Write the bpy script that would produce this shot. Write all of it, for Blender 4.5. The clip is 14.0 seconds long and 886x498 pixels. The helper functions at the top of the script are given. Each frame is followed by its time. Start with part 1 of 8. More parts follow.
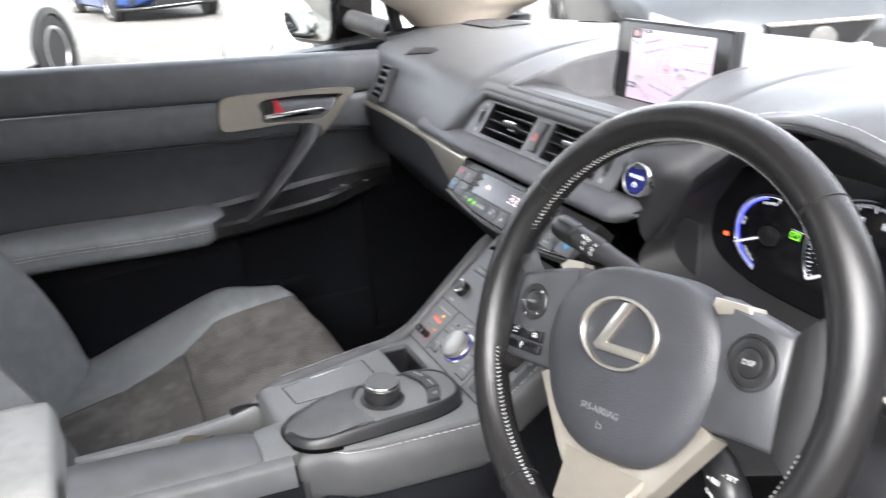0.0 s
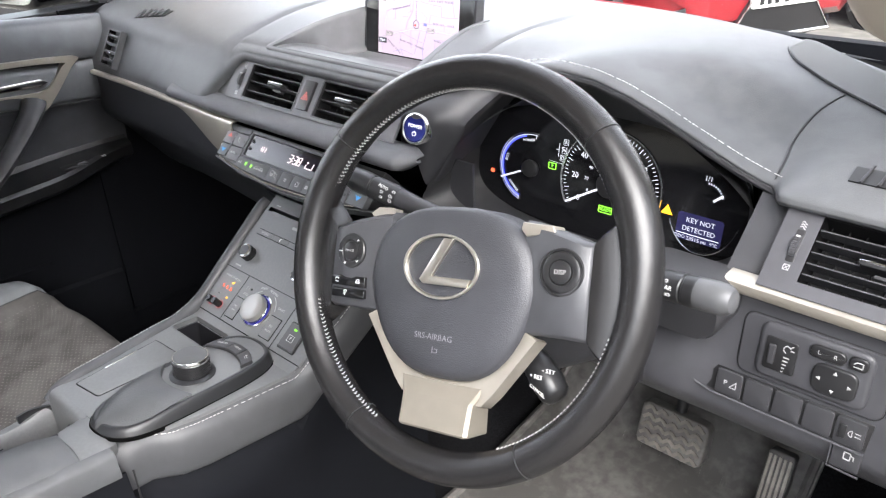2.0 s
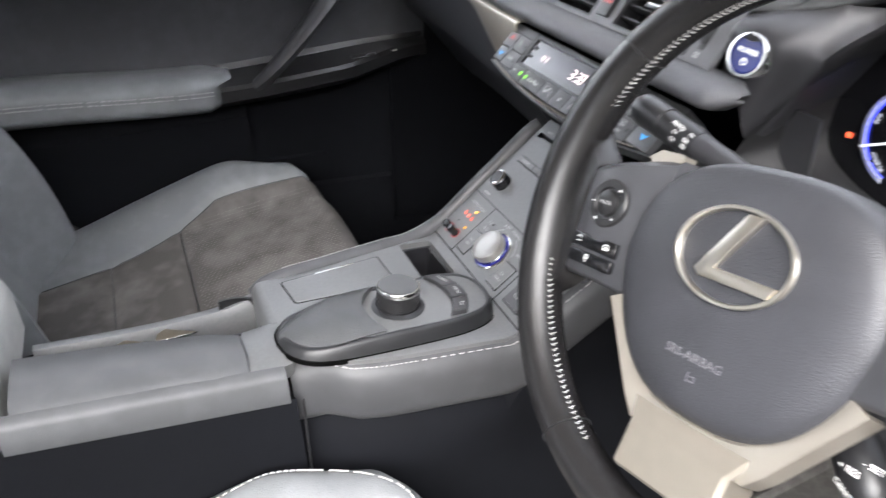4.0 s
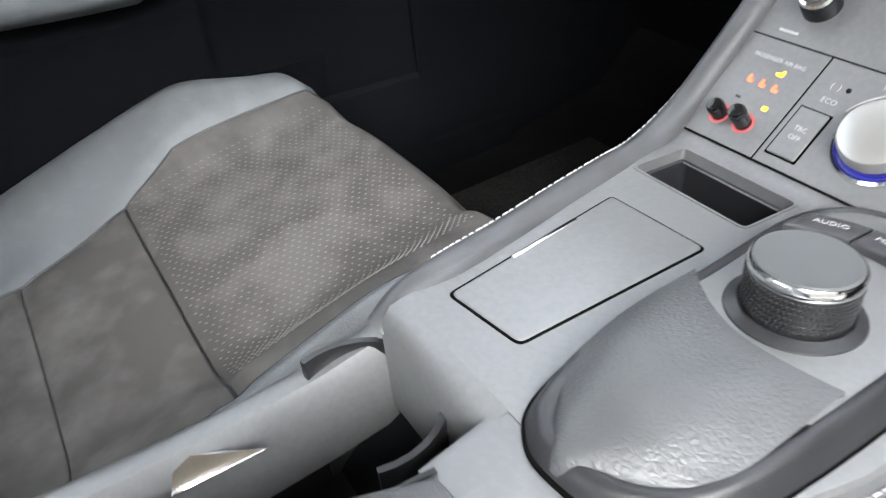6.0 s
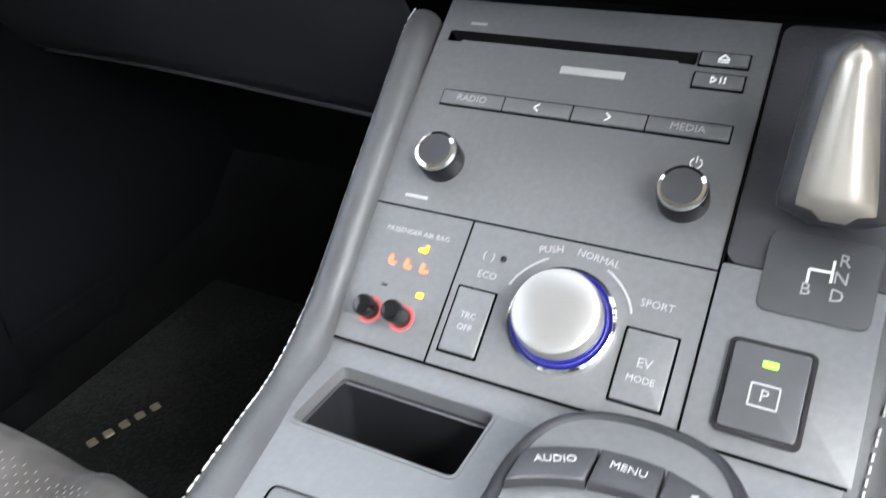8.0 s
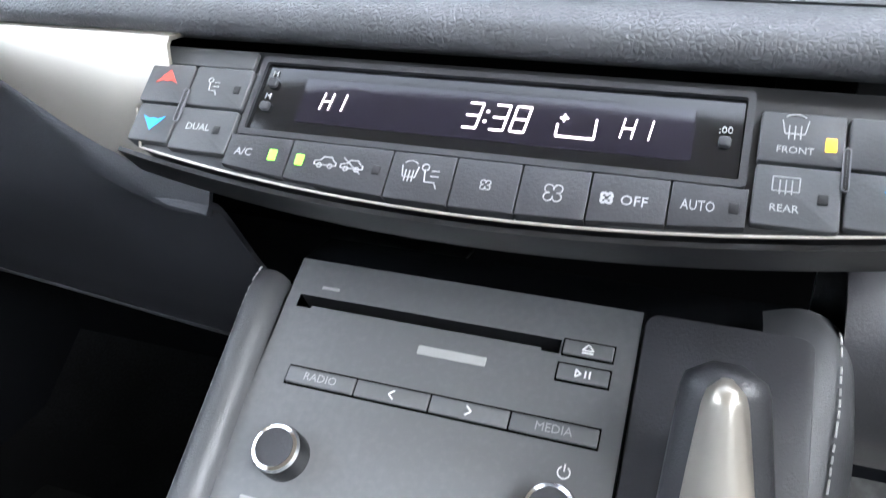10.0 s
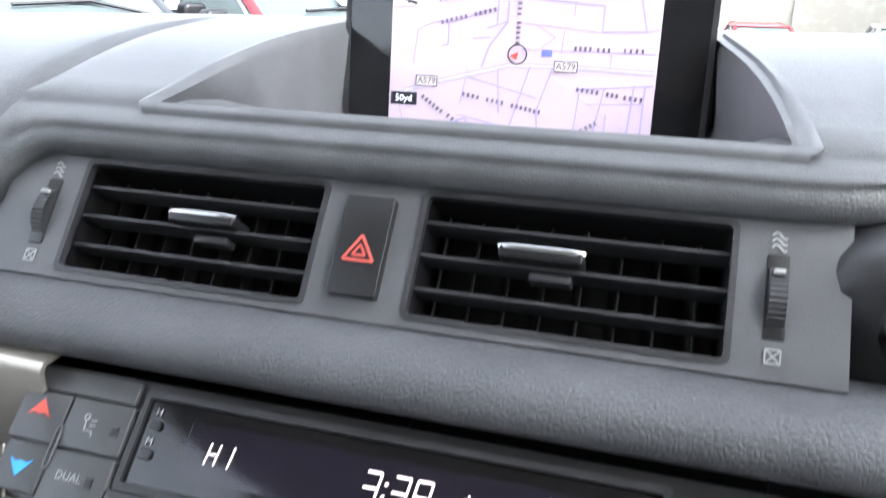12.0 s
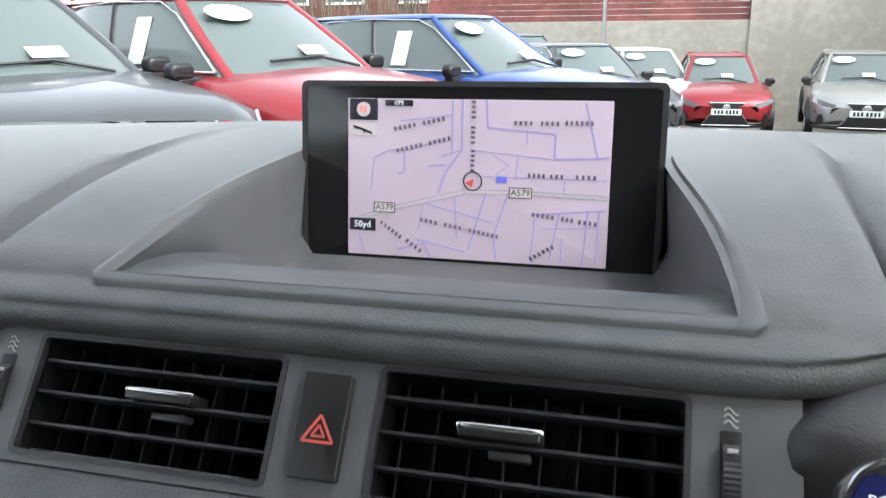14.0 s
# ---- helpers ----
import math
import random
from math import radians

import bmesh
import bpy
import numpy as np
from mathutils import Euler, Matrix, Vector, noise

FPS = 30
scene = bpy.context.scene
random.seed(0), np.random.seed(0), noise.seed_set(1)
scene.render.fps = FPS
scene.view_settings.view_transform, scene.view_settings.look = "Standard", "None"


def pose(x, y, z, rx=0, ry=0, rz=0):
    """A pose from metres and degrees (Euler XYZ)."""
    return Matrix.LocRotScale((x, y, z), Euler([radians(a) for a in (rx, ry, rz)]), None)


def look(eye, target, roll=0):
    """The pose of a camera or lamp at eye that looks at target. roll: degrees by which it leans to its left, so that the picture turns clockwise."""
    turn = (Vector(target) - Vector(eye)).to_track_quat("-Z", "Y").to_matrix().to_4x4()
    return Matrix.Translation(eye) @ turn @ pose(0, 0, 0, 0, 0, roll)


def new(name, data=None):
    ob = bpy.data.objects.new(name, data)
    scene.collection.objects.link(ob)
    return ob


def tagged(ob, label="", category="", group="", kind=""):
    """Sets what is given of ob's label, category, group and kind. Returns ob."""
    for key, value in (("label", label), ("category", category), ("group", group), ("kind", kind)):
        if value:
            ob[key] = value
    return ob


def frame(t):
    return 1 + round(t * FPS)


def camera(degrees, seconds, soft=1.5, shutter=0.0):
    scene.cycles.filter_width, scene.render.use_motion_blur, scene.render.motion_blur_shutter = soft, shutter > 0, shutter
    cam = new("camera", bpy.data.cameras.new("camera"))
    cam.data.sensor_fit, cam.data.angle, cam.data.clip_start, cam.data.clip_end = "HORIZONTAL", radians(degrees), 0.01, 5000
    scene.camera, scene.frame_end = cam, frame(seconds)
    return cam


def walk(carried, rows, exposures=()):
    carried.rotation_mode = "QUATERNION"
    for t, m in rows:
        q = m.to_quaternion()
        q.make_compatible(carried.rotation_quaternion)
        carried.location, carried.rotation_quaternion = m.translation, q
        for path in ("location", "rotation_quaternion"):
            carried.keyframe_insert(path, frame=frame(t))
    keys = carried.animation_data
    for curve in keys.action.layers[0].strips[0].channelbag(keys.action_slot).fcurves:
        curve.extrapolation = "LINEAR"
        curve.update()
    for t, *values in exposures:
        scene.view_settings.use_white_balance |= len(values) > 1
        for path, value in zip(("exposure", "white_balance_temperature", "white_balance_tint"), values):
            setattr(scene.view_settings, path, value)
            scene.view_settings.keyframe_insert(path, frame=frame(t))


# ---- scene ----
cam = camera(59.7, 14.0, soft=1.25, shutter=0.35)
PATH = [
    (0, (0.801, -0.317, 1.16), (-0.88, 0.432, 0.378), -4.6),
    (0.5, (0.782, -0.361, 1.168), (-0.648, 0.749, 0.316), -3.8),
    (1, (0.777, -0.386, 1.17), (-0.503, 0.861, 0.273), -3.0),
    (1.5, (0.782, -0.402, 1.175), (-0.445, 0.883, 0.255), -2.6),
    (2, (0.785, -0.409, 1.178), (-0.438, 0.877, 0.256), -2.5),
    (2.5, (0.779, -0.41, 1.181), (-0.474, 0.851, 0.264), -2.1),
    (3, (0.76, -0.383, 1.174), (-0.572, 0.796, 0.26), -1.5),
    (3.5, (0.717, -0.291, 1.136), (-0.792, 0.618, 0.188), -1.3),
    (4, (0.658, -0.272, 1.083), (-0.936, 0.369, 0.059), -1.2),
    (4.2, (0.628, -0.293, 1.071), (-0.979, 0.28, 0.027), -0.9),
    (6.3, (0.154, -0.299, 0.841), (-1.172, 0.576, -0.373), -8.2),
    (6.5, (0.138, -0.283, 0.838), (-1.11, 0.718, -0.363), -8.7),
    (7, (0.122, -0.256, 0.839), (-0.933, 0.962, -0.346), -8.0),
    (7.5, (0.114, -0.228, 0.848), (-0.822, 1.127, -0.286), -6.1),
    (8, (0.106, -0.2, 0.859), (-0.729, 1.258, -0.226), -4.4),
    (8.5, (0.11, -0.176, 0.865), (-0.663, 1.387, -0.115), -2.9),
    (8.7, (0.107, -0.169, 0.868), (-0.629, 1.433, -0.078), -2.2),
    (10.8, (0.091, -0.113, 0.927), (-0.501, 1.656, 0.206), 1.1),
    (11, (0.091, -0.107, 0.933), (-0.494, 1.671, 0.23), 1.2),
    (11.5, (0.09, -0.097, 0.952), (-0.47, 1.704, 0.287), 1.4),
    (12, (0.092, -0.071, 0.993), (-0.439, 1.75, 0.356), 1.3),
    (12.5, (0.086, -0.04, 1.026), (-0.404, 1.805, 0.43), 1.8),
    (13, (0.083, -0.035, 1.055), (-0.394, 1.833, 0.522), 1.5),
    (13.5, (0.086, -0.041, 1.053), (-0.404, 1.827, 0.532), 0.7),
    (14, (0.095, -0.056, 1.045), (-0.379, 1.808, 0.494), -0.6),
]
EXPOSURES = [(0, 3.1, 6500, 10), (3.0, 3.1, 6500, 11), (4.2, 3.2, 6500, 11), (6.3, 3.75, 6350, 7), (7.5, 3.78, 6250, 7), (8.7, 4.02, 6150, 7), (10.8, 3.95, 5900, 8), (11.5, 3.72, 5950, 8), (12.0, 3.12, 6100, 8), (12.5, 2.80, 6250, 6), (13.0, 2.38, 6300, 5), (13.5, 2.24, 6300, 5), (14.0, 2.18, 6300, 5)]
walk(cam, [(t, look(eye, target, roll)) for t, eye, target, roll in PATH], EXPOSURES)

# ---- light and world ----
world = bpy.data.worlds.new("world")
scene.world = world
world.use_nodes = True
wn = world.node_tree.nodes
sky = wn.new("ShaderNodeTexSky")
sky.sky_type, sky.sun_disc = "NISHITA", False
sky.sun_elevation, sky.sun_rotation = radians(46), radians(119)
sky.air_density, sky.dust_density, sky.ozone_density = 1.0, 1.5, 1.0
haze = wn.new("ShaderNodeHueSaturation")
haze.inputs["Saturation"].default_value = 0.25
world.node_tree.links.new(sky.outputs[0], haze.inputs["Color"])
world.node_tree.links.new(haze.outputs[0], wn["Background"].inputs[0])
wn["Background"].inputs[1].default_value = 0.15
sun = new("sun", bpy.data.lights.new("sun", "SUN"))
sun.data.energy, sun.data.angle, sun.data.color = 1.1, radians(50), (1.0, 0.98, 0.96)
sun.matrix_world = look((3.2, -1.8, 3.80), (0, 0, 0))


# ---- materials ----
LIT = 0.30


def material(name, colour, rough=0.5, metal=0.0, vary=0.12, scale=40.0, bump=0.0, bump_scale=600.0, pattern="noise",
             emit=None, strength=1.0, depth=0.0006, glass=False, coat=0.0, second=None, second_scale=6.0, spread=(0.45, 0.62), spec=0.5):
    """A procedural surface: base colour varied at two scales, roughness varied, fine relief."""
    m = bpy.data.materials.new(name)
    m.use_nodes = True
    nt = m.node_tree
    b = nt.nodes["Principled BSDF"]
    b.inputs["Roughness"].default_value = rough
    b.inputs["Metallic"].default_value = metal
    b.inputs["Specular IOR Level"].default_value = spec
    b.inputs["Base Color"].default_value = (*colour, 1)
    if coat:
        b.inputs["Coat Weight"].default_value = coat
        b.inputs["Coat Roughness"].default_value = 0.03
    if glass:
        b.inputs["Transmission Weight"].default_value = 1.0
        b.inputs["IOR"].default_value = 1.03
    if emit:
        b.inputs["Emission Color"].default_value = (*emit, 1)
        b.inputs["Emission Strength"].default_value = strength
    co = nt.nodes.new("ShaderNodeTexCoord")
    if vary:
        fine = nt.nodes.new("ShaderNodeTexNoise")
        fine.inputs["Scale"].default_value, fine.inputs["Detail"].default_value = scale, 6
        wide = nt.nodes.new("ShaderNodeTexNoise")
        wide.inputs["Scale"].default_value, wide.inputs["Detail"].default_value = second_scale, 3
        nt.links.new(co.outputs["Object"], fine.inputs["Vector"])
        nt.links.new(co.outputs["Object"], wide.inputs["Vector"])
        mixed = nt.nodes.new("ShaderNodeMath")
        mixed.operation = "ADD"
        nt.links.new(fine.outputs["Fac"], mixed.inputs[0])
        nt.links.new(wide.outputs["Fac"], mixed.inputs[1])
        half = nt.nodes.new("ShaderNodeMath")
        half.operation, half.inputs[1].default_value = "MULTIPLY", 0.5
        nt.links.new(mixed.outputs[0], half.inputs[0])
        ramp = nt.nodes.new("ShaderNodeValToRGB")
        ramp.color_ramp.elements[0].position, ramp.color_ramp.elements[1].position = spread
        low = second or tuple(c * (1 - vary) for c in colour)
        ramp.color_ramp.elements[0].color = (*low, 1)
        ramp.color_ramp.elements[1].color = (*(tuple(min(1, c * (1 + vary)) for c in colour)), 1)
        nt.links.new(half.outputs[0], ramp.inputs[0])
        nt.links.new(ramp.outputs[0], b.inputs["Base Color"])
        rr = nt.nodes.new("ShaderNodeMapRange")
        rr.inputs["To Min"].default_value, rr.inputs["To Max"].default_value = max(0.02, rough - 0.07), min(1, rough + 0.07)
        nt.links.new(half.outputs[0], rr.inputs["Value"])
        nt.links.new(rr.outputs[0], b.inputs["Roughness"])
    if bump:
        if pattern == "leather":
            tex = nt.nodes.new("ShaderNodeTexVoronoi")
            tex.feature = "DISTANCE_TO_EDGE"
            warp = nt.nodes.new("ShaderNodeTexNoise")
            warp.inputs["Scale"].default_value = bump_scale * 0.6
            mix = nt.nodes.new("ShaderNodeMix")
            mix.data_type, mix.blend_type = "RGBA", "LINEAR_LIGHT"
            mix.inputs[0].default_value = 0.0015
            nt.links.new(co.outputs["Object"], warp.inputs["Vector"])
            nt.links.new(co.outputs["Object"], mix.inputs[6])
            nt.links.new(warp.outputs["Color"], mix.inputs[7])
            nt.links.new(mix.outputs[2], tex.inputs["Vector"])
            out = tex.outputs["Distance"]
        else:
            tex = nt.nodes.new("ShaderNodeTexNoise")
            tex.inputs["Detail"].default_value = 4
            nt.links.new(co.outputs["Object"], tex.inputs["Vector"])
            out = tex.outputs["Fac"]
        tex.inputs["Scale"].default_value = bump_scale
        bp = nt.nodes.new("ShaderNodeBump")
        bp.inputs["Strength"].default_value, bp.inputs["Distance"].default_value = bump, depth
        nt.links.new(out, bp.inputs["Height"])
        nt.links.new(bp.outputs[0], b.inputs["Normal"])
    return m


M_PAD = material("dash soft plastic", (0.078, 0.080, 0.084), 0.46, bump=0.45, bump_scale=560, pattern="leather", depth=0.0006, spec=0.38)
M_ROLL = material("grained leather-look roll", (0.068, 0.069, 0.075), 0.48, bump=0.75, bump_scale=430, pattern="leather", depth=0.0008)
M_RECESS = material("smooth recess plastic", (0.070, 0.071, 0.075), 0.48, bump=0.3, bump_scale=1200)
M_PLASTIC = material("dark moulded plastic", (0.028, 0.028, 0.031), 0.43, bump=0.28, bump_scale=1000)
# darker than the bare plastic: the footwell's deep shade is put into this colour
M_LOWER_SHADE = material("matt black lower trim with shade in its colour", (0.0040, 0.0044, 0.0060), 0.80, bump=0.3, bump_scale=900, spec=0.12)
M_FASCIA = material("smooth fascia plastic", (0.092, 0.093, 0.099), 0.43, bump=0.22, bump_scale=1000)
M_KEYS = material("graphite switch plastic", (0.060, 0.061, 0.064), 0.45, bump=0.15, bump_scale=1000)
M_KNEE = material("dark lower dash plastic", (0.043, 0.043, 0.048), 0.45, bump=0.3, bump_scale=900)
M_GLOVE = material("dark glovebox plastic", (0.034, 0.035, 0.040), 0.48, bump=0.3, bump_scale=900)
M_SOFTROLL = material("smooth grey-black leather roll", (0.052, 0.053, 0.056), 0.47, bump=0.25, bump_scale=700, pattern="leather")
M_GAP = material("shadow gap", (0.002, 0.002, 0.002), 1.0, vary=0.0, spec=0.05)
M_PRINT = material("pale grey print", (0.34, 0.34, 0.34), 0.5, vary=0.0)
M_BLACK = material("black plastic", (0.012, 0.012, 0.013), 0.38, bump=0.1)
M_GLOSS = material("gloss black plastic", (0.006, 0.006, 0.007), 0.12, vary=0.05)
M_INSET = material("dark door leather", (0.050, 0.051, 0.056), 0.40, bump=0.6, bump_scale=420, pattern="leather")
M_LEATHER = material("black leather", (0.022, 0.022, 0.024), 0.40, bump=0.6, bump_scale=420, pattern="leather")
M_RIM = material("smooth wheel leather", (0.011, 0.0105, 0.011), 0.27, vary=0.0, bump=0.3, bump_scale=800, pattern="leather", spec=0.45)
M_COVER = material("grained airbag cover plastic", (0.030, 0.031, 0.036), 0.48, bump=0.55, bump_scale=520, pattern="leather")
M_EMBOSS = material("grey embossed lettering", (0.13, 0.13, 0.14), 0.5, vary=0.0)
M_DOORPAD = material("dark door soft trim", (0.102, 0.106, 0.115), 0.40, bump=0.3, bump_scale=700, pattern="leather")
M_SEATLEATHER = material("grey black seat leather", (0.155, 0.162, 0.168), 0.36, bump=0.5, bump_scale=380, pattern="leather")
M_SUEDE = material("brown grey suede", (0.114, 0.107, 0.101), 0.95, vary=0.24, scale=26, second_scale=9, bump=0.5, bump_scale=1500, spec=0.1)
M_SILVER = material("satin champagne metal paint", (0.44, 0.405, 0.35), 0.36, metal=0.75, vary=0.05)
M_CONSOLE = material("graphite metallic console paint", (0.175, 0.178, 0.18), 0.50, metal=0.6, vary=0.06, scale=300)
M_CHROME = material("chrome", (0.80, 0.80, 0.80), 0.10, metal=1.0, vary=0.03)
M_WHITEKNOB = material("satin silver knob cap", (0.36, 0.355, 0.34), 0.38, metal=0.7, vary=0.03)
M_STITCH = material("pale grey thread", (0.46, 0.45, 0.44), 0.8, vary=0.1)
M_CARPET = material("black carpet", (0.009, 0.009, 0.010), 0.95, vary=0.4, scale=300, bump=0.8, bump_scale=900, spec=0.1)
M_MAT = material("dark pile mat", (0.034, 0.034, 0.033), 0.95, vary=0.4, scale=300, bump=0.8, bump_scale=900, spec=0.1)
# lightened beyond its dust: stands in for door light missing in the footwell
M_RUBBER = material("dusty black rubber lightened for weak light", (0.105, 0.100, 0.094), 0.5, vary=0.3, scale=60, bump=0.3)
M_LINER = material("beige headliner", (0.47, 0.415, 0.345), 0.9, vary=0.05, bump=0.3, bump_scale=800)
M_WHITE = material("white print", (0.80, 0.80, 0.78), 0.5, vary=0.0)


def glow(name, colour, strength):
    strength *= LIT
    return material(name, tuple(0.2 * c for c in colour), 0.4, vary=0.0, emit=colour, strength=strength)


G_WHITE = glow("white backlit print", (0.85, 0.88, 1.0), 0.9)
G_ORANGE = glow("orange indicator", (1.0, 0.45, 0.02), 1.2)
G_RED = glow("red indicator", (1.0, 0.12, 0.05), 1.0)
G_GREEN = glow("green indicator", (0.25, 0.9, 0.05), 1.0)
G_BLUE = glow("blue indicator", (0.06, 0.08, 0.95), 1.2)
G_SEG = glow("pale pink segment display", (1.0, 0.82, 0.84), 1.0)


# ---- mesh helpers ----
def finish(bm, name, mat, smooth=True, angle=40):
    bmesh.ops.recalc_face_normals(bm, faces=bm.faces[:])
    me = bpy.data.meshes.new(name)
    bm.to_mesh(me)
    bm.free()
    me.materials.append(mat)
    if smooth:
        me.polygons.foreach_set("use_smooth", [True] * len(me.polygons))
        me.set_sharp_from_angle(angle=radians(angle))
    return me


def part(name, bm, mat, parent=None, label="", m=None, angle=40):
    """Links a bmesh as one mesh object under a thing or a part; m: its pose in the world."""
    ob = new(name, finish(bm, name, mat, angle=angle))
    if parent is not None:
        ob.parent = parent
        ob.matrix_parent_inverse = WORLD_OF.get(parent, Matrix()).inverted()
    ob.matrix_basis = m.copy() if m else Matrix()
    if parent is not None:
        WORLD_OF[ob] = ob.matrix_basis.copy()
    else:
        WORLD_OF[ob] = ob.matrix_basis.copy()
    if label:
        tagged(ob, label)
    return ob


WORLD_OF = {}


def thing(name, label, category, at=(0, 0, 0), group="", kind=""):
    """An Empty that parents the parts of one thing."""
    ob = new(name)
    ob.empty_display_size = 0.05
    ob.matrix_basis = Matrix.Translation(at)
    WORLD_OF[ob] = ob.matrix_basis.copy()
    return tagged(ob, label, category, group, kind)


def facing(x, y, z, up, turn=0.0):
    """A plane's pose: local x to the car's right, local y along up = (dy, dz), local z out of the face."""
    u = Vector((0, *up)).normalized()
    n = Vector((1, 0, 0)).cross(u)
    m = Matrix(((1, u.x, n.x, x), (0, u.y, n.y, y), (0, u.z, n.z, z), (0, 0, 0, 1)))
    return m @ Matrix.Rotation(turn, 4, "Z")


def outline(w, h, r, n=5):
    """A rounded rectangle round the origin."""
    r = min(r, w / 2 - 1e-5, h / 2 - 1e-5)
    pts = []
    for k, (sx, sy) in enumerate(((1, 1), (-1, 1), (-1, -1), (1, -1))):
        for i in range(n + 1):
            a = (k + i / n) * math.pi / 2
            pts.append((sx * (w / 2 - r) + r * math.cos(a), sy * (h / 2 - r) + r * math.sin(a)))
    return pts


def inset(pts, d):
    """A convex-ish outline moved inwards by d."""
    out = []
    n = len(pts)
    for i in range(n):
        a, b, c = Vector(pts[i - 1]), Vector(pts[i]), Vector(pts[(i + 1) % n])
        e1, e2 = (b - a), (c - b)
        n1 = Vector((-e1.y, e1.x)).normalized() if e1.length > 1e-9 else Vector((0, 0))
        n2 = Vector((-e2.y, e2.x)).normalized() if e2.length > 1e-9 else Vector((0, 0))
        s = n1 + n2
        s = s.normalized() if s.length > 1e-9 else n1
        out.append((b.x + s.x * d, b.y + s.y * d))
    return out


def rings(bm, loops, close_first=True, close_last=True, cyclic=True):
    """Joins rings of equal count with quads."""
    vs = [[bm.verts.new(p) for p in loop] for loop in loops]
    n = len(vs[0])
    for a, b in zip(vs, vs[1:]):
        for i in range(n if cyclic else n - 1):
            j = (i + 1) % n
            bm.faces.new((a[i], a[j], b[j], b[i]))
    if close_first and cyclic:
        bm.faces.new(vs[0][::-1])
    if close_last and cyclic:
        bm.faces.new(vs[-1])
    return vs


def plate(pts, depth, bevel=0.001, back=0.0, bm=None, steps=3, m=None):
    """A solid from an outline: from local z = back up to depth, with a rounded front edge."""
    bm = bm or bmesh.new()
    loops = [[(x, y, back) for x, y in pts], [(x, y, depth - bevel) for x, y in pts]]
    for i in range(1, steps + 1):
        a = i / steps * math.pi / 2
        loops.append([(x, y, depth - bevel + bevel * math.sin(a)) for x, y in inset(pts, bevel * (1 - math.cos(a)))])
    if m:
        loops = [[m @ Vector(p) for p in loop] for loop in loops]
    rings(bm, loops)
    return bm


def slab(w, h, depth, r=0.003, bevel=0.001, back=0.0, cx=0.0, cy=0.0, bm=None, m=None, n=4):
    return plate([(x + cx, y + cy) for x, y in outline(w, h, r, n)], depth, bevel, back, bm, 3, m)


def ring_frame(outer, inner, front, back, bm=None):
    """A frame between two outlines of equal count, with thickness."""
    bm = bm or bmesh.new()
    lo = [[(x, y, back) for x, y in outer], [(x, y, front) for x, y in outer], [(x, y, front) for x, y in inner], [(x, y, back) for x, y in inner]]
    rings(bm, lo + [lo[0]], False, False)
    bmesh.ops.remove_doubles(bm, verts=bm.verts[:], dist=1e-6)
    return bm


def lathe(profile, n=40, bm=None, m=None):
    """Turns (radius, height) pairs about local z."""
    bm = bm or bmesh.new()
    loops = []
    for r, z in profile:
        loops.append([(max(r, 1e-5) * math.cos(2 * math.pi * i / n), max(r, 1e-5) * math.sin(2 * math.pi * i / n), z) for i in range(n)])
    if m:
        loops = [[m @ Vector(p) for p in loop] for loop in loops]
    rings(bm, loops)
    return bm


def tube(path, radius, n=10, bm=None, closed=False, flat=1.0, up=(0, 0, 1)):
    """A round bar along a path; radius may be a number or a list; flat squashes it along up."""
    bm = bm or bmesh.new()
    path = [Vector(p) for p in path]
    loops, k = [], len(path)
    for i, p in enumerate(path):
        a = path[i - 1] if (i or closed) else path[i]
        b = path[(i + 1) % k] if (i < k - 1 or closed) else path[i]
        t = (b - a).normalized()
        side = t.cross(Vector(up))
        side = side.normalized() if side.length > 1e-4 else t.orthogonal().normalized()
        u = side.cross(t).normalized()
        r = radius[i] if isinstance(radius, (list, tuple)) else radius
        loops.append([p + side * (r * math.cos(2 * math.pi * j / n)) + u * (r * flat * math.sin(2 * math.pi * j / n)) for j in range(n)])
    if closed:
        rings(bm, loops + [loops[0]], False, False)
        bmesh.ops.remove_doubles(bm, verts=bm.verts[:], dist=1e-6)
    else:
        rings(bm, loops)
    return bm


def smooth_path(pts, n=8, closed=False):
    """Catmull-Rom through the points."""
    pts = [Vector(p) for p in pts]
    k = len(pts)
    out = []
    for i in range(k if closed else k - 1):
        p0 = pts[i - 1] if (i or closed) else pts[0] * 2 - pts[1]
        p1, p2 = pts[i], pts[(i + 1) % k]
        p3 = pts[(i + 2) % k] if (i + 2 < k or closed) else pts[-1] * 2 - pts[-2]
        for j in range(n):
            t = j / n
            out.append(0.5 * ((2 * p1) + (p2 - p0) * t + (2 * p0 - 5 * p1 + 4 * p2 - p3) * t * t + (3 * p1 - p0 - 3 * p2 + p3) * t ** 3))
    if not closed:
        out.append(pts[-1])
    return out


def sheet(rows, thick=0.0, bm=None, skip=None):
    """A surface from rows of points; thick gives it a back, away from its face."""
    bm = bm or bmesh.new()
    vs = [[bm.verts.new(p) for p in row] for row in rows]
    for i in range(len(vs) - 1):
        for j in range(len(vs[0]) - 1):
            if skip and skip(i, j):
                continue
            bm.faces.new((vs[i][j], vs[i][j + 1], vs[i + 1][j + 1], vs[i + 1][j]))
    if skip:
        bmesh.ops.delete(bm, geom=[v for v in bm.verts if not v.link_faces], context="VERTS")
    if thick:
        bmesh.ops.recalc_face_normals(bm, faces=bm.faces[:])
        bmesh.ops.solidify(bm, geom=bm.faces[:], thickness=thick)
    return bm


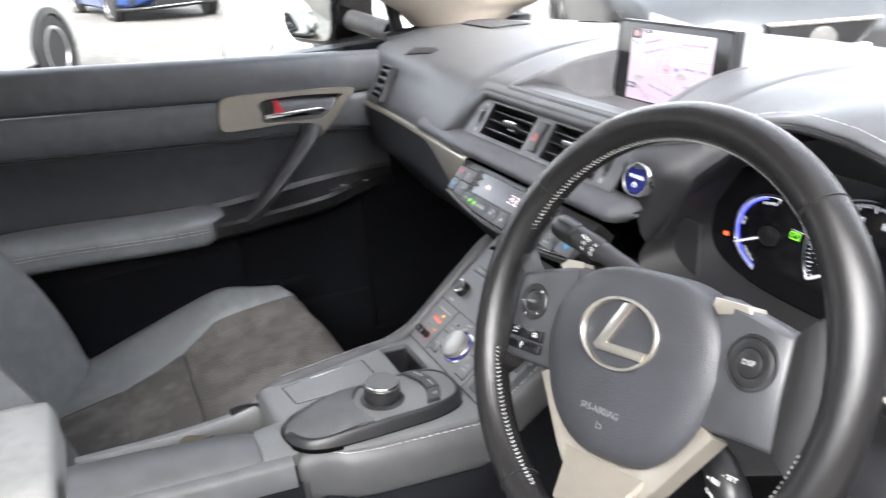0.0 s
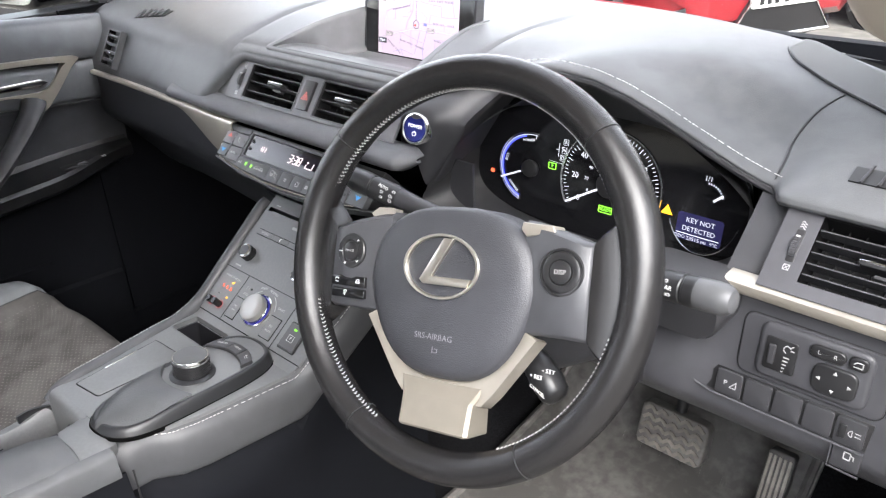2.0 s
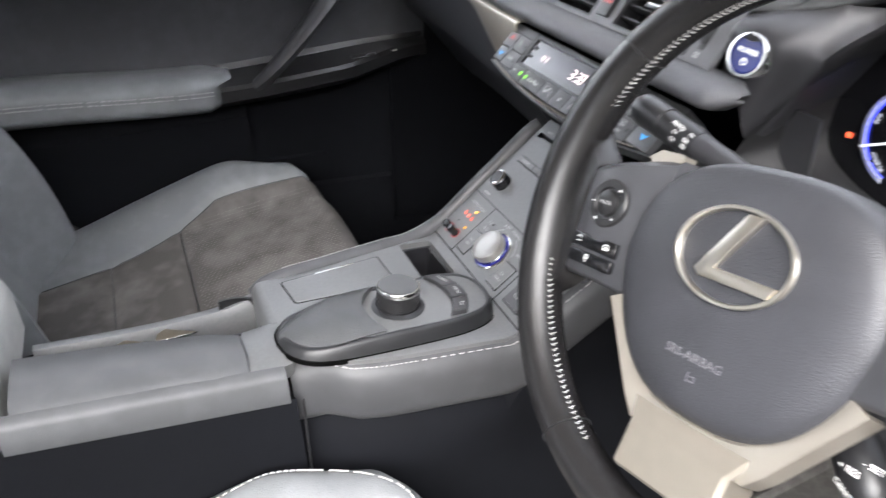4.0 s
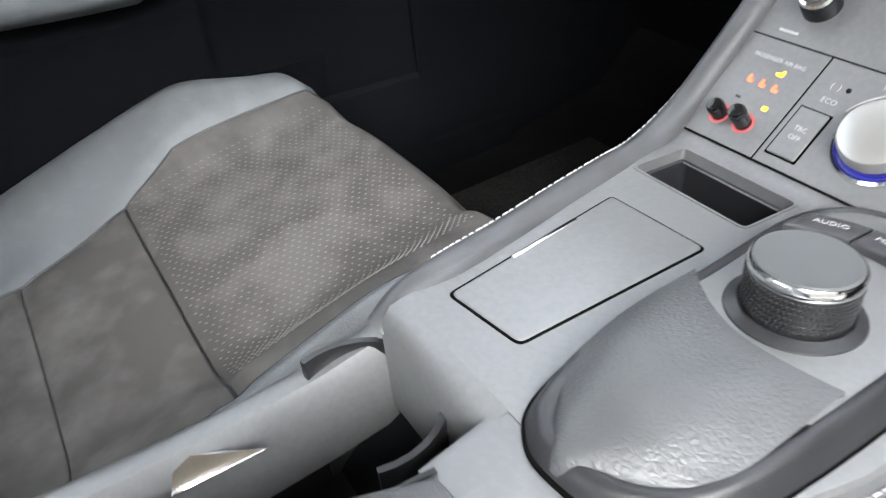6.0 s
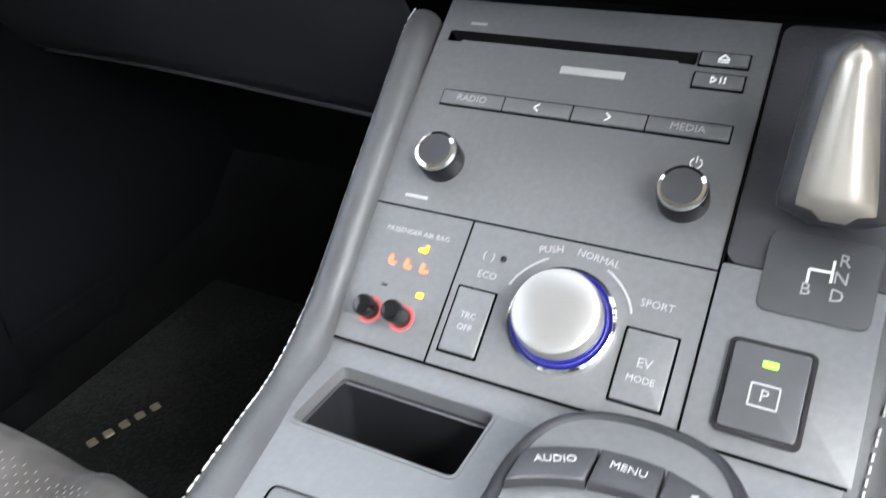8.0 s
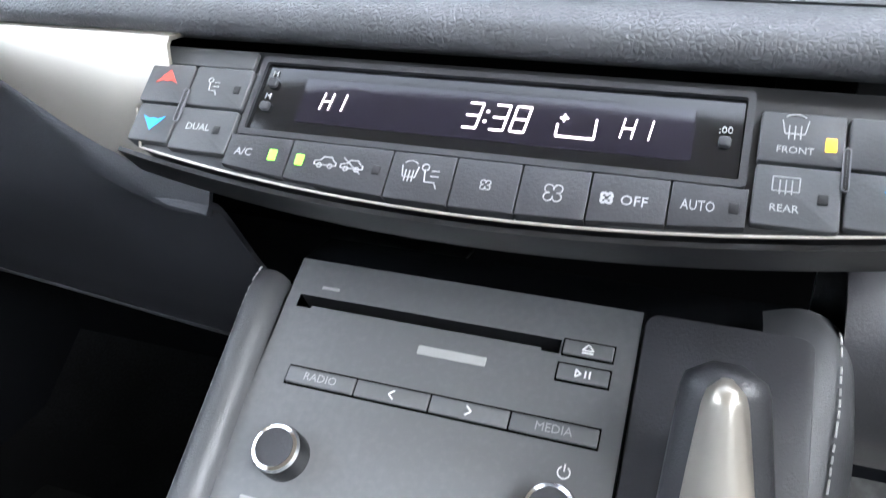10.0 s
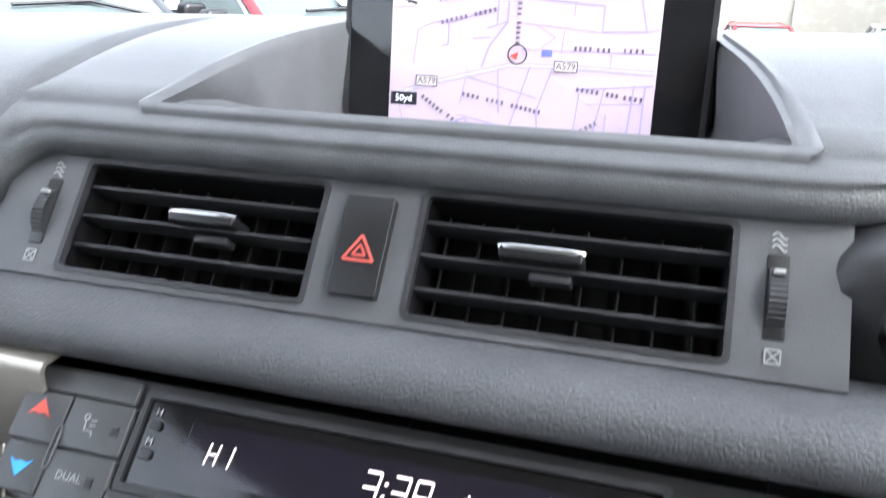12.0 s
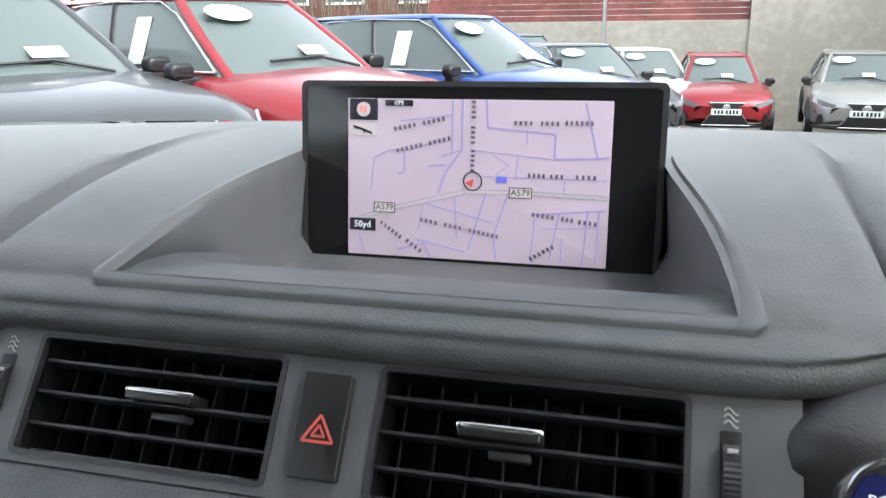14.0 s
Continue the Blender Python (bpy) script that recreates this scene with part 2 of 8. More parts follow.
def stitches(path, length=0.0045, gap=0.003, r=0.0006, lean=0.0, bm=None):
    """A row of small thread stitches along a path."""
    bm = bm or bmesh.new()
    path = [Vector(p) for p in path]
    at, want = 0.0, 0.0
    for a, b in zip(path, path[1:]):
        seg = (b - a).length
        if seg < 1e-9:
            continue
        d = (b - a) / seg
        while want + length < at + seg:
            s = a + d * max(0.0, want - at)
            tube([s, s + d * length * 0.5 + Vector((0, 0, r * 0.5)), s + d * length], r, 5, bm)
            want += length + gap
        at += seg
    return bm


def text_mesh(body, size, mat, parent, m, name="lettering", align="CENTER", stretch=1.0):
    """Raised print with the built-in font, at a plane's pose."""
    cu = bpy.data.curves.new("print", "FONT")
    cu.body, cu.size, cu.align_x, cu.align_y, cu.extrude = body, size, align, "CENTER", 0.00012
    cu.resolution_u = 2
    tmp = bpy.data.objects.new("print", cu)
    scene.collection.objects.link(tmp)
    bpy.context.view_layer.update()
    me = bpy.data.meshes.new_from_object(tmp.evaluated_get(bpy.context.evaluated_depsgraph_get()))
    bpy.data.objects.remove(tmp)
    bpy.data.curves.remove(cu)
    me.name = name
    me.materials.clear()
    me.materials.append(mat)
    ob = new(name, me)
    ob.parent = parent
    ob.matrix_parent_inverse = WORLD_OF.get(parent, Matrix()).inverted()
    ob.matrix_basis = m @ Matrix.Diagonal((stretch, 1, 1, 1))
    WORLD_OF[ob] = ob.matrix_basis.copy()
    return ob


def shift(x, y, z=0.0, turn=0.0):
    return Matrix.Translation((x, y, z)) @ Matrix.Rotation(turn, 4, "Z")


def ease(a, b, x):
    t = min(1.0, max(0.0, (x - a) / (b - a)))
    return t * t * (3 - 2 * t)


def mixv(a, b, t):
    return tuple(p + (q - p) * t for p, q in zip(a, b))

# ---- the dashboard ----
def hood_edge(x):
    """Height and depth of the instrument hood's front lip."""
    z = float(np.interp(x, (0.33, 0.368, 0.405, 0.441, 0.475, 0.508, 0.536, 0.575), (0.965, 0.9620, 0.953, 0.940, 0.926, 0.914, 0.904, 0.893))) - 0.028 * ease(0.32, 0.17, x)
    y = 0.262 - 0.020 * ease(0.30, 0.17, x) - 0.006 * ease(0.45, 0.57, x)
    return y, z


def trim_line(x):
    """Depth and height of the silver strip on the passenger's side."""
    return 0.143 + 0.045 * ease(0.13, 0.66, -x) ** 0.8, 0.850 - 0.013 * ease(0.13, 0.66, -x)


def dash_far(x):
    """Depth at which the dashboard ends under the windscreen."""
    return 0.675 - 0.30 * x * x if x < 0 else max(0.462, 0.675 - 0.66 * x ** 2.2)


def dash_profile(x):
    """Points (y, z) of the dashboard's upper skin from its front edge to the windscreen."""
    yt, zt = trim_line(x)
    yf = dash_far(x)
    left = ((yt + 0.004, zt + 0.004), (yt + 0.010, zt + 0.022), (yt + 0.035, 0.902), (0.242, 0.938), (0.33, 0.960), (0.44, 0.966), (yf, 0.955))
    mid = ((0.216, 0.917), (0.205, 0.921), (0.2055, 0.931), (0.222, 0.941), (0.33, 0.967), (0.48, 0.972), (yf, 0.957))
    yh, zh = hood_edge(x)
    hood = ((yh + 0.012, zh - 0.007), (yh + 0.002, zh - 0.002), (yh + 0.006, zh + 0.005), (yh + 0.05, zh + 0.016), (0.37, 0.980 - 0.028 * ease(0.42, 0.58, x)), (min(0.49, yf - 0.04), 0.979 - 0.018 * ease(0.42, 0.58, x)), (yf, 0.960))
    right = ((0.232, 0.892), (0.230, 0.897), (0.238, 0.905), (0.28, 0.920), (0.36, 0.940), (yf - 0.04, 0.949), (yf, 0.955))
    p = [mixv(a, b, ease(-0.235 if i < 3 else -0.60, -0.17, x)) for i, (a, b) in enumerate(zip(left, mid))]
    p = [mixv(a, b, ease(0.14, 0.26 if i < 3 else 0.38, x)) for i, (a, b) in enumerate(zip(p, hood))]
    return [mixv(a, b, ease(0.562, 0.580, x) if i < 3 else ease(0.53, 0.61, x) if i == 3 else ease(0.48, 0.66, x)) for i, (a, b) in enumerate(zip(p, right))]


def recess_half(y):
    return 0.134 - 0.025 * ease(0.222, 0.40, y)


dashboard = thing("dashboard", "dark grey soft-touch car dashboard with silver trim strips", "dashboard", (0, 0.3, 0.6), kind="")
cols = [-0.70 + 0.02 * i for i in range(26)] + [-0.19, -0.18, -0.17, -0.16, -0.15, -0.134] + [-0.1, -0.05, 0, 0.05, 0.1] + [0.134, 0.15, 0.16, 0.17, 0.18, 0.19]
cols += [0.20 + 0.015 * i for i in range(24)] + [0.555, 0.562, 0.568, 0.574, 0.580, 0.59, 0.60, 0.615, 0.63, 0.65, 0.67, 0.70, 0.76]
rows = []
HOLE_Y0, HOLE_Y1 = 0.224, 0.400
for x in cols:
    path = smooth_path([(0, y, z) for y, z in dash_profile(x)], 9)
    if abs(x) < 0.20:
        front = [p for p in path if p.y < HOLE_Y0 - 0.0005 or p.z < 0.93]
        back = [p for p in path if p.z >= 0.93 and p.y >= HOLE_Y0 - 0.0005]
        zs, ys = [p.z for p in back], [p.y for p in back]
        far = [HOLE_Y0 + (HOLE_Y1 - HOLE_Y0) * i / 8 for i in range(9)] + [0.43, 0.47, 0.51, 0.56, 0.61, dash_far(x)]
        want = 56 - len(far)
        fz, fy = [p.z for p in front], [p.y for p in front]
        pos = np.linspace(0, len(front) - 1, want)
        row = [(x, float(np.interp(t, range(len(front)), fy)), float(np.interp(t, range(len(front)), fz))) for t in pos]
        for y in far:
            s = recess_half(y) / 0.134 if abs(x) <= 0.134 else 1 - (1 - recess_half(y) / 0.134) * ease(0.20, 0.134, abs(x))
            row.append((x * s, y, float(np.interp(y, ys, zs))))
    else:
        fy, fz = [p.y for p in path], [p.z for p in path]
        pos = np.linspace(0, len(path) - 1, 56)
        row = [(x, float(np.interp(t, range(len(path)), fy)), float(np.interp(t, range(len(path)), fz))) for t in pos]
    rows.append(row)
first = 56 - 15
# the screen's recess is left open in the skin
bm = sheet(rows, 0, skip=lambda i, j: -0.135 <= cols[i] and cols[i + 1] <= 0.135 and first <= j < first + 8)
part("top_pad", bm, M_PAD, dashboard, "soft grained dark grey top pad", angle=60)

# recess round the screen: floor, lip and flared side walls
loops = []
for i in range(9):
    y = HOLE_Y0 + (HOLE_Y1 - HOLE_Y0) * i / 8
    h = recess_half(y)
    zt = rows[cols.index(-0.134)][first + i][2]
    t = i / 8
    floor = 0.940 - 0.030 * ease(0.1, 0.7, t)
    k = 0.020 * ease(0, 0.5, t)
    flat = h - 0.004 + 0.003 * t
    loops.append([(-h, y, zt), (-h + 0.003, y, zt - 0.1 * (zt - floor)), (-flat - 0.002, y, floor + 0.2 * (zt - floor)), (-flat + 0.006, y, floor)] +
                 [(flat - 0.006, y, floor), (flat + 0.002, y, floor + 0.2 * (zt - floor)), (h - 0.003, y, zt - 0.1 * (zt - floor)), (h, y, zt)])
def flange(l):
    """The recess moulding laps over the pad on both sides."""
    (x0, y0, z0), (x1, y1, z1) = l[0], l[-1]
    return [(x0 - 0.0060, y0, z0 - 0.0010), (x0 - 0.0050, y0, z0 + 0.0012), (x0 - 0.001, y0, z0 + 0.0018)] + l[1:-1] + [(x1 + 0.001, y1, z1 + 0.0018), (x1 + 0.0050, y1, z1 + 0.0012), (x1 + 0.0060, y1, z1 - 0.0010)]


loops = [flange(l) for l in loops]
front_lip = [[(x * k, y, z0) for x, _, z in loops[0]] for y, z0, k in ((HOLE_Y0 - 0.0088, 0.9372, 0.955), (HOLE_Y0 - 0.0080, 0.9412, 0.962), (HOLE_Y0 - 0.0060, 0.9424, 0.980), (HOLE_Y0 - 0.003, 0.9436, 0.995))]
bm = sheet(front_lip + loops)
part("screen_recess", bm, M_RECESS, dashboard, "smooth dark plastic recess round the screen", Matrix.Translation((0.0045, 0, 0)), angle=50)
part("pod_backing", sheet([[(x, 0.246, z) for z in (0.70, 0.78, 0.842)] for x in (0.150, 0.19, 0.220)], 0.004), M_PLASTIC, dashboard)
part("instrument_backing", sheet([[(x, 0.372, z) for z in (0.72, 0.84, 0.930)] for x in (0.125, 0.35, 0.55)], 0.004), material("matt black backing", (0.012, 0.012, 0.012), 0.7), dashboard)
part("recess_back", sheet([[(x, 0.3985, z) for z in (0.895, 0.93, 0.966)] for x in (-0.114, 0, 0.114)], 0.002), M_BLACK, dashboard)

def blade(x):
    return 0.0265 * ease(0.30, 0.135, -x)


# lower skin under the trim: glovebox on the passenger's side
lower = []
for x in np.linspace(-0.70, -0.125, 26):
    yt, zt = trim_line(x)
    lower.append([(x, p.y, p.z) for p in smooth_path([(0, yt + 0.010, zt - 0.004 - 2.2 * blade(x)), (0, yt + 0.006, zt - 0.016 - 2.4 * blade(x)), (0, yt + 0.014, zt - 0.08), (0, yt + 0.05, 0.72), (0, yt + 0.10, 0.66), (0, yt + 0.150, 0.608), (0, yt + 0.24, 0.590), (0, 0.62, 0.575)], 6)])
part("glovebox", sheet(lower, 0.003), M_GLOVE, dashboard, "dark plastic glovebox lid below the silver strip", angle=60)

# lighter bar that draws the highlight along the glovebox's lower edge
part("glovebox_edge_highlight", tube([(x, trim_line(x)[0] + 0.1495, 0.6075) for x in np.linspace(-0.69, -0.13, 12)], 0.0030, 8), M_PAD, dashboard)

# silver strip, widening into a blade beside the climate panel
strip = []
for x in np.linspace(-0.665, -0.128, 34):
    yt, zt = trim_line(x)
    wide = 0.0045 + blade(x)
    low = zt + 0.004 - 2 * wide
    strip.append([(x, yt + 0.008, zt + 0.005), (x, yt - 0.002, zt + 0.0045), (x, yt - 0.0045, zt + 0.001), (x, yt - 0.004, low + 0.003), (x, yt + 0.001, low), (x, yt + 0.012, low - 0.001)])
part("silver_strip", sheet(strip, 0.002), M_SILVER, dashboard, "satin champagne silver trim strip", angle=50)

# padded roll under the centre vents
roll = []
for x in np.linspace(-0.330, 0.196, 58):
    e = ease(-0.235, -0.18, x)
    bulge = 0.008 * e - 0.008 * (1 - ease(-0.300, -0.225, x))
    pts = [(0, 0.186, 0.874), (0, 0.172 - bulge, 0.8735), (0, 0.158 - bulge, 0.868), (0, 0.152 - bulge * 0.8, 0.860), (0, 0.155 - bulge * 0.5, 0.853), (0, 0.170, 0.8495)]
    k = math.sqrt(max(0.0, 1 - max(0.0, (x - 0.178) / 0.0181) ** 2))
    roll.append([(x, 0.186 + (p.y - 0.186) * (0.25 + 0.75 * k), 0.8618 + (p.z - 0.8618) * (0.2 + 0.8 * k)) for p in smooth_path(pts, 6)])
part("vent_cheek", sheet([[(x, 0.1955 + (z - 0.898) * 0.737, z) for z in (0.862, 0.885, 0.908, 0.930)] for x in (-0.275, -0.25, -0.225, -0.20, -0.185)], 0.003), M_PAD, dashboard, angle=60)
part("padded_roll", sheet(roll, 0.003), M_ROLL, dashboard, "grained padded roll below the vents", angle=60)

# ---- climate panel housing, stack and console ----
F_VENT = facing(-0.017, 0.191, 0.898, (0.028, 0.038))
F_CLIM = facing(0.010, 0.134, 0.834, (0.022, 0.0225))
F_STACK = facing(0.0, 0.0854, 0.6884, (0.807, 0.5906))
F_TOP = facing(0.0, -0.085, 0.6395, (1.0, -0.075))
F_SCREEN = facing(0.0038, 0.3805, 0.9625, (0.013, 0.105))

console = thing("centre_console", "graphite painted centre console with leather-trimmed sides", "car console", (0, -0.1, 0.3))


def console_top(y):
    """Height of the console's upper face along the car."""
    if y < 0.011:
        return 0.6395 - 0.075 * (y + 0.085)
    return 0.634 + (y - 0.011) * 0.732


def right_edge(y):
    """How far the console's driver-side roll stands from the centre line."""
    return float(np.interp(y, (-0.21, -0.19, -0.172, -0.160, -0.149, -0.119, -0.085, -0.013, 0.06, 0.15), (0.095, 0.101, 0.109, 0.118, 0.1265, 0.1325, 0.1348, 0.1388, 0.144, 0.154)))


def left_edge(y):
    """Where the painted face meets the passenger-side roll; it narrows towards the seats."""
    return float(np.interp(y, (-0.21, -0.175, -0.14, -0.11, -0.07, 0.0, 0.02, 0.16), (-0.031, -0.0345, -0.0415, -0.0500, -0.0595, -0.0765, -0.0790, -0.0895)))


body = []
for y in [-0.80, -0.6, -0.45, -0.3, -0.24, -0.20, -0.15, -0.1, -0.05, 0.0, 0.05, 0.1, 0.15, 0.19, 0.22]:
    zt = min(console_top(y), 0.752) - (0.016 if y > 0.04 else 0.060)
    if y < -0.2:
        zt = 0.548 if y > -0.46 else 0.600
    r = right_edge(y) if y > -0.2 else 0.094
    bl = left_edge(y) - 0.010 if y > -0.2 else -0.062
    body.append([(-0.135, y, 0.24), (min(bl - 0.020, -0.080), y, zt - 0.10), (bl - 0.006, y, zt - 0.02), (bl, y, zt), (r - 0.012, y, zt), (r + 0.006, y, zt - 0.020), (r + 0.004 + 0.012 * ease(0.1, -0.2, y), y, zt - 0.06), (0.125, y, zt - 0.16), (0.150, y, 0.24)])
bm = bmesh.new()
rings(bm, body)
part("body", bm, M_LOWER_SHADE, console, angle=40)
left_roll = smooth_path([(-0.041, -0.206, 0.630), (-0.0425, -0.190, 0.640)] + [(left_edge(y) - 0.0090, y, console_top(y) - 0.0030) for y in (-0.165, -0.13, -0.09, -0.05, -0.015)] + [(left_edge(y) - 0.0090, y, console_top(y) - 0.0010) for y in (0.025, 0.07, 0.11, 0.145)] + [(-0.098, 0.158, 0.737)], 8)
part("left_roll", tube(left_roll, 0.0092, 16), M_SOFTROLL, console, "leather roll along the console's edge")
part("left_skirt", sheet([[(p.x - 0.006, p.y, p.z - 0.004), (p.x - 0.010, p.y, p.z - 0.03), (p.x - 0.016, p.y, p.z - 0.10)] for p in left_roll], 0.002), M_LOWER_SHADE, console, angle=60)
part("stitching", stitches([p + Vector((-0.0072, 0, 0.0062)) for p in left_roll[14:]], 0.0026, 0.0012, 0.00055), M_STITCH, console, "pale stitching")
edge_rows = []
for y in np.linspace(-0.200, 0.190, 30):
    z, r = min(console_top(y), 0.752) - 0.002 - 0.010 * ease(-0.165, -0.20, y), right_edge(y)
    edge_rows.append([(r - 0.030, y, z - 0.004), (r - 0.016, y, z), (r - 0.004, y, z - 0.003), (r + 0.005, y, z - 0.013), (r + 0.009, y, z - 0.030), (r + 0.008, y, z - 0.055), (r + 0.002, y, z - 0.062)])
part("right_roll", sheet([[tuple(p) for p in smooth_path(row_, 3)] for row_ in edge_rows], 0.003), M_SOFTROLL, console, "leather-trimmed rounded edge", angle=60)
part("stitching", stitches([(right_edge(y) - 0.0005, y, min(console_top(y), 0.752) - 0.0060) for y in np.linspace(-0.165, 0.185, 40)], 0.0030, 0.0016, 0.00045), M_STITCH, console, "pale stitching")

# ---- block steering wheel ----
W_TILT, W_SPIN = radians(26.4), radians(10.9)
F_WHEEL = Matrix.Translation((0.3849, 0.0227, 0.8528)) @ Matrix.Rotation(radians(4.0), 4, "Z") @ facing(0, 0, 0, (math.sin(W_TILT), math.cos(W_TILT))) @ Matrix.Rotation(W_SPIN, 4, "Z")


# ---- small helpers for controls ----
def bar(bm, x0, y0, x1, y1, w, h=0.0003):
    """A flat raised stroke in the local plane."""
    d = Vector((x1 - x0, y1 - y0))
    if d.length < 1e-7:
        return
    n = Vector((-d.y, d.x)).normalized() * (w / 2)
    pts = [(x0 - n.x, y0 - n.y), (x1 - n.x, y1 - n.y), (x1 + n.x, y1 + n.y), (x0 + n.x, y0 + n.y)]
    rings(bm, [[(x, y, 0) for x, y in pts], [(x, y, h) for x, y in pts]])


def icon(strokes, mat, parent, m, w=0.0005, name="icon", label=""):
    """Printed symbol made of strokes, each a run of points."""
    bm = bmesh.new()
    for run in strokes:
        for (a, b), (c, d) in zip(run, run[1:]):
            bar(bm, a, b, c, d, w)
    return part(name, bm, mat, parent, label, m)


def arc(cx, cy, r, a0, a1, n=10, ry=None):
    return [(cx + r * math.cos(radians(a0 + (a1 - a0) * i / n)), cy + (ry or r) * math.sin(radians(a0 + (a1 - a0) * i / n))) for i in range(n + 1)]


def key(name, F, x0, x1, y0, y1, mat, parent, h=0.0016, r=0.0012, label="", back=-0.006):
    return part(name, slab(x1 - x0 - 0.0006, y1 - y0 - 0.0006, h, r, 0.0006, back, (x0 + x1) / 2, (y0 + y1) / 2), mat, parent, label, F)


def word(body, size, F, x, y, h, parent, mat=None, turn=0.0, stretch=1.0):
    return text_mesh(body, size, mat or M_PRINT, parent, F @ shift(x, y, h, turn), stretch=stretch)


def spin(bm, m):
    bmesh.ops.transform(bm, matrix=m, verts=bm.verts[:])
    return bm


def lean(start, end):
    """Pose whose local z runs from start to end."""
    d = (Vector(end) - Vector(start))
    return Matrix.Translation(start) @ d.to_track_quat("Z", "Y").to_matrix().to_4x4()


# ---- steering wheel ----
M_SPOKE = material("satin grey spoke plastic", (0.046, 0.047, 0.052), 0.42, bump=0.2, bump_scale=900)
M_BRONZE = material("satin bronze metal paint", (0.25, 0.225, 0.19), 0.42, metal=0.6, vary=0.05)
M_BADGERING = material("polished badge metal", (0.72, 0.68, 0.61), 0.32, metal=1.0, vary=0.03)
wheel = thing("steering_wheel", "black leather steering wheel with silver lower spoke and oval badge", "steering wheel", (0.373, 0.011, 0.852))
WR, WT = 0.1715, 0.0165
bm = bmesh.new()
loops = []
for i in range(120):
    a = 2 * math.pi * i / 120
    grip = 1 + 0.10 * (math.exp(-((math.degrees(a) % 360 - 20) / 16) ** 2) + math.exp(-((math.degrees(a) % 360 - 160) / 16) ** 2))
    loops.append([((WR + WT * 0.92 * grip * math.cos(b)) * math.cos(a), (WR + WT * 0.92 * grip * math.cos(b)) * math.sin(a), WT * 1.08 * math.sin(b)) for b in [2 * math.pi * j / 20 for j in range(20)]])
rings(bm, loops + [loops[0]], False, False)
bmesh.ops.remove_doubles(bm, verts=bm.verts[:], dist=1e-6)
rim = part("rim", bm, M_RIM, wheel, "black leather rim", F_WHEEL)
for a in (41, 139, 239, 301):
    c, s = math.cos(radians(a)), math.sin(radians(a))
    ring = [((WR + WT * 0.945 * math.cos(b)) * c, (WR + WT * 0.945 * math.cos(b)) * s, WT * 1.10 * math.sin(b)) for b in [2 * math.pi * j / 24 for j in range(24)]]
    part("seam", tube(ring, 0.0005, 6, closed=True), M_BLACK, rim, m=F_WHEEL)
for a0, a1 in ((22, 160), (196, 246), (294, 346)):
    bm = bmesh.new()
    n = int((a1 - a0) * 0.70)
    for i in range(n):
        a = radians(a0 + (a1 - a0) * i / n)
        for da, b0, b1 in ((0.008, 2.78, 2.90), (-0.005, 2.90, 3.02)):
            p, q = [], []
            for b, aa in ((b0, a), (b1, a + da)):
                r = WR + (WT * 0.92 + 0.0008) * math.cos(b)
                p.append(Vector((r * math.cos(aa), r * math.sin(aa), (WT * 1.08 + 0.0008) * math.sin(b))))
            tube(p, 0.00036, 5, bm)
    part("stitching", bm, M_STITCH, rim, "pale zigzag stitching", F_WHEEL)


def shield(k=1.0, n=48):
    """The airbag cover's outline."""
    pts = []
    for i in range(n):
        a = 2 * math.pi * i / n + math.pi / 2
        c, s = math.cos(a), math.sin(a)
        x = 0.087 * math.copysign(abs(c) ** 0.72, c)
        if s >= 0:
            y = -0.012 + 0.066 * abs(s) ** 0.62
            x *= 1 - 0.16 * s
        else:
            y = -0.012 - 0.085 * abs(s) ** 1.0
            x *= 1 - 0.10 * (-s)
        pts.append((x * k, y * k))
    return pts


cover = shield()
loops = [[(x, y, -0.03) for x, y in cover], [(x, y, -0.002) for x, y in cover]]
for k, h in ((0.985, 0.004), (0.94, 0.0085), (0.86, 0.0115), (0.72, 0.0135), (0.5, 0.0148), (0.25, 0.0152)):
    loops.append([(x * k, (y + 0.02) * k - 0.02, h) for x, y in cover])
bm = bmesh.new()
rings(bm, loops)
bag = part("airbag_cover", bm, M_COVER, wheel, "grained grey airbag cover", F_WHEEL, angle=60)
# the oval badge
FB = F_WHEEL @ shift(-0.001, 0.001, 0.0150)
bm = lathe([(0.0362, -0.004), (0.0388, 0.0004), (0.0396, 0.0022), (0.0388, 0.0036), (0.0366, 0.0036), (0.0356, 0.0022), (0.0356, -0.004)], 64)
for v in bm.verts:
    v.co.y *= 0.715
badge = part("badge_ring", bm, M_BADGERING, wheel, "satin oval badge ring", FB)
bm = plate([(-0.0205, -0.0125), (-0.0165, -0.0158), (0.0290, -0.0158), (0.0322, -0.0088), (-0.0080, -0.0088), (0.0128, 0.0245), (0.0020, 0.0245)], 0.0040, 0.0008)
part("badge_stroke", bm, M_BADGERING, badge, m=FB)
word("SRS-AIRBAG", 0.0075, F_WHEEL, -0.004, -0.060, 0.0150, bag, M_EMBOSS)
icon([[(-0.002, 0.003), (-0.002, -0.003)], [(-0.002, -0.002), (0.003, -0.002), (0.003, 0.001), (0, 0.001)]], M_EMBOSS, bag, F_WHEEL @ shift(-0.002, -0.071, 0.0144), 0.0006)

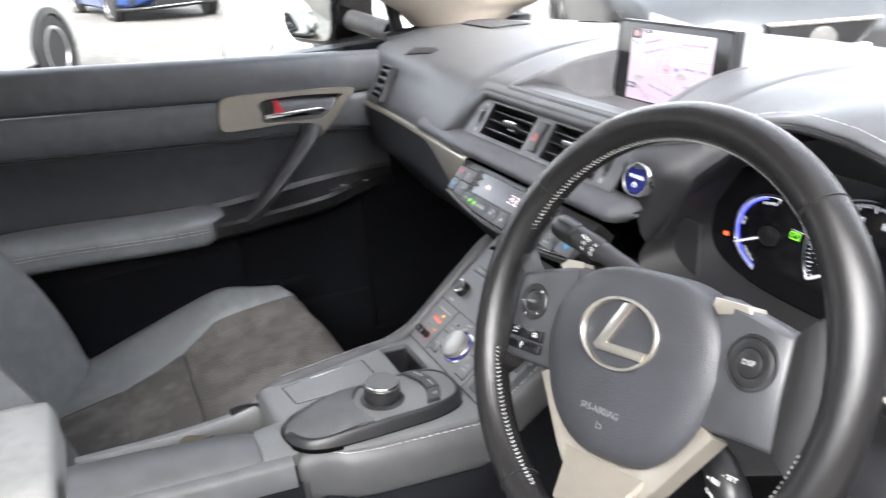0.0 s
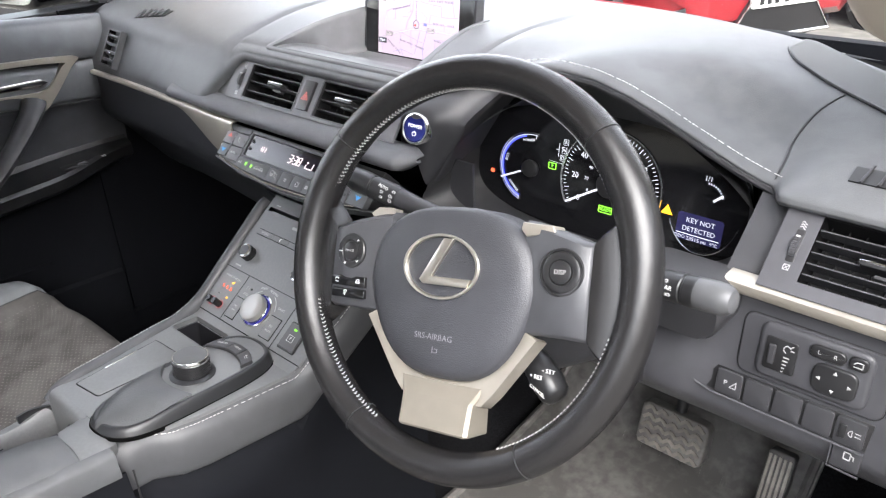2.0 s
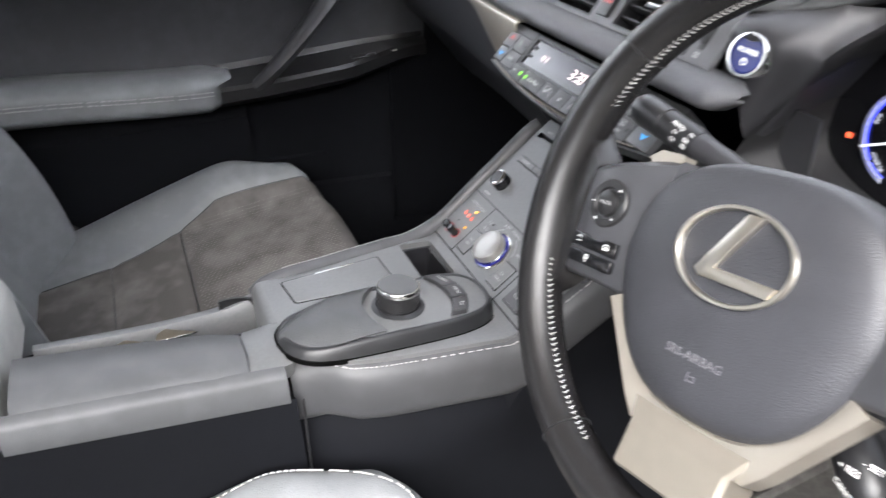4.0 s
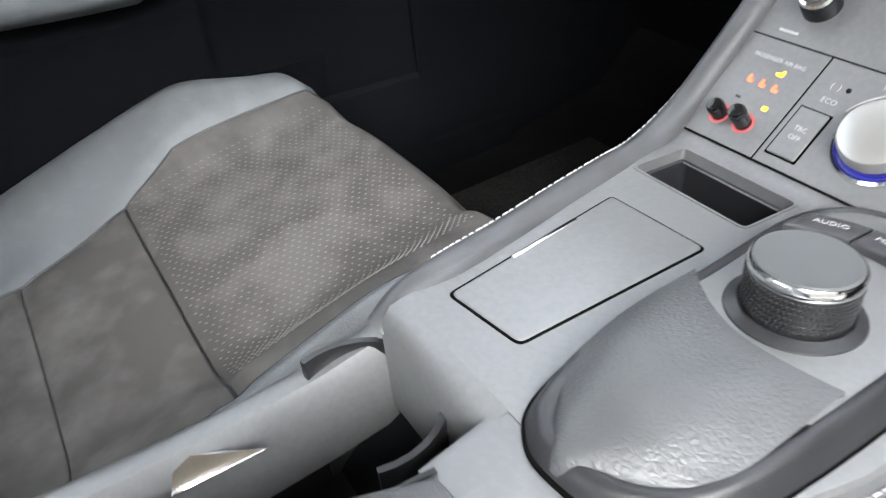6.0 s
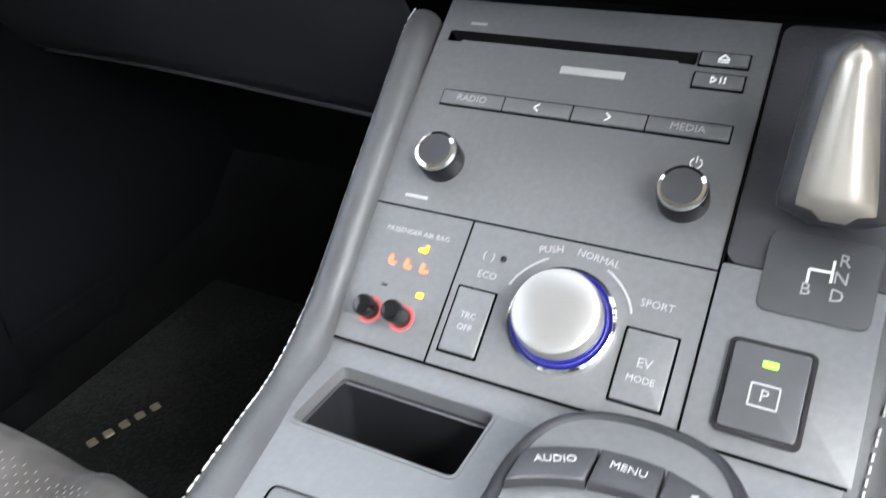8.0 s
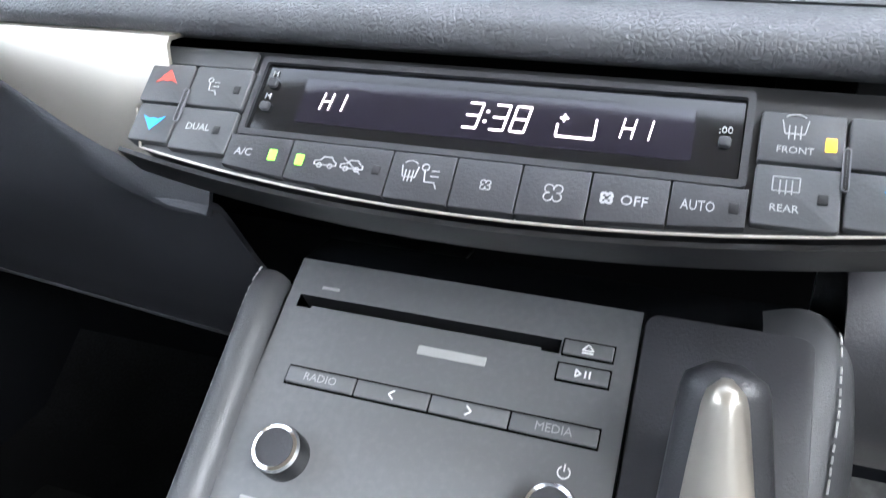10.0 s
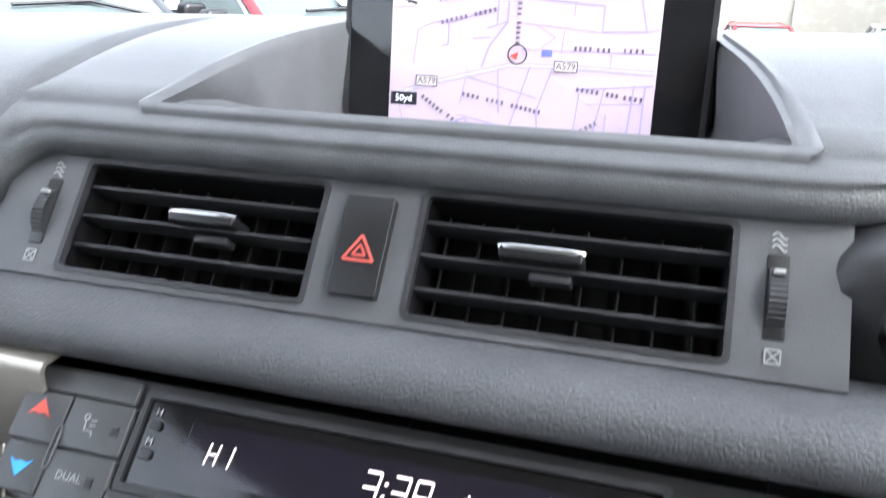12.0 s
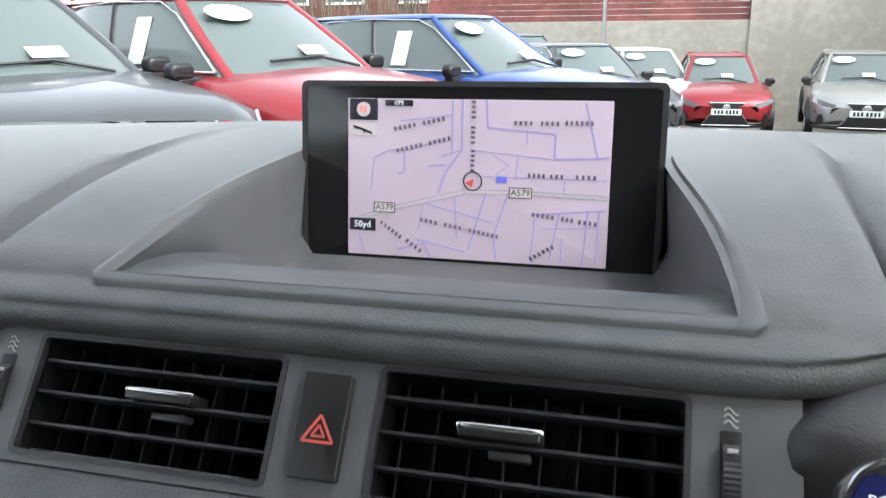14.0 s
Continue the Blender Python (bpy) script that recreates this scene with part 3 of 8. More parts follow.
# silver V round the cover and the lower spoke
outer = [(x, y) for x, y in cover if y < -0.035]
outer.sort(key=lambda p: math.atan2(p[0], -p[1]))
rows_ = []
for x, y in outer:
    ox = x * (1.04 + 0.10 * (abs(x) / 0.087) ** 2)
    oy = min(y - 0.004, -0.113 + max(0.0, abs(ox) - 0.044) * 1.40)
    rows_.append([(x * 0.97, y + 0.001, 0.000), (x, y - 0.001, 0.003), (ox, oy, 0.002), (ox * 1.015, oy - 0.003, -0.014)])
part("silver_spoke_frame", sheet(rows_, 0.003), M_SILVER, wheel, "satin champagne spoke trim", F_WHEEL, angle=55)
bm = bmesh.new()
loops = []
for y, w, h, d in ((-0.090, 0.050, -0.001, 0.016), (-0.100, 0.0435, 0.0035, 0.022), (-0.1110, 0.0378, 0.0085, 0.028), (-0.1122, 0.0370, 0.0090, 0.028), (-0.1385, 0.0365, 0.0130, 0.034), (-0.1405, 0.0352, 0.0115, 0.034)):
    loops.append([(-w, y, h - d), (-w, y, h - 0.003), (-w + 0.003, y, h), (w - 0.003, y, h), (w, y, h - 0.003), (w, y, h - d)])
rings(bm, loops)
part("lower_spoke", bm, M_BRONZE, wheel, "satin champagne lower spoke plate", F_WHEEL, angle=30)
SPOKE = ((0.070, -0.050, 0.046, 0.002), (0.088, -0.047, 0.042, 0.006), (0.112, -0.046, 0.036, 0.009), (0.131, -0.0465, 0.030, 0.0085), (0.133, -0.047, 0.030, 0.006), (0.134, -0.050, 0.034, 0.0065), (0.142, -0.058, 0.042, 0.006), (0.154, -0.066, 0.052, 0.003), (0.168, -0.072, 0.060, -0.004))
for s in (-1, 1):
    for name, mat, a, b in (("side_spoke", M_SPOKE, 0, 5), ("grip_root", M_RIM, 4, 9)):
        loops = []
        for x, y0, y1, h in SPOKE[a:b]:
            loops.append([(s * x, y0, h - 0.024), (s * x, y0, h - 0.005), (s * x, y0 + 0.004, h), (s * x, (y0 + y1) / 2, h + 0.001), (s * x, y1 - 0.004, h), (s * x, y1, h - 0.005), (s * x, y1, h - 0.024)])
        bm = bmesh.new()
        rings(bm, loops)
        part(name, bm, mat, wheel, m=F_WHEEL, angle=50)
# right pod: round DISP control
FR = F_WHEEL @ shift(0.109, 0.006, 0.0085)
dial = part("round_control", lathe([(0.0195, -0.004), (0.0195, 0.0005), (0.0188, 0.0014), (0.0175, 0.0014), (0.0168, 0.0005), (0.0163, 0.0018), (0.0140, 0.0030), (0.0105, 0.0024), (0.0098, 0.0014), (0.0092, 0.0030), (0.0075, 0.0036), (0.0001, 0.0037)], 48), M_BLACK, wheel, "black round control pad", FR)
word("DISP", 0.0052, FR, 0, 0, 0.0037, dial)
# left pod: ring control and two wide keys
FL = F_WHEEL @ shift(-0.110, 0.007, 0.0085)
dial = part("ring_control", lathe([(0.0165, -0.004), (0.0165, 0.0012), (0.0155, 0.0022), (0.0110, 0.0022), (0.0100, 0.0010), (0.0092, 0.0010), (0.0085, 0.0028), (0.0060, 0.0036), (0.0001, 0.0036)], 40), M_BLACK, wheel, "black ring control with centre key", FL)
word("MODE", 0.0036, FL, 0, 0, 0.0036, dial)
icon([[(-0.0015, 0), (0.0015, 0)]], M_WHITE, dial, FL @ shift(-0.0128, -0.001, 0.0022))
icon([[(-0.0012, 0), (0.0012, 0)], [(0, -0.0012), (0, 0.0012)]], M_WHITE, dial, FL @ shift(-0.006, -0.0118, 0.0022))
icon([[(-0.0012, 0.0008), (0, -0.0008), (0.0012, 0.0008)]], M_WHITE, dial, FL @ shift(0.0085, -0.0095, 0.0022))
icon([[(-0.0012, -0.0008), (0, 0.0008), (0.0012, -0.0008)]], M_WHITE, dial, FL @ shift(0.0085, 0.0100, 0.0022))
FK = F_WHEEL @ shift(-0.110, -0.0215, 0.0075)
k1 = part("phone_key", plate([(-0.021, -0.0048), (0.020, -0.0052), (0.020, 0.0048), (0.009, 0.0048), (0.004, 0.0030), (-0.004, 0.0030), (-0.009, 0.0048), (-0.021, 0.0044)], 0.0032, 0.0008, -0.004), M_GLOSS, wheel, m=FK)
icon([arc(0, 0, 0.0022, 20, 160), [(-0.0022, -0.0015), (0.0022, -0.0015)]], M_WHITE, k1, FK @ shift(-0.014, 0, 0.0032))
icon([arc(0, 0, 0.0022, 20, 160), [(-0.0022, -0.0012), (0.0022, -0.0012), (0.0022, 0), (-0.0022, 0), (-0.0022, -0.0012)]], M_WHITE, k1, FK @ shift(0.012, 0, 0.0032))
k2 = part("voice_key", slab(0.0405, 0.0088, 0.0030, 0.002, 0.0008, -0.004, 0, -0.0115), M_GLOSS, wheel, m=FK)
icon([arc(0.0005, 0.001, 0.0014, 0, 360), [(0, -0.001), (0, -0.003)], arc(-0.003, 0, 0.002, -50, 50)], M_WHITE, k2, FK @ shift(-0.003, -0.011, 0.0030), 0.0004)
# gear-shift paddle at the top of the right pod
FP = F_WHEEL @ shift(0.084, 0.039, -0.002)
part("shift_paddle", plate([(-0.0110, -0.0070), (0.0155, -0.0025), (0.0125, 0.0032), (-0.0150, 0.0048), (-0.0165, -0.0010)], 0.0075, 0.0014, -0.012), M_SILVER, wheel, "satin silver shift paddle", FP)
FP = F_WHEEL @ shift(-0.083, 0.046, -0.004)
part("shift_paddle", plate([(-0.014, -0.002), (-0.006, 0.003), (0.012, 0.003), (0.012, -0.004), (-0.012, -0.004)], 0.003, 0.001, -0.010), M_SILVER, wheel, m=FP)
# column behind the wheel
column = thing("steering_column", "dark plastic steering column shroud behind the wheel", "steering column", (0.373, 0.12, 0.80))
bm = bmesh.new()
loops = []
for h, w, y0, y1 in ((-0.020, 0.055, -0.055, 0.050), (-0.045, 0.072, -0.075, 0.042), (-0.10, 0.076, -0.085, 0.036), (-0.17, 0.080, -0.080, 0.030), (-0.26, 0.085, -0.070, 0.020)):
    loops.append([(x, y + (y0 + y1) / 2, h) for x, y in outline(2 * w, y1 - y0, 0.028, 5)])
rings(bm, loops)
F_COL = F_WHEEL @ Matrix.Rotation(-W_SPIN, 4, "Z")
part("shroud", bm, M_PLASTIC, column, m=F_COL)
M_TRIMBLACK = material("dark shroud plastic", (0.018, 0.018, 0.020), 0.48, bump=0.28, bump_scale=1000)
bm = bmesh.new()
rings(bm, [[(0.528 + x * k, y, 0.812 + z * k) for x, z in outline(0.094, 0.052, 0.022, 5)] for y, k in ((0.1500, 0.86), (0.1465, 0.95), (0.1500, 1.0), (0.200, 1.0))][1:])
part("side_shroud", bm, M_TRIMBLACK, column, "dark plastic shroud under the wiper stalk")


def stalk(name, label, root, tip, ends, collar):
    th = thing(name, label, "control stalk", root)
    m = lean(root, tip)
    L = (Vector(tip) - Vector(root)).length
    part("stem", lathe([(0.0085, 0), (0.0095, L * 0.35), (0.0112, L * 0.55)], 24), M_PLASTIC, th, m=m)
    part("barrel", lathe([(0.0112, L * 0.50), (0.0125, L * 0.56), (0.0125, L * 0.74), (0.0117, L * 0.745), (0.0117, L * 0.755), (0.0128, L * 0.76), (0.0130, L * 0.82)], 28), M_BLACK, th, m=m)
    part("end_cap", lathe([(0.0130, L * 0.82), (0.0132, L * 0.90), (0.0124, L * 0.96), (0.009, L * 0.99), (0.001, L)], 28), ends, th, m=m)
    return th, m, L


lst, lm, LL = stalk("light_stalk", "black light switch stalk with white symbols", (0.315, 0.105, 0.845), (0.168, 0.098, 0.861), M_BLACK, 1)
rst, rm, RL = stalk("wiper_stalk", "dark grey wiper stalk with rounded grey end", (0.44, 0.110, 0.845), (0.604, 0.098, 0.866), M_KEYS, 1)


def reading(f, way):
    """Turn in the print's plane that lets the lettering run along a world direction."""
    p = f.inverted().to_3x3() @ Vector(way)
    return math.atan2(p.y, p.x)


def stalk_mark(th, m, z, along, ang, size, body="", r=0.0128):
    """White print on a stalk's barrel."""
    f = m @ Matrix.Rotation(ang, 4, "Z") @ Matrix(((0, 0, 1, r), (0, 1, 0, 0), (-1, 0, 0, z), (0, 0, 0, 1)))
    if body:
        text_mesh(body, size, M_WHITE, th, f @ shift(0, 0, 0, reading(f, along)))
    else:
        icon([arc(0, 0, size * 0.4, 60, 300), [(size * 0.4, size * 0.3), (size, size * 0.3)], [(size * 0.4, 0), (size, 0)], [(size * 0.4, -size * 0.3), (size, -size * 0.3)]], M_WHITE, th, f, 0.0004)


def mark_angle(m, toward):
    p = m.inverted().to_3x3() @ Vector(toward)
    return math.atan2(p.y, p.x)


la = mark_angle(lm, (0.45, -0.7, 0.35))
ra = mark_angle(rm, (0.2, -0.75, 0.35))
for z, a, b in ((0.62, 0.4, "AUTO"), (0.62, 0.0, ""), (0.62, -0.45, ""), (0.52, 0.35, ""), (0.53, -0.1, "OI"), (0.53, -0.5, "ID")):
    stalk_mark(lst, lm, LL * z, (1, 0, -0.25), la + a, 0.0050 if b else 0.0030, b, 0.0128)
for z, a, b in ((0.68, 0.05, "REAR"), (0.60, 0.5, ""), (0.60, -0.2, "0"), (0.70, 0.5, ""), (0.68, -0.35, "")):
    stalk_mark(rst, rm, RL * z, (1, 0, 0), ra + a, 0.0050 if b else 0.0030, b, 0.0128)
# cruise lever below the right spoke
cru = thing("cruise_lever", "black cruise control lever with white lettering", "control stalk", (0.44, 0.06, 0.78))
cm = lean((0.425, 0.055, 0.800), (0.497, 0.030, 0.757))
part("lever", lathe([(0.006, 0), (0.008, 0.03), (0.013, 0.045), (0.0145, 0.065), (0.013, 0.078), (0.008, 0.083), (0.001, 0.084)], 24), M_BLACK, cru, m=cm)
ca = mark_angle(cm, (0.35, -0.7, 0.45))
for z, a, b in ((0.070, 0.75, "CANCEL"), (0.060, 0.30, "+ RES"), (0.062, -0.5, "- SET")):
    stalk_mark(cru, cm, z, (0.9, 0.45, -0.1), ca + a, 0.0052, b, 0.0149)


# ---- centre vents ----
M_DUCT = material("matt black duct", (0.005, 0.005, 0.0055), 0.6, spec=0.3)
def vent(name, F, x0, x1, y0, y1, slats, tab, parent, label):
    """An air outlet: dark duct, horizontal slats, upright vanes behind, and a chrome slider."""
    w, h, cx, cy = x1 - x0, y1 - y0, (x0 + x1) / 2, (y0 + y1) / 2
    box = [[(x + cx, y + cy, z) for x, y in outline(w, h, 0.002, 2)] for z in (0.0, -0.045)]
    bm = bmesh.new()
    rings(bm, box, False, True)
    duct = part(name, bm, M_DUCT, parent, label, F)
    for i in range(slats):
        y = y0 + (h * (0.24 + 0.28 * i) + 0.0012 if slats == 3 else h * (i + 1) / (slats + 1))
        pts = [(0.0, -0.0004), (0.0, 0.0008), (-0.003, 0.0008), (-0.014, 0.0000), (-0.014, -0.0010), (-0.003, -0.0012)]
        bm = bmesh.new()
        rings(bm, [[(x, y + b - 0.0012, a - 0.004) for a, b in pts] for x in (x0, x1)])
        part("slat", bm, M_PLASTIC, duct, m=F)
    n = int(w / 0.0125)
    for i in range(n):
        x = x0 + w * (i + 0.7) / n
        part("vane", slab(0.0011, h - 0.002, -0.020, 0.0004, 0.0003, -0.036, x, cy), M_DUCT, duct, m=F @ Matrix.Translation((x, 0, 0)) @ Matrix.Rotation(0.25, 4, "Y") @ Matrix.Translation((-x, 0, 0)))
    tx, ty, tw = tab
    bm = slab(tw, 0.0052, 0.0030, 0.0016, 0.0010, -0.012, tx, ty)
    part("slider", bm, M_BLACK, duct, "slider with chrome top edge", F)
    part("chrome_edge", tube([(tx + tw * u, ty + 0.0016, 0.0026 - 0.0016 * abs(2 * u) ** 6) for u in np.linspace(-0.5, 0.5, 15)], 0.0014, 10), M_CHROME, duct, m=F)
    part("slider_foot", slab(tw * 0.5, 0.003, -0.002, 0.0008, 0.0005, -0.010, tx + 0.004, ty - 0.0075), M_PLASTIC, duct, m=F)
    return duct


def frame_with_holes(x0, x1, y0, y1, holes, front=0.0, back=-0.004):
    """A flat fascia with rectangular openings, all of one height band."""
    bm = bmesh.new()
    hy0, hy1 = holes[0][2], holes[0][3]
    xs = [x0] + [v for h in holes for v in h[:2]] + [x1]

    def block(a, b, c, d):
        rings(bm, [[(a, c, back), (b, c, back), (b, d, back), (a, d, back)], [(a, c, front), (b, c, front), (b, d, front), (a, d, front)]])
    block(x0, x1, hy1, y1)
    block(x0, x1, y0, hy0)
    for i in range(0, len(xs), 2):
        block(xs[i], xs[i + 1], hy0, hy1)
    bmesh.ops.remove_doubles(bm, verts=bm.verts[:], dist=1e-6)
    return bm


VL, VR = (-0.1325, -0.0205, -0.0235, 0.0240), (0.0225, 0.1340, -0.0235, 0.0240)
fascia = part("vent_fascia", frame_with_holes(-0.172, 0.172, -0.0285, 0.030, (VL, VR)), M_FASCIA, dashboard, "dark plastic vent surround", F_VENT)
vent("centre_vent", F_VENT, *VL, 3, (-0.071, 0.0040, 0.030), dashboard, "black slatted air vent with chrome slider")
vent("centre_vent", F_VENT, *VR, 3, (0.069, 0.0050, 0.031), dashboard, "black slatted air vent with chrome slider")
for duct in (VL, VR):
    rim_o = [(x + (duct[0] + duct[1]) / 2, y + (duct[2] + duct[3]) / 2) for x, y in outline(duct[1] - duct[0] + 0.004, duct[3] - duct[2] + 0.004, 0.003)]
    rim_i = [(x + (duct[0] + duct[1]) / 2, y + (duct[2] + duct[3]) / 2) for x, y in outline(duct[1] - duct[0] - 0.0004, duct[3] - duct[2] - 0.0004, 0.002)]
    part("vent_rim", ring_frame(rim_o, rim_i, 0.0008, -0.003), M_PLASTIC, dashboard, m=F_VENT)
hz = key("hazard_switch", F_VENT, -0.0092, 0.0112, -0.0205, 0.0205, M_BLACK, dashboard, 0.0042, 0.0012, "black hazard switch with red triangle")
tri = [(0, 0.0058), (-0.0062, -0.0042), (0.0062, -0.0042), (0, 0.0058)]
M_REDPRINT = glow("red backlit triangle", (0.9, 0.16, 0.13), 0.30)
icon([tri], M_REDPRINT, hz, F_VENT @ shift(0.001, -0.002, 0.0042), 0.0011)
icon([[(x * 0.42, y * 0.42 - 0.0004) for x, y in tri]], M_REDPRINT, hz, F_VENT @ shift(0.001, -0.002, 0.0042), 0.0009)


def thumb_wheel(F, x, parent):
    part("dial_slot", slab(0.0072, 0.0300, 0.0005, 0.001, 0.0003, -0.003, x, 0.0), M_BLACK, parent, m=F)
    bm = bmesh.new()
    loops = []
    for i in range(41):
        a = math.pi * i / 40
        r = 0.0150 if i % 2 else 0.0145
        loops.append([(x + dx, r * math.cos(a) * 0.86, -0.006 + r * math.sin(a) * 0.75) for dx in (-0.0028, 0.0028)] + [(x + dx, r * math.cos(a) * 0.6, -0.008) for dx in (0.0028, -0.0028)])
    rings(bm, loops)
    w = part("thumb_wheel", bm, M_PLASTIC, parent, "ribbed black vent dial", F, angle=10)
    part("dial_mark", slab(0.0034, 0.0016, 0.0052, 0.0003, 0.0002, 0.003, x, 0.0076), M_PRINT, w, m=F)
    icon([[(-0.0024, -0.0024), (0.0024, -0.0024), (0.0024, 0.0024), (-0.0024, 0.0024), (-0.0024, -0.0024)], [(-0.0024, -0.0024), (0.0024, 0.0024)], [(-0.0024, 0.0024), (0.0024, -0.0024)]], M_PRINT, parent, F @ shift(x, -0.0205, 0.0003), 0.0005)
    icon([[(-0.003 + dx + 0.0012 * math.sin(i * 0.9), 0.0024 - i * 0.0008) for i in range(7)] for dx in (0.0008, 0.003, 0.0052)], M_PRINT, parent, F @ shift(x, 0.0195, 0.0003) @ Matrix.Rotation(math.pi / 2, 4, "Z"), 0.0007)


thumb_wheel(F_VENT, -0.1480, fascia)
thumb_wheel(F_VENT, 0.1490, fascia)

# ---- climate panel ----
def panel_low(x):
    return -0.0390 + 0.0095 * (x / 0.125) ** 2


climate = thing("climate_panel", "dark grey climate control panel with lit clock display", "climate control", (0.010, 0.13, 0.80))
n = 24
edge = [(-0.150 + 0.300 * i / n, max(-0.036, panel_low(-0.150 + 0.300 * i / n)) - 0.001) for i in range(n + 1)]
edge[0], edge[-1] = (-0.145, -0.020), (0.150, -0.020)
edge += [(0.158, 0.012), (0.158, 0.022), (-0.1495, 0.022), (-0.1495, 0.010)]
part("housing", plate(edge, -0.001, 0.001, -0.03), M_BLACK, climate, m=F_CLIM)
part("display_glass", slab(0.1855, 0.0310, 0.0002, 0.001, 0.0003, -0.003, 0, 0.0), M_GLOSS, climate, "gloss black display window", F_CLIM)
part("lit_field", slab(0.150, 0.0200, 0.0004, 0.001, 0.0001, -0.001, 0.002, 0), material("dim violet display", (0.008, 0.007, 0.012), 0.12, vary=0.0, emit=(0.10, 0.085, 0.14), strength=0.02 * LIT), climate, m=F_CLIM)
frame_o = [(x, y) for x, y in outline(0.1905, 0.0365, 0.002)]
frame_i = [(x, y) for x, y in outline(0.1855, 0.0312, 0.001)]
part("display_frame", ring_frame(frame_o, frame_i, 0.0016, -0.004), M_PLASTIC, climate, m=F_CLIM)


def segments(body, F, x, y, size, mat, parent, slant=0.12):
    """Seven-segment figures."""
    on = {"3": "abcdg", "8": "abcdefg", "H": "bcefg", "I": "bc", "1": "bc"}
    bm = bmesh.new()
    w, h = size * 0.5, size
    line = {"a": ((0, h), (w, h)), "b": ((w, h), (w, h / 2)), "c": ((w, h / 2), (w, 0)), "d": ((0, 0), (w, 0)), "e": ((0, 0), (0, h / 2)), "f": ((0, h / 2), (0, h)), "g": ((0, h / 2), (w, h / 2))}
    at = 0.0
    for ch in body:
        if ch == ":":
            for yy in (0.3, 0.7):
                bar(bm, at - 0.0006 + slant * h * yy, h * yy, at + 0.0006 + slant * h * yy, h * yy, 0.0010)
            at += size * 0.24
            continue
        for s in on[ch]:
            (a, b), (c, d) = line[s]
            bar(bm, at + a + slant * b, b, at + c + slant * d, d, size * 0.075)
        at += size * 0.74
    spin(bm, Matrix.Translation((-at / 2, -h / 2, 0)))
    return part("figure", bm, mat, parent, "pale lit figure", F @ shift(x, y, 0.0006))


segments("HI", F_CLIM, -0.0580, 0.0000, 0.0075, G_SEG, climate)
segments("3:38", F_CLIM, 0.0085, -0.0002, 0.0105, G_SEG, climate)
segments("HI", F_CLIM, 0.0585, 0.0000, 0.0078, G_SEG, climate)
icon([[(-0.0055, -0.0045), (-0.0055, 0.0005)], [(-0.0055, -0.0045), (0.008, -0.0045), (0.008, 0.0035)], [(-0.005, 0.0030), (-0.002, 0.0030)], [(-0.0035, 0.0045), (-0.0035, 0.0015)]], G_SEG, climate, F_CLIM @ shift(0.036, -0.001, 0.0006), 0.0008)
for x, y, t in ((-0.0875, 0.0062, "H"), (-0.0875, -0.0045, "M"), (0.0870, -0.0018, ":00")):
    k = key("clock_key", F_CLIM, x - 0.0024, x + 0.0024, y - 0.0022, y + 0.0022, M_PLASTIC, climate, 0.0018)
    word(t, 0.0038, F_CLIM, x + (0 if t == ":00" else -0.0002), y + 0.0046, 0.0006, climate)


def climate_key(x0, x1, y0, y1, name="climate_key"):
    return key(name, F_CLIM, x0, x1, y0, y1, M_KEYS, climate, 0.0024)


key("upper_cap", F_CLIM, -0.1475, -0.0985, 0.0112, 0.0205, M_KEYS, climate, 0.0010)
up_l = climate_key(-0.1465, -0.1245, -0.0085, 0.0108)
dn_l = climate_key(-0.1445, -0.1245, -0.0270, -0.0090)
mode_k = climate_key(-0.1240, -0.0965, -0.0085, 0.0108)
dual_k = climate_key(-0.1240, -0.0965, -0.0290, -0.0090)
front_k = climate_key(0.0972, 0.1235, -0.0085, 0.0108)
rear_k = climate_key(0.0972, 0.1235, -0.0310, -0.0090)
up_r = climate_key(0.1240, 0.1570, -0.0085, 0.0108)
dn_r = climate_key(0.1240, 0.1550, -0.0290, -0.0090)
for x in (-0.1242, 0.1238):
    part("pill", slab(0.0018, 0.0150, 0.0030, 0.0009, 0.0003, -0.001, x, -0.0090), M_BLACK, climate, m=F_CLIM)
    part("pill_edge", ring_frame(outline(0.0024, 0.0156, 0.0012), outline(0.0016, 0.0148, 0.0008), 0.0033, 0.0020), M_EMBOSS, climate, m=F_CLIM @ shift(x, -0.0090))
M_REDP, M_BLUEP = glow("red arrow", (0.85, 0.10, 0.07), 0.35), glow("blue arrow", (0.05, 0.42, 0.95), 0.45)
for k, x in ((up_l, -0.136), (up_r, 0.141)):
    part("red_arrow", plate([(-0.0052, -0.0020), (-0.0022, -0.0005), (0, -0.0012), (0.0022, -0.0005), (0.0052, -0.0020), (0, 0.0045)][::-1], 0.0003, 0.0001), M_REDP, k, m=F_CLIM @ shift(x, 0.003, 0.0024))
for k, x in ((dn_l, -0.135), (dn_r, 0.140)):
    part("blue_arrow", plate([(-0.0052, 0.0020), (-0.0022, 0.0005), (0, 0.0012), (0.0022, 0.0005), (0.0052, 0.0020), (0, -0.0045)], 0.0003, 0.0001), M_BLUEP, k, m=F_CLIM @ shift(x, -0.017, 0.0024))
word("DUAL", 0.0043, F_CLIM, -0.1130, -0.0180, 0.0024, dual_k)
word("FRONT", 0.0035, F_CLIM, 0.1085, -0.0035, 0.0024, front_k)
word("REAR", 0.0037, F_CLIM, 0.1070, -0.0245, 0.0024, rear_k)
part("lamp", slab(0.0034, 0.0048, 0.0028, 0.0004, 0.0002, 0, 0.1190, -0.0005), G_ORANGE, front_k, "lit amber indicator", F_CLIM)
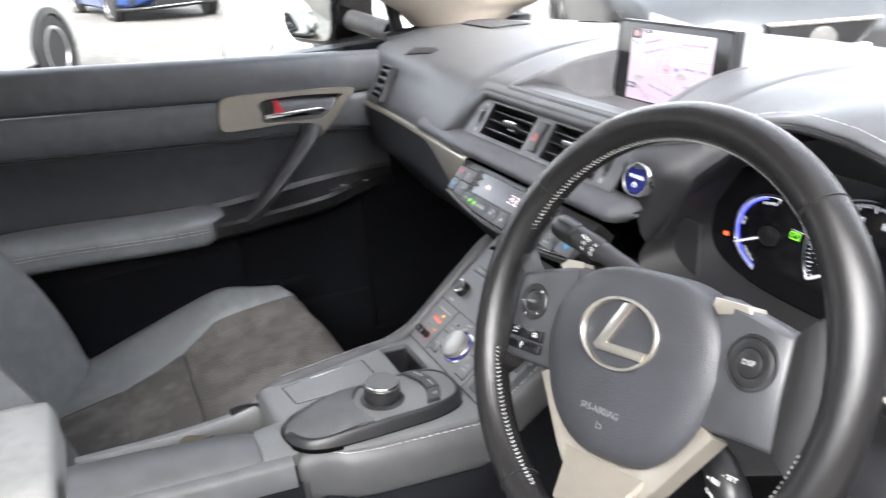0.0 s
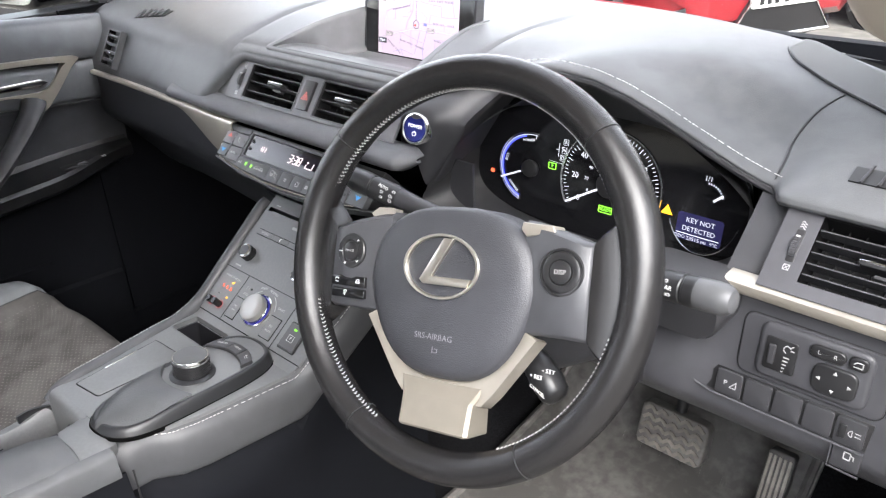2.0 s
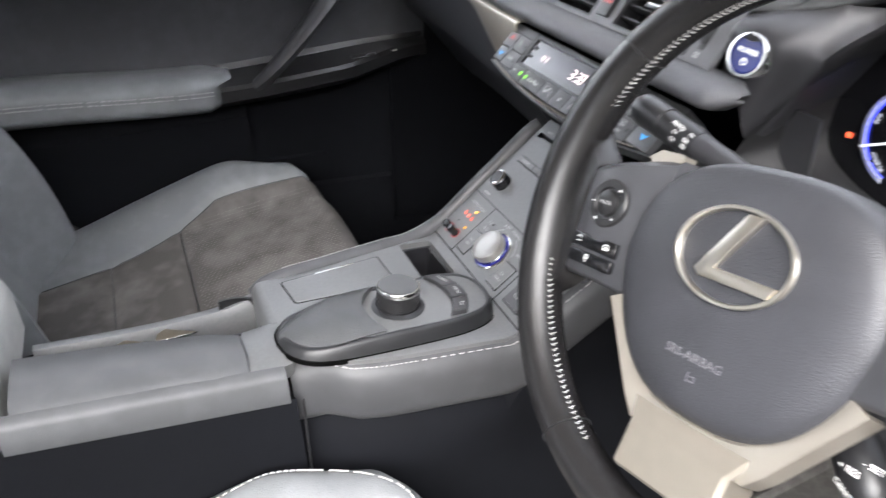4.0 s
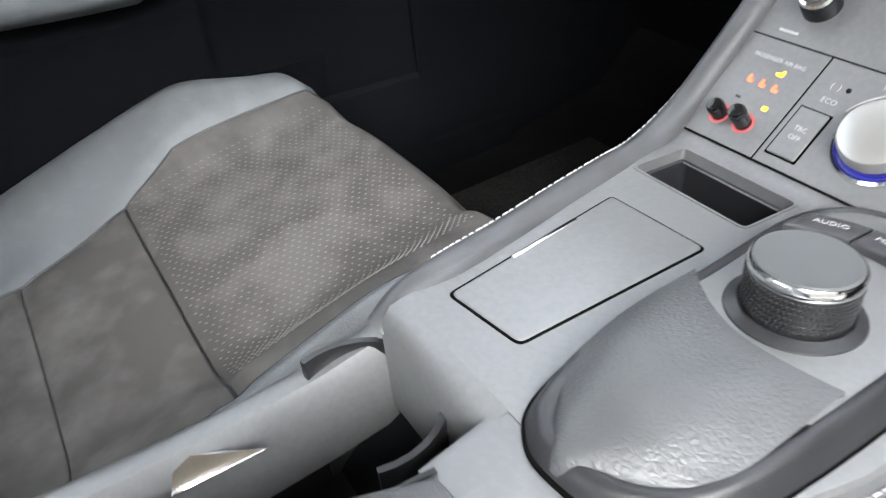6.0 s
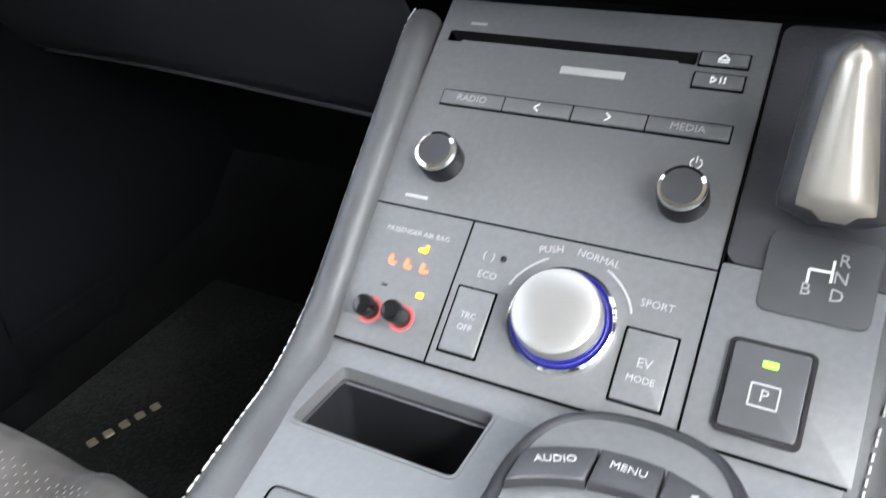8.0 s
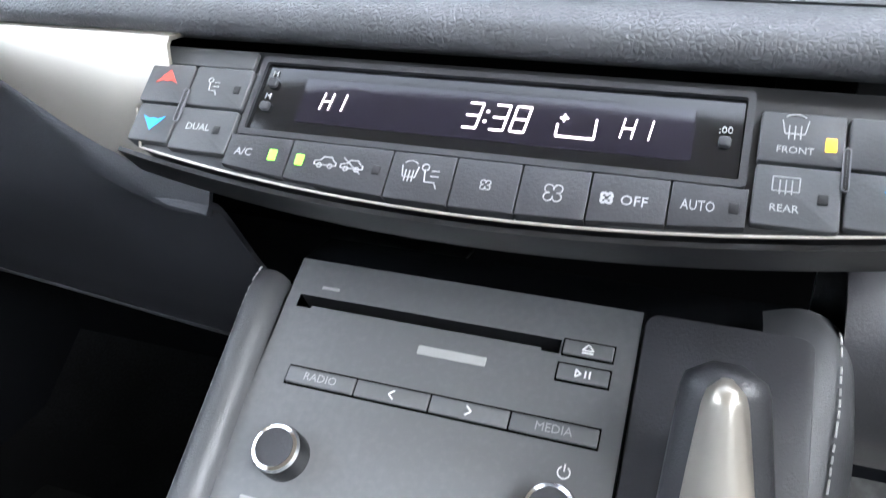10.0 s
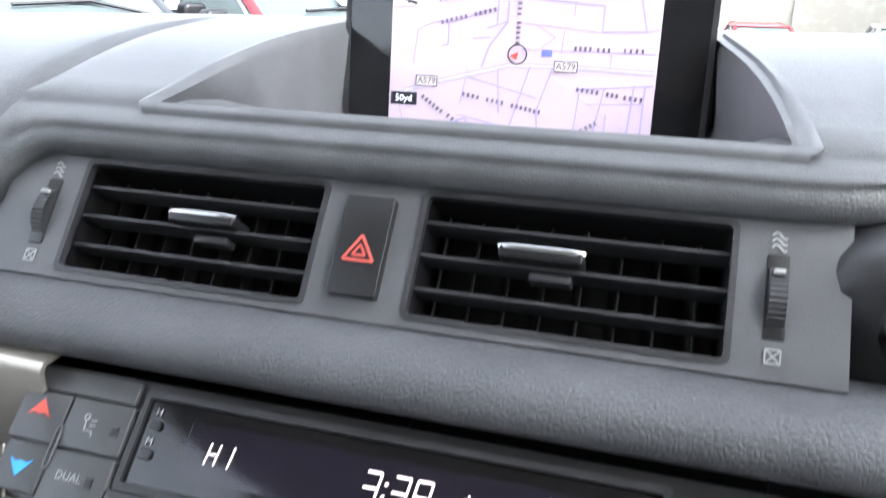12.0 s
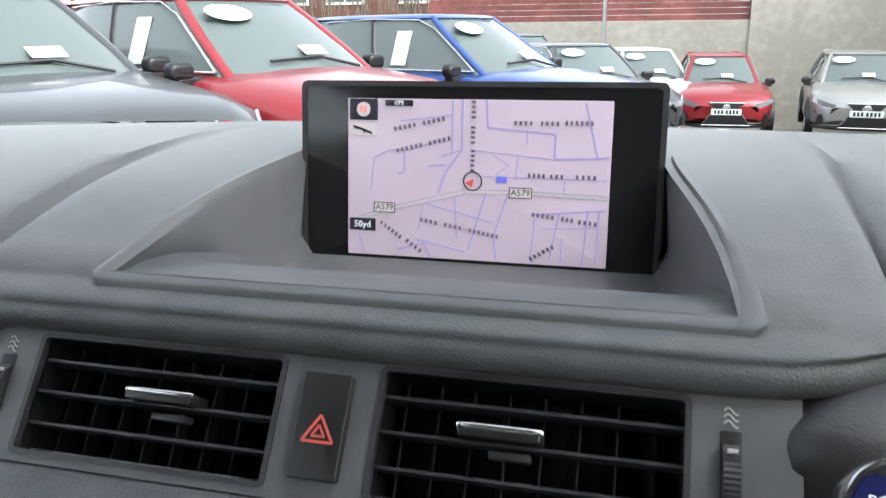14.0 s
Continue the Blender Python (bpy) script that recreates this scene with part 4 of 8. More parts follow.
for k, x, y in ((rear_k, 0.1180, -0.020), (mode_k, -0.1015, 0.0005), (dual_k, -0.1040, -0.0185)):
    part("lamp", slab(0.0032, 0.0036, 0.0027, 0.0004, 0.0002, 0, x, y), M_BLACK, k, m=F_CLIM)
demist = [[(-0.004, 0.004), (-0.003, -0.001), (0.003, -0.001), (0.004, 0.004)], arc(0, 0.0015, 0.0048, 50, 130), [(-0.0018, -0.003), (-0.0018, 0.002)], [(0, -0.003), (0, 0.002)], [(0.0018, -0.003), (0.0018, 0.002)]]
icon(demist, M_PRINT, front_k, F_CLIM @ shift(0.108, 0.0035, 0.0024), 0.0004)
icon([[(-0.004, -0.002), (0.004, -0.002), (0.004, 0.003), (-0.004, 0.003), (-0.004, -0.002)]] + demist[2:], M_PRINT, rear_k, F_CLIM @ shift(0.107, -0.0165, 0.0024), 0.0004)
man = [arc(-0.001, 0.003, 0.0011, 0, 360), [(-0.001, 0.0018), (-0.0005, -0.0018), (0.0025, -0.0018), (0.0035, -0.0038)], [(0.001, 0.002), (0.0035, 0.002)], [(0.001, 0.0002), (0.0035, 0.0002)]]
icon(man, M_PRINT, mode_k, F_CLIM @ shift(-0.114, 0.001, 0.0024), 0.00042)
cuts = (-0.0965, -0.0684, -0.0266, -0.0017, 0.0224, 0.0466, 0.0725, 0.0966)
row = []
for a, b in zip(cuts, cuts[1:]):
    xs = [a + 0.0003 + (b - a - 0.0006) * i / 4 for i in range(5)]
    pts = [(x, panel_low(x) + 0.0008) for x in xs] + [(b - 0.0003, -0.0190), (a + 0.0003, -0.0190)]
    row.append(part("climate_key", plate(pts, 0.0024, 0.0005, -0.006), M_PLASTIC, climate, m=F_CLIM))
word("A/C", 0.0046, F_CLIM, -0.0885, -0.0265, 0.0024, row[0])
part("lamp", slab(0.0034, 0.0046, 0.0028, 0.0004, 0.0002, 0, -0.0755, -0.0265), G_GREEN, row[0], "lit green indicator", F_CLIM)
part("lamp", slab(0.0034, 0.0046, 0.0028, 0.0004, 0.0002, 0, -0.0635, -0.0272), G_GREEN, row[1], "lit green indicator", F_CLIM)
car_icon = [[(-0.0045, -0.0012), (-0.0045, 0.0002), (-0.002, 0.0008), (-0.001, 0.0022), (0.0022, 0.0022), (0.0035, 0.0006), (0.0045, 0.0002), (0.0045, -0.0012), (-0.0045, -0.0012)], arc(-0.0022, -0.0014, 0.001, 0, 360, 6), arc(0.0022, -0.0014, 0.001, 0, 360, 6)]
icon(car_icon, M_PRINT, row[1], F_CLIM @ shift(-0.0525, -0.0270, 0.0024), 0.00042)
icon(car_icon + [[(-0.004, 0.003), (0.004, -0.003)]], M_PRINT, row[1], F_CLIM @ shift(-0.0415, -0.0272, 0.0024), 0.00042)
part("lamp", slab(0.0032, 0.0036, 0.0027, 0.0004, 0.0002, 0, -0.0315, -0.0278), M_BLACK, row[1], m=F_CLIM)
icon([[(x * 1.25 + 0.003, y * 1.2) for x, y in run] for run in man] + [[(x * 0.8 - 0.004, y * 0.9) for x, y in run] for run in demist], M_PRINT, row[2], F_CLIM @ shift(-0.0145, -0.0280, 0.0024), 0.00042)


def fan(s):
    return [arc(s * math.cos(a), s * math.sin(a), s * 0.72, math.degrees(a) - 150, math.degrees(a) + 150, 8) for a in (0.8, 2.37, 3.94, 5.5)]


icon(fan(0.0013), M_PRINT, row[3], F_CLIM @ shift(0.0105, -0.0285, 0.0024), 0.0004)
icon(fan(0.0022), M_PRINT, row[4], F_CLIM @ shift(0.0345, -0.0285, 0.0024), 0.0004)
icon(fan(0.0013), M_PRINT, row[5], F_CLIM @ shift(0.0525, -0.0280, 0.0024), 0.0009)
word("OFF", 0.0052, F_CLIM, 0.0615, -0.0282, 0.0024, row[5])
word("AUTO", 0.0052, F_CLIM, 0.0815, -0.0270, 0.0024, row[6], stretch=0.74)
part("lamp", slab(0.0032, 0.0036, 0.0027, 0.0004, 0.0002, 0, 0.0925, -0.0265), M_BLACK, row[6], m=F_CLIM)
lowline = [F_CLIM @ Vector((x, panel_low(x) - 0.0016 if abs(x) < 0.138 else -0.026 + (abs(x) - 0.138) * 1.6, 0.0008)) for x in [-0.147 + 0.294 * i / 30 for i in range(31)]]
part("silver_line", tube(lowline, 0.00055, 8), M_SILVER, climate, "thin chrome line along the lower edge")
under = []
for x in np.linspace(-0.150, 0.170, 20):
    p = F_CLIM @ Vector((x, panel_low(x) - 0.003, -0.002))
    under.append([tuple(p), (p.x, p.y + 0.012, p.z - 0.012), (p.x, p.y + 0.05, p.z - 0.028), (p.x, p.y + 0.12, p.z - 0.036)])
part("underside", sheet(under, 0.002), M_BLACK, climate, angle=60)

# ---- navigation screen ----
screen = thing("navigation_screen", "pop-up navigation screen showing a pale lilac street map", "screen", (0, 0.38, 0.91))
part("bezel", slab(0.2145, 0.122, 0.0, 0.003, 0.0015, -0.016, -0.001, -0.008), M_GLOSS, screen, "gloss black bezel", F_SCREEN)
part("bezel_rim", ring_frame(outline(0.2150, 0.1225, 0.004), outline(0.2085, 0.1160, 0.003), 0.0004, -0.0155), M_PLASTIC, screen, m=F_SCREEN @ shift(-0.001, -0.008))
LCX, LCY = -0.0006, -0.0040
part("display", slab(0.1560, 0.0940, 0.0005, 0.0005, 0.0002, -0.002, LCX, LCY), material("lilac map screen", (0.25, 0.2, 0.25), 0.25, vary=0.0, emit=(0.74, 0.61, 0.72), strength=0.30 * LIT), screen, "lit pale lilac map", F_SCREEN)
M_ROADV, M_ROADG = glow("violet road line", (0.52, 0.44, 0.86), 0.42), glow("grey road line", (0.55, 0.50, 0.62), 0.40)
M_INK = material("dark map ink", (0.02, 0.02, 0.03), 0.4, vary=0.0)
M_PALE = glow("pale map road", (0.80, 0.72, 0.74), 0.45)
FM = F_SCREEN @ shift(0, 0, 0.0005)


def road(points, w, mat):
    icon([points], mat, screen, FM, w, "map_road")


road([(-0.0785, -0.0320), (-0.0560, -0.0235), (-0.0060, -0.0105), (0.0270, -0.0098), (0.0765, -0.0110)], 0.0030, M_ROADG)
road([(-0.0785, -0.0320), (-0.0560, -0.0235), (-0.0060, -0.0105), (0.0270, -0.0098), (0.0765, -0.0110)], 0.0017, M_PALE)
rnd = random.Random(4)
for run, w in ((((-0.008, 0.043), (-0.008, 0.014), (-0.018, 0.000), (-0.022, -0.012)), 0.0012), (((0.006, 0.043), (0.007, 0.027), (0.046, 0.024), (0.046, 0.010), (0.070, 0.011), (0.0765, 0.012)), 0.0012),
               (((0.062, 0.042), (0.070, 0.011)), 0.0011), (((-0.002, 0.014), (0.044, 0.010)), 0.0006), (((0.025, 0.010), (0.024, -0.002)), 0.0006), (((0.001, -0.001), (0.076, -0.001)), 0.0006),
               (((0.007, -0.010), (-0.003, -0.045)), 0.0011), (((0.020, -0.010), (0.012, -0.036), (0.014, -0.050)), 0.0011), (((-0.034, -0.034), (-0.030, -0.014)), 0.0006), (((-0.030, -0.018), (0.012, -0.028)), 0.0009),
               (((0.034, -0.022), (0.076, -0.018)), 0.0010), (((0.036, -0.024), (0.034, -0.050)), 0.0009), (((0.066, -0.018), (0.064, -0.050)), 0.0010), (((0.072, -0.018), (0.0715, -0.048)), 0.0010), (((0.050, -0.020), (0.045, -0.048)), 0.0008),
               (((-0.012, -0.012), (-0.010, -0.038)), 0.0009), (((-0.035, -0.040), (-0.005, -0.046)), 0.0009), (((-0.047, -0.047), (-0.030, -0.042), (-0.026, -0.051)), 0.0010), (((-0.062, 0.008), (-0.052, 0.013), (-0.040, 0.013), (-0.020, 0.020)), 0.0006),
               (((-0.043, 0.013), (-0.043, 0.000), (-0.047, -0.001)), 0.0009), (((-0.062, 0.008), (-0.064, -0.012)), 0.0006), (((-0.046, 0.030), (-0.014, 0.034)), 0.0007), (((-0.014, 0.043), (-0.014, 0.012)), 0.0010), (((-0.020, 0.010), (-0.008, 0.014)), 0.0009),
               (((-0.072, -0.035), (-0.068, -0.050)), 0.0006), (((0.052, -0.002), (0.052, -0.010)), 0.0006), (((0.010, 0.012), (0.020, 0.006), (0.012, 0.000)), 0.0005), (((0.030, 0.027), (0.030, 0.018)), 0.0007), (((-0.028, 0.004), (-0.018, 0.005)), 0.0010), (((0.040, -0.030), (0.072, -0.028)), 0.0006), (((0.052, -0.035), (0.0515, -0.049)), 0.0008)):
    road(run, w, M_ROADV)
# place names become plain bars
M_NAME = material("grey map lettering bars", (0.10, 0.085, 0.12), 0.4, vary=0.0)
for x, y, w, t in ((-0.0340, 0.0285, 0.0330, 12), (-0.0315, 0.0165, 0.0350, 14), (-0.0015, 0.0300, 0.0260, -90), (-0.0015, 0.0080, 0.0140, -90), (0.0350, 0.0300, 0.0270, 0), (0.0590, 0.0305, 0.0170, 0), (0.0360, 0.0005, 0.0110, 0), (0.0475, 0.0002, 0.0090, 0), (0.0640, 0.0004, 0.0130, 0),
                   (-0.0200, -0.0300, 0.0270, -9), (0.0060, -0.0345, 0.0190, -10), (0.0405, -0.0225, 0.0140, -6), (0.0545, -0.0240, 0.0080, -6), (0.0660, -0.0255, 0.0120, -6), (-0.0510, -0.0350, 0.0170, -34), (-0.0365, -0.0440, 0.0130, -34), (0.0405, -0.0440, 0.0170, 32)):
    bm = bmesh.new()
    count = max(3, round(w / 0.0029))
    for k in range(count):
        at = w * ((k + 0.5) / count - 0.5)
        if not (count > 8 and k == count // 2):
            bar(bm, at, -0.00125, at, 0.00125, 0.0013, 0.0003)
    part("name_bar", bm, M_NAME, screen, m=FM @ shift(x, y, 0.0004, radians(t)))
for x, y in ((-0.0550, -0.0215), (0.0272, -0.0098)):
    sh = part("road_shield", slab(0.0130, 0.0058, 0.0005, 0.0003, 0.0001, 0), M_PALE, screen, m=FM @ shift(x, y, 0.0002))
    icon([[(-0.0065, -0.0029), (0.0065, -0.0029), (0.0065, 0.0029), (-0.0065, 0.0029), (-0.0065, -0.0029)]], M_INK, sh, FM @ shift(x, y, 0.0007), 0.0005)
    text_mesh("A579", 0.0052, M_INK, sh, FM @ shift(x, y, 0.0008))
for x, y, w, h, body, size in ((-0.0690, -0.0325, 0.0165, 0.0075, "50yd", 0.0056), (-0.0465, 0.0405, 0.0170, 0.0036, "GPS", 0.0034), (-0.0685, 0.0365, 0.0175, 0.0125, "", 0.0), (-0.0690, 0.0245, 0.0165, 0.0068, "", 0.0)):
    k = part("map_key", slab(w, h, 0.0005, 0.0004, 0.0001, 0), M_INK if body or h > 0.01 else M_PALE, screen, m=FM @ shift(x, y, 0.0002))
    if body:
        text_mesh(body, size, G_WHITE, k, FM @ shift(x, y, 0.0008))
    elif h > 0.01:
        part("compass", lathe([(0.0043, 0), (0.0043, 0.0002), (0.0001, 0.0002)], 24), M_PALE, k, m=FM @ shift(x, y, 0.0007))
        text_mesh("N", 0.0060, G_RED, k, FM @ shift(x, y, 0.0010))
    else:
        icon([[(-0.006, 0.002), (-0.001, 0.0005), (0.006, -0.002)], [(-0.004, 0.0018), (-0.004, 0.0002)], [(0.001, 0), (0.001, -0.0018)]], M_INK, k, FM @ shift(x, y, 0.0008), 0.0014)
cur = part("position_marker", tube([(0.0054 * math.cos(a), 0.0054 * math.sin(a), 0.0002) for a in [2 * math.pi * i / 36 for i in range(36)]], 0.0004, 6, closed=True), M_INK, screen, m=FM @ shift(-0.0012, -0.0040, 0.0004))
part("marker_arrow", plate([(-0.0042, -0.0010), (0.0000, -0.0034), (0.0008, 0.0014)], 0.0003, 0.0001), glow("red map arrow", (0.75, 0.08, 0.06), 0.6), cur, m=FM @ shift(-0.0014, -0.0040, 0.0008))
part("map_badge", slab(0.0062, 0.0040, 0.0004, 0.0003, 0.0001, 0, 0.0158, -0.0026), glow("blue map badge", (0.16, 0.18, 0.72), 0.6), screen, m=FM)


# ---- console top: tray, lid, rotary controller ----
SLOT = (-0.0660, 0.0090, 0.0490, 0.0880)
top_rows = []
for ly in [-0.1125 + 0.0202 * i for i in range(8)] + [SLOT[2], SLOT[3], 0.0960]:
    le = left_edge(ly - 0.085)
    top_rows.append([(x, ly, 0.0) for x in (le - 0.004, max(SLOT[0], le + 0.002), SLOT[1], 0.0475, 0.0860)])
part("top_plate", sheet(top_rows, 0.006, skip=lambda i, j: i == 8 and j == 1), M_CONSOLE, console, "graphite painted flat top", F_TOP)
SX, SY = (SLOT[0] + SLOT[1]) / 2, (SLOT[2] + SLOT[3]) / 2
tray = [[(x + SX, y + SY, z) for x, y in outline(SLOT[1] - SLOT[0] - i * 0.006, SLOT[3] - SLOT[2] - i * 0.004, 0.004, 3)] for i, z in ((0, 0.0002), (0.1, -0.006), (0.6, -0.007), (0.9, -0.045))]
bm = bmesh.new()
rings(bm, tray, False, True)
part("tray", bm, material("deep black tray plastic", (0.010, 0.010, 0.012), 0.42), console, "black open tray", F_TOP)
part("tray_rim", ring_frame([(x + SX, y + SY) for x, y in outline(0.0765, 0.0405, 0.004)], [(x + SX, y + SY) for x, y in outline(0.0738, 0.0378, 0.003)], 0.0006, -0.006), M_CONSOLE, console, m=F_TOP)
part("tray_step", tube([F_TOP @ Vector((x, SLOT[3] - 0.0022, -0.0070)) for x in (SLOT[0] + 0.003, SX, SLOT[1] - 0.003)], 0.0005, 6), M_CONSOLE, console)
part("top_ramp", sheet([[(x, y, z) for x in np.linspace(-0.081, 0.134, 6)] for y, z in ((0.0022, 0.6331), (0.0090, 0.6333), (0.0125, 0.6344), (0.0150, 0.6362))], 0.0015), M_CONSOLE, console, angle=60)
side = []
for y in np.linspace(-0.1975, 0.0108, 22):
    r, z = right_edge(y), console_top(y)
    side.append([(0.0862, y, z - 0.0001), (r - 0.008, y, z - 0.0001), (r - 0.0055, y, z - 0.0008), (r - 0.0045, y, z - 0.006)])
part("top_plate", sheet(side, 0.002), M_CONSOLE, console, angle=50)
lid_pts = [(0.0100, 0.0210), (-0.0485, 0.0180), (-0.0265, -0.0937), (0.0157, -0.0880)]


def soften(pts, r, n=3):
    """Rounds the corners of a polygon."""
    out = []
    for i in range(len(pts)):
        a, b, c = Vector(pts[i - 1]), Vector(pts[i]), Vector(pts[(i + 1) % len(pts)])
        p, q = b + (a - b).normalized() * r, b + (c - b).normalized() * r
        for j in range(n + 1):
            t = j / n
            out.append(tuple(p * (1 - t) ** 2 + b * 2 * t * (1 - t) + q * t * t))
    return out


part("lid_gap", plate(soften(inset(lid_pts, -0.0014), 0.004), 0.0004, 0.0003, -0.004), M_GAP, console, m=F_TOP)
lid = part("tray_lid", plate(soften(inset(lid_pts, 0.0003), 0.0035), 0.0011, 0.0010, -0.004), M_CONSOLE, console, "graphite painted storage lid", F_TOP)
part("lid_mark", slab(0.0024, 0.0460, 0.0004, 0.0012, 0.0003, 0), M_CHROME, lid, "thin chrome mark", F_TOP @ shift(-0.0372, -0.0335, 0.0011, radians(11.5)))

M_CAP = material("satin grey cap", (0.062, 0.064, 0.067), 0.46, vary=0.06)
M_PALM = material("grained palm rest leather", (0.050, 0.052, 0.055), 0.44, bump=0.7, bump_scale=380, pattern="leather")
M_BADGE = material("pale silver print", (0.32, 0.32, 0.31), 0.45, vary=0.05)
control = thing("rotary_controller", "dark grey rotary controller with palm rest and three keys", "car controller", (0.05, -0.09, 0.63))


HOUSING = [(p.x, p.y) for p in smooth_path([(0.070, -0.1190, 0), (0.095, -0.1140, 0), (0.1130, -0.0950, 0), (0.1195, -0.0600, 0), (0.1185, 0.0100, 0), (0.1150, 0.0530, 0), (0.1060, 0.0810, 0), (0.0900, 0.0950, 0), (0.0650, 0.0990, 0), (0.0420, 0.0930, 0),
                                             (0.0270, 0.0760, 0), (0.0225, 0.0450, 0), (0.0285, -0.0100, 0), (0.0320, -0.0650, 0), (0.0430, -0.1020, 0), (0.0550, -0.1150, 0)], 4, closed=True)]


def housing_span(y):
    """Left and right of the controller's housing at a depth."""
    left, right = [p for p in HOUSING if p[0] < 0.068], [p for p in HOUSING if p[0] >= 0.068]
    left.sort(key=lambda q: q[1]), right.sort(key=lambda q: q[1])
    return tuple(float(np.interp(y, [q[1] for q in some], [q[0] for q in some])) for some in (left, right))


def shell_fall(y):
    """The shell gets lower towards its back."""
    return 1 - 0.42 * ease(-0.030, -0.118, y)


M_SHELL = material("charcoal moulded shell", (0.013, 0.0135, 0.015), 0.40, bump=0.2, bump_scale=1000)
part("base", plate(inset(HOUSING, -0.0010), 0.0006, 0.0003, -0.004), M_GAP, control, m=F_TOP)
bm = bmesh.new()
rings(bm, [[(x, y, h * shell_fall(y)) for x, y in inset(HOUSING, d)] for d, h in ((0.0, 0.0), (0.0016, 0.0065), (0.0036, 0.0125), (0.0050, 0.0148), (0.0066, 0.0154), (0.0084, 0.0152), (0.0100, 0.0130))])
part("shell", bm, M_SHELL, control, "charcoal plastic shell", F_TOP, angle=50)
part("shoe_plate", plate([q for q in inset(HOUSING, 0.0090) if q[1] > -0.045], 0.0142, 0.0005, 0.006), M_CONSOLE, control, "graphite face round the knob", F_TOP)
# palm rest swelling towards the back, cut in a curve round the knob
rows_ = []
for i in range(25):
    t = i / 24
    row_ = []
    for u in np.linspace(-1, 1, 25):
        yf = -0.036 + 0.018 * u * u - 0.006 * u
        yr = -0.1165 + 0.030 * abs(u) ** 2.4
        y = yf + (yr - yf) * t
        x0, x1 = housing_span(max(y, -0.114))
        x0, x1 = x0 + 0.0035 + 0.002 * t, x1 - 0.0110 + 0.004 * t
        swell = 0.0115 * math.sin(math.pi * min(1.0, 0.16 + 0.84 * t)) ** 0.75 * (1 - abs(u) ** 2.6)
        row_.append((x0 + (x1 - x0) * (u + 1) / 2, y, 0.0158 * shell_fall(y) - 0.0010 * t ** 3 + swell))
    rows_.append(row_)
rows_ = [[(x, y + 0.0006, 0.0135) for x, y, z in rows_[0]]] + rows_ + [[(x, y - 0.0016, z - 0.0060) for x, y, z in rows_[-1]]]
part("palm_rest", sheet(rows_, 0.003), M_PALM, control, "grained palm rest", F_TOP, angle=60)
FKN = F_TOP @ shift(0.0705, 0.0, 0.0142) @ Matrix.Diagonal((0.95, 0.95, 0.95, 1))
part("knob_well", lathe([(0.0275, 0), (0.0272, 0.0008), (0.0262, 0.0012), (0.0228, 0.0030), (0.0214, 0.0024), (0.0214, 0)], 48), M_SHELL, control, m=FKN)
knob = part("knob", lathe([(0.0205, -0.002), (0.0208, 0.004), (0.0214, 0.0200)], 48), M_BLACK, control, "knurled black knob side", FKN)
part("knob_ring", lathe([(0.0214, 0.0195), (0.0219, 0.0205), (0.0217, 0.0235), (0.0209, 0.0248), (0.0205, 0.0248), (0.0203, 0.0230)], 48), M_CHROME, knob, "chrome ring", FKN)
part("knob_cap", lathe([(0.0206, 0.0236), (0.0204, 0.0250), (0.0196, 0.0256), (0.015, 0.0252), (0.006, 0.0249), (0.0001, 0.0248)], 48), M_CAP, knob, "satin grey cap", FKN)
bm = bmesh.new()
for j in range(6):
    for i in range(64):
        a = 2 * math.pi * (i + 0.5 * (j % 2)) / 64
        slab(0.0013, 0.0019, 0.0006, 0.0003, 0.0002, -0.0004, bm=bm, n=1, m=Matrix.Rotation(a, 4, "Z") @ Matrix(((0, 0, 1, 0.0209 + 0.00012 * j), (1, 0, 0, 0), (0, 1, 0, 0.0045 + 0.0026 * j), (0, 0, 0, 1))))
tagged(part("knurling", bm, M_BLACK, knob, m=FKN), kind="stuff")
# three keys in an arc in front of the knob
def key_bow(x):
    return 0.0700 - 0.0135 * ((x - 0.0690) / 0.038) ** 2


for x0, x1, t in ((0.0325, 0.0566, "AUDIO"), (0.0574, 0.0792, "MENU"), (0.0800, 0.1035, "")):
    xs = [x0 + (x1 - x0) * i / 6 for i in range(7)]
    pts = [(x, key_bow(x)) for x in xs[::-1]] + [(x, key_bow(x) - 0.0165) for x in xs]
    k = part("controller_key", plate(pts, 0.0188, 0.0014, 0.008), M_PLASTIC, control, "dark key with white lettering" if t else "dark key with return arrow", F_TOP)
    xm = (x0 + x1) / 2
    fk = F_TOP @ shift(xm, key_bow(xm) - 0.0075, 0.0189, math.atan((key_bow(x1) - key_bow(x0)) / (x1 - x0)))
    if t:
        word(t, 0.0046, fk, 0, 0, 0, k)
    else:
        icon([[(0.003, -0.0014), (0.003, 0.0012), (-0.003, 0.0012)], [(-0.0014, 0.0026), (-0.003, 0.0012), (-0.0014, -0.0002)], [(0.003, -0.0014), (-0.001, -0.0014)]], M_PRINT, k, fk, 0.0006)

# ---- sloping stack ----
part("stack_plate", frame_with_holes(-0.0860, 0.0765, -0.0868, 0.1010, ((-0.0800, 0.0450, 0.0755, 0.0820),), 0.0, -0.016), M_CONSOLE, console, "graphite painted sloping control face", F_STACK)
bm = bmesh.new()
rings(bm, [[(x, y, 0.0) for x, y in ((-0.080, 0.0755), (0.0450, 0.0755), (0.0450, 0.082), (-0.080, 0.082))], [(x, y, -0.02) for x, y in ((-0.080, 0.0765), (0.0450, 0.0765), (0.0450, 0.081), (-0.080, 0.081))]], False, True)
stereo = thing("stereo", "graphite car stereo with disc slot, keys and two knobs", "car stereo", (0, 0.13, 0.70))
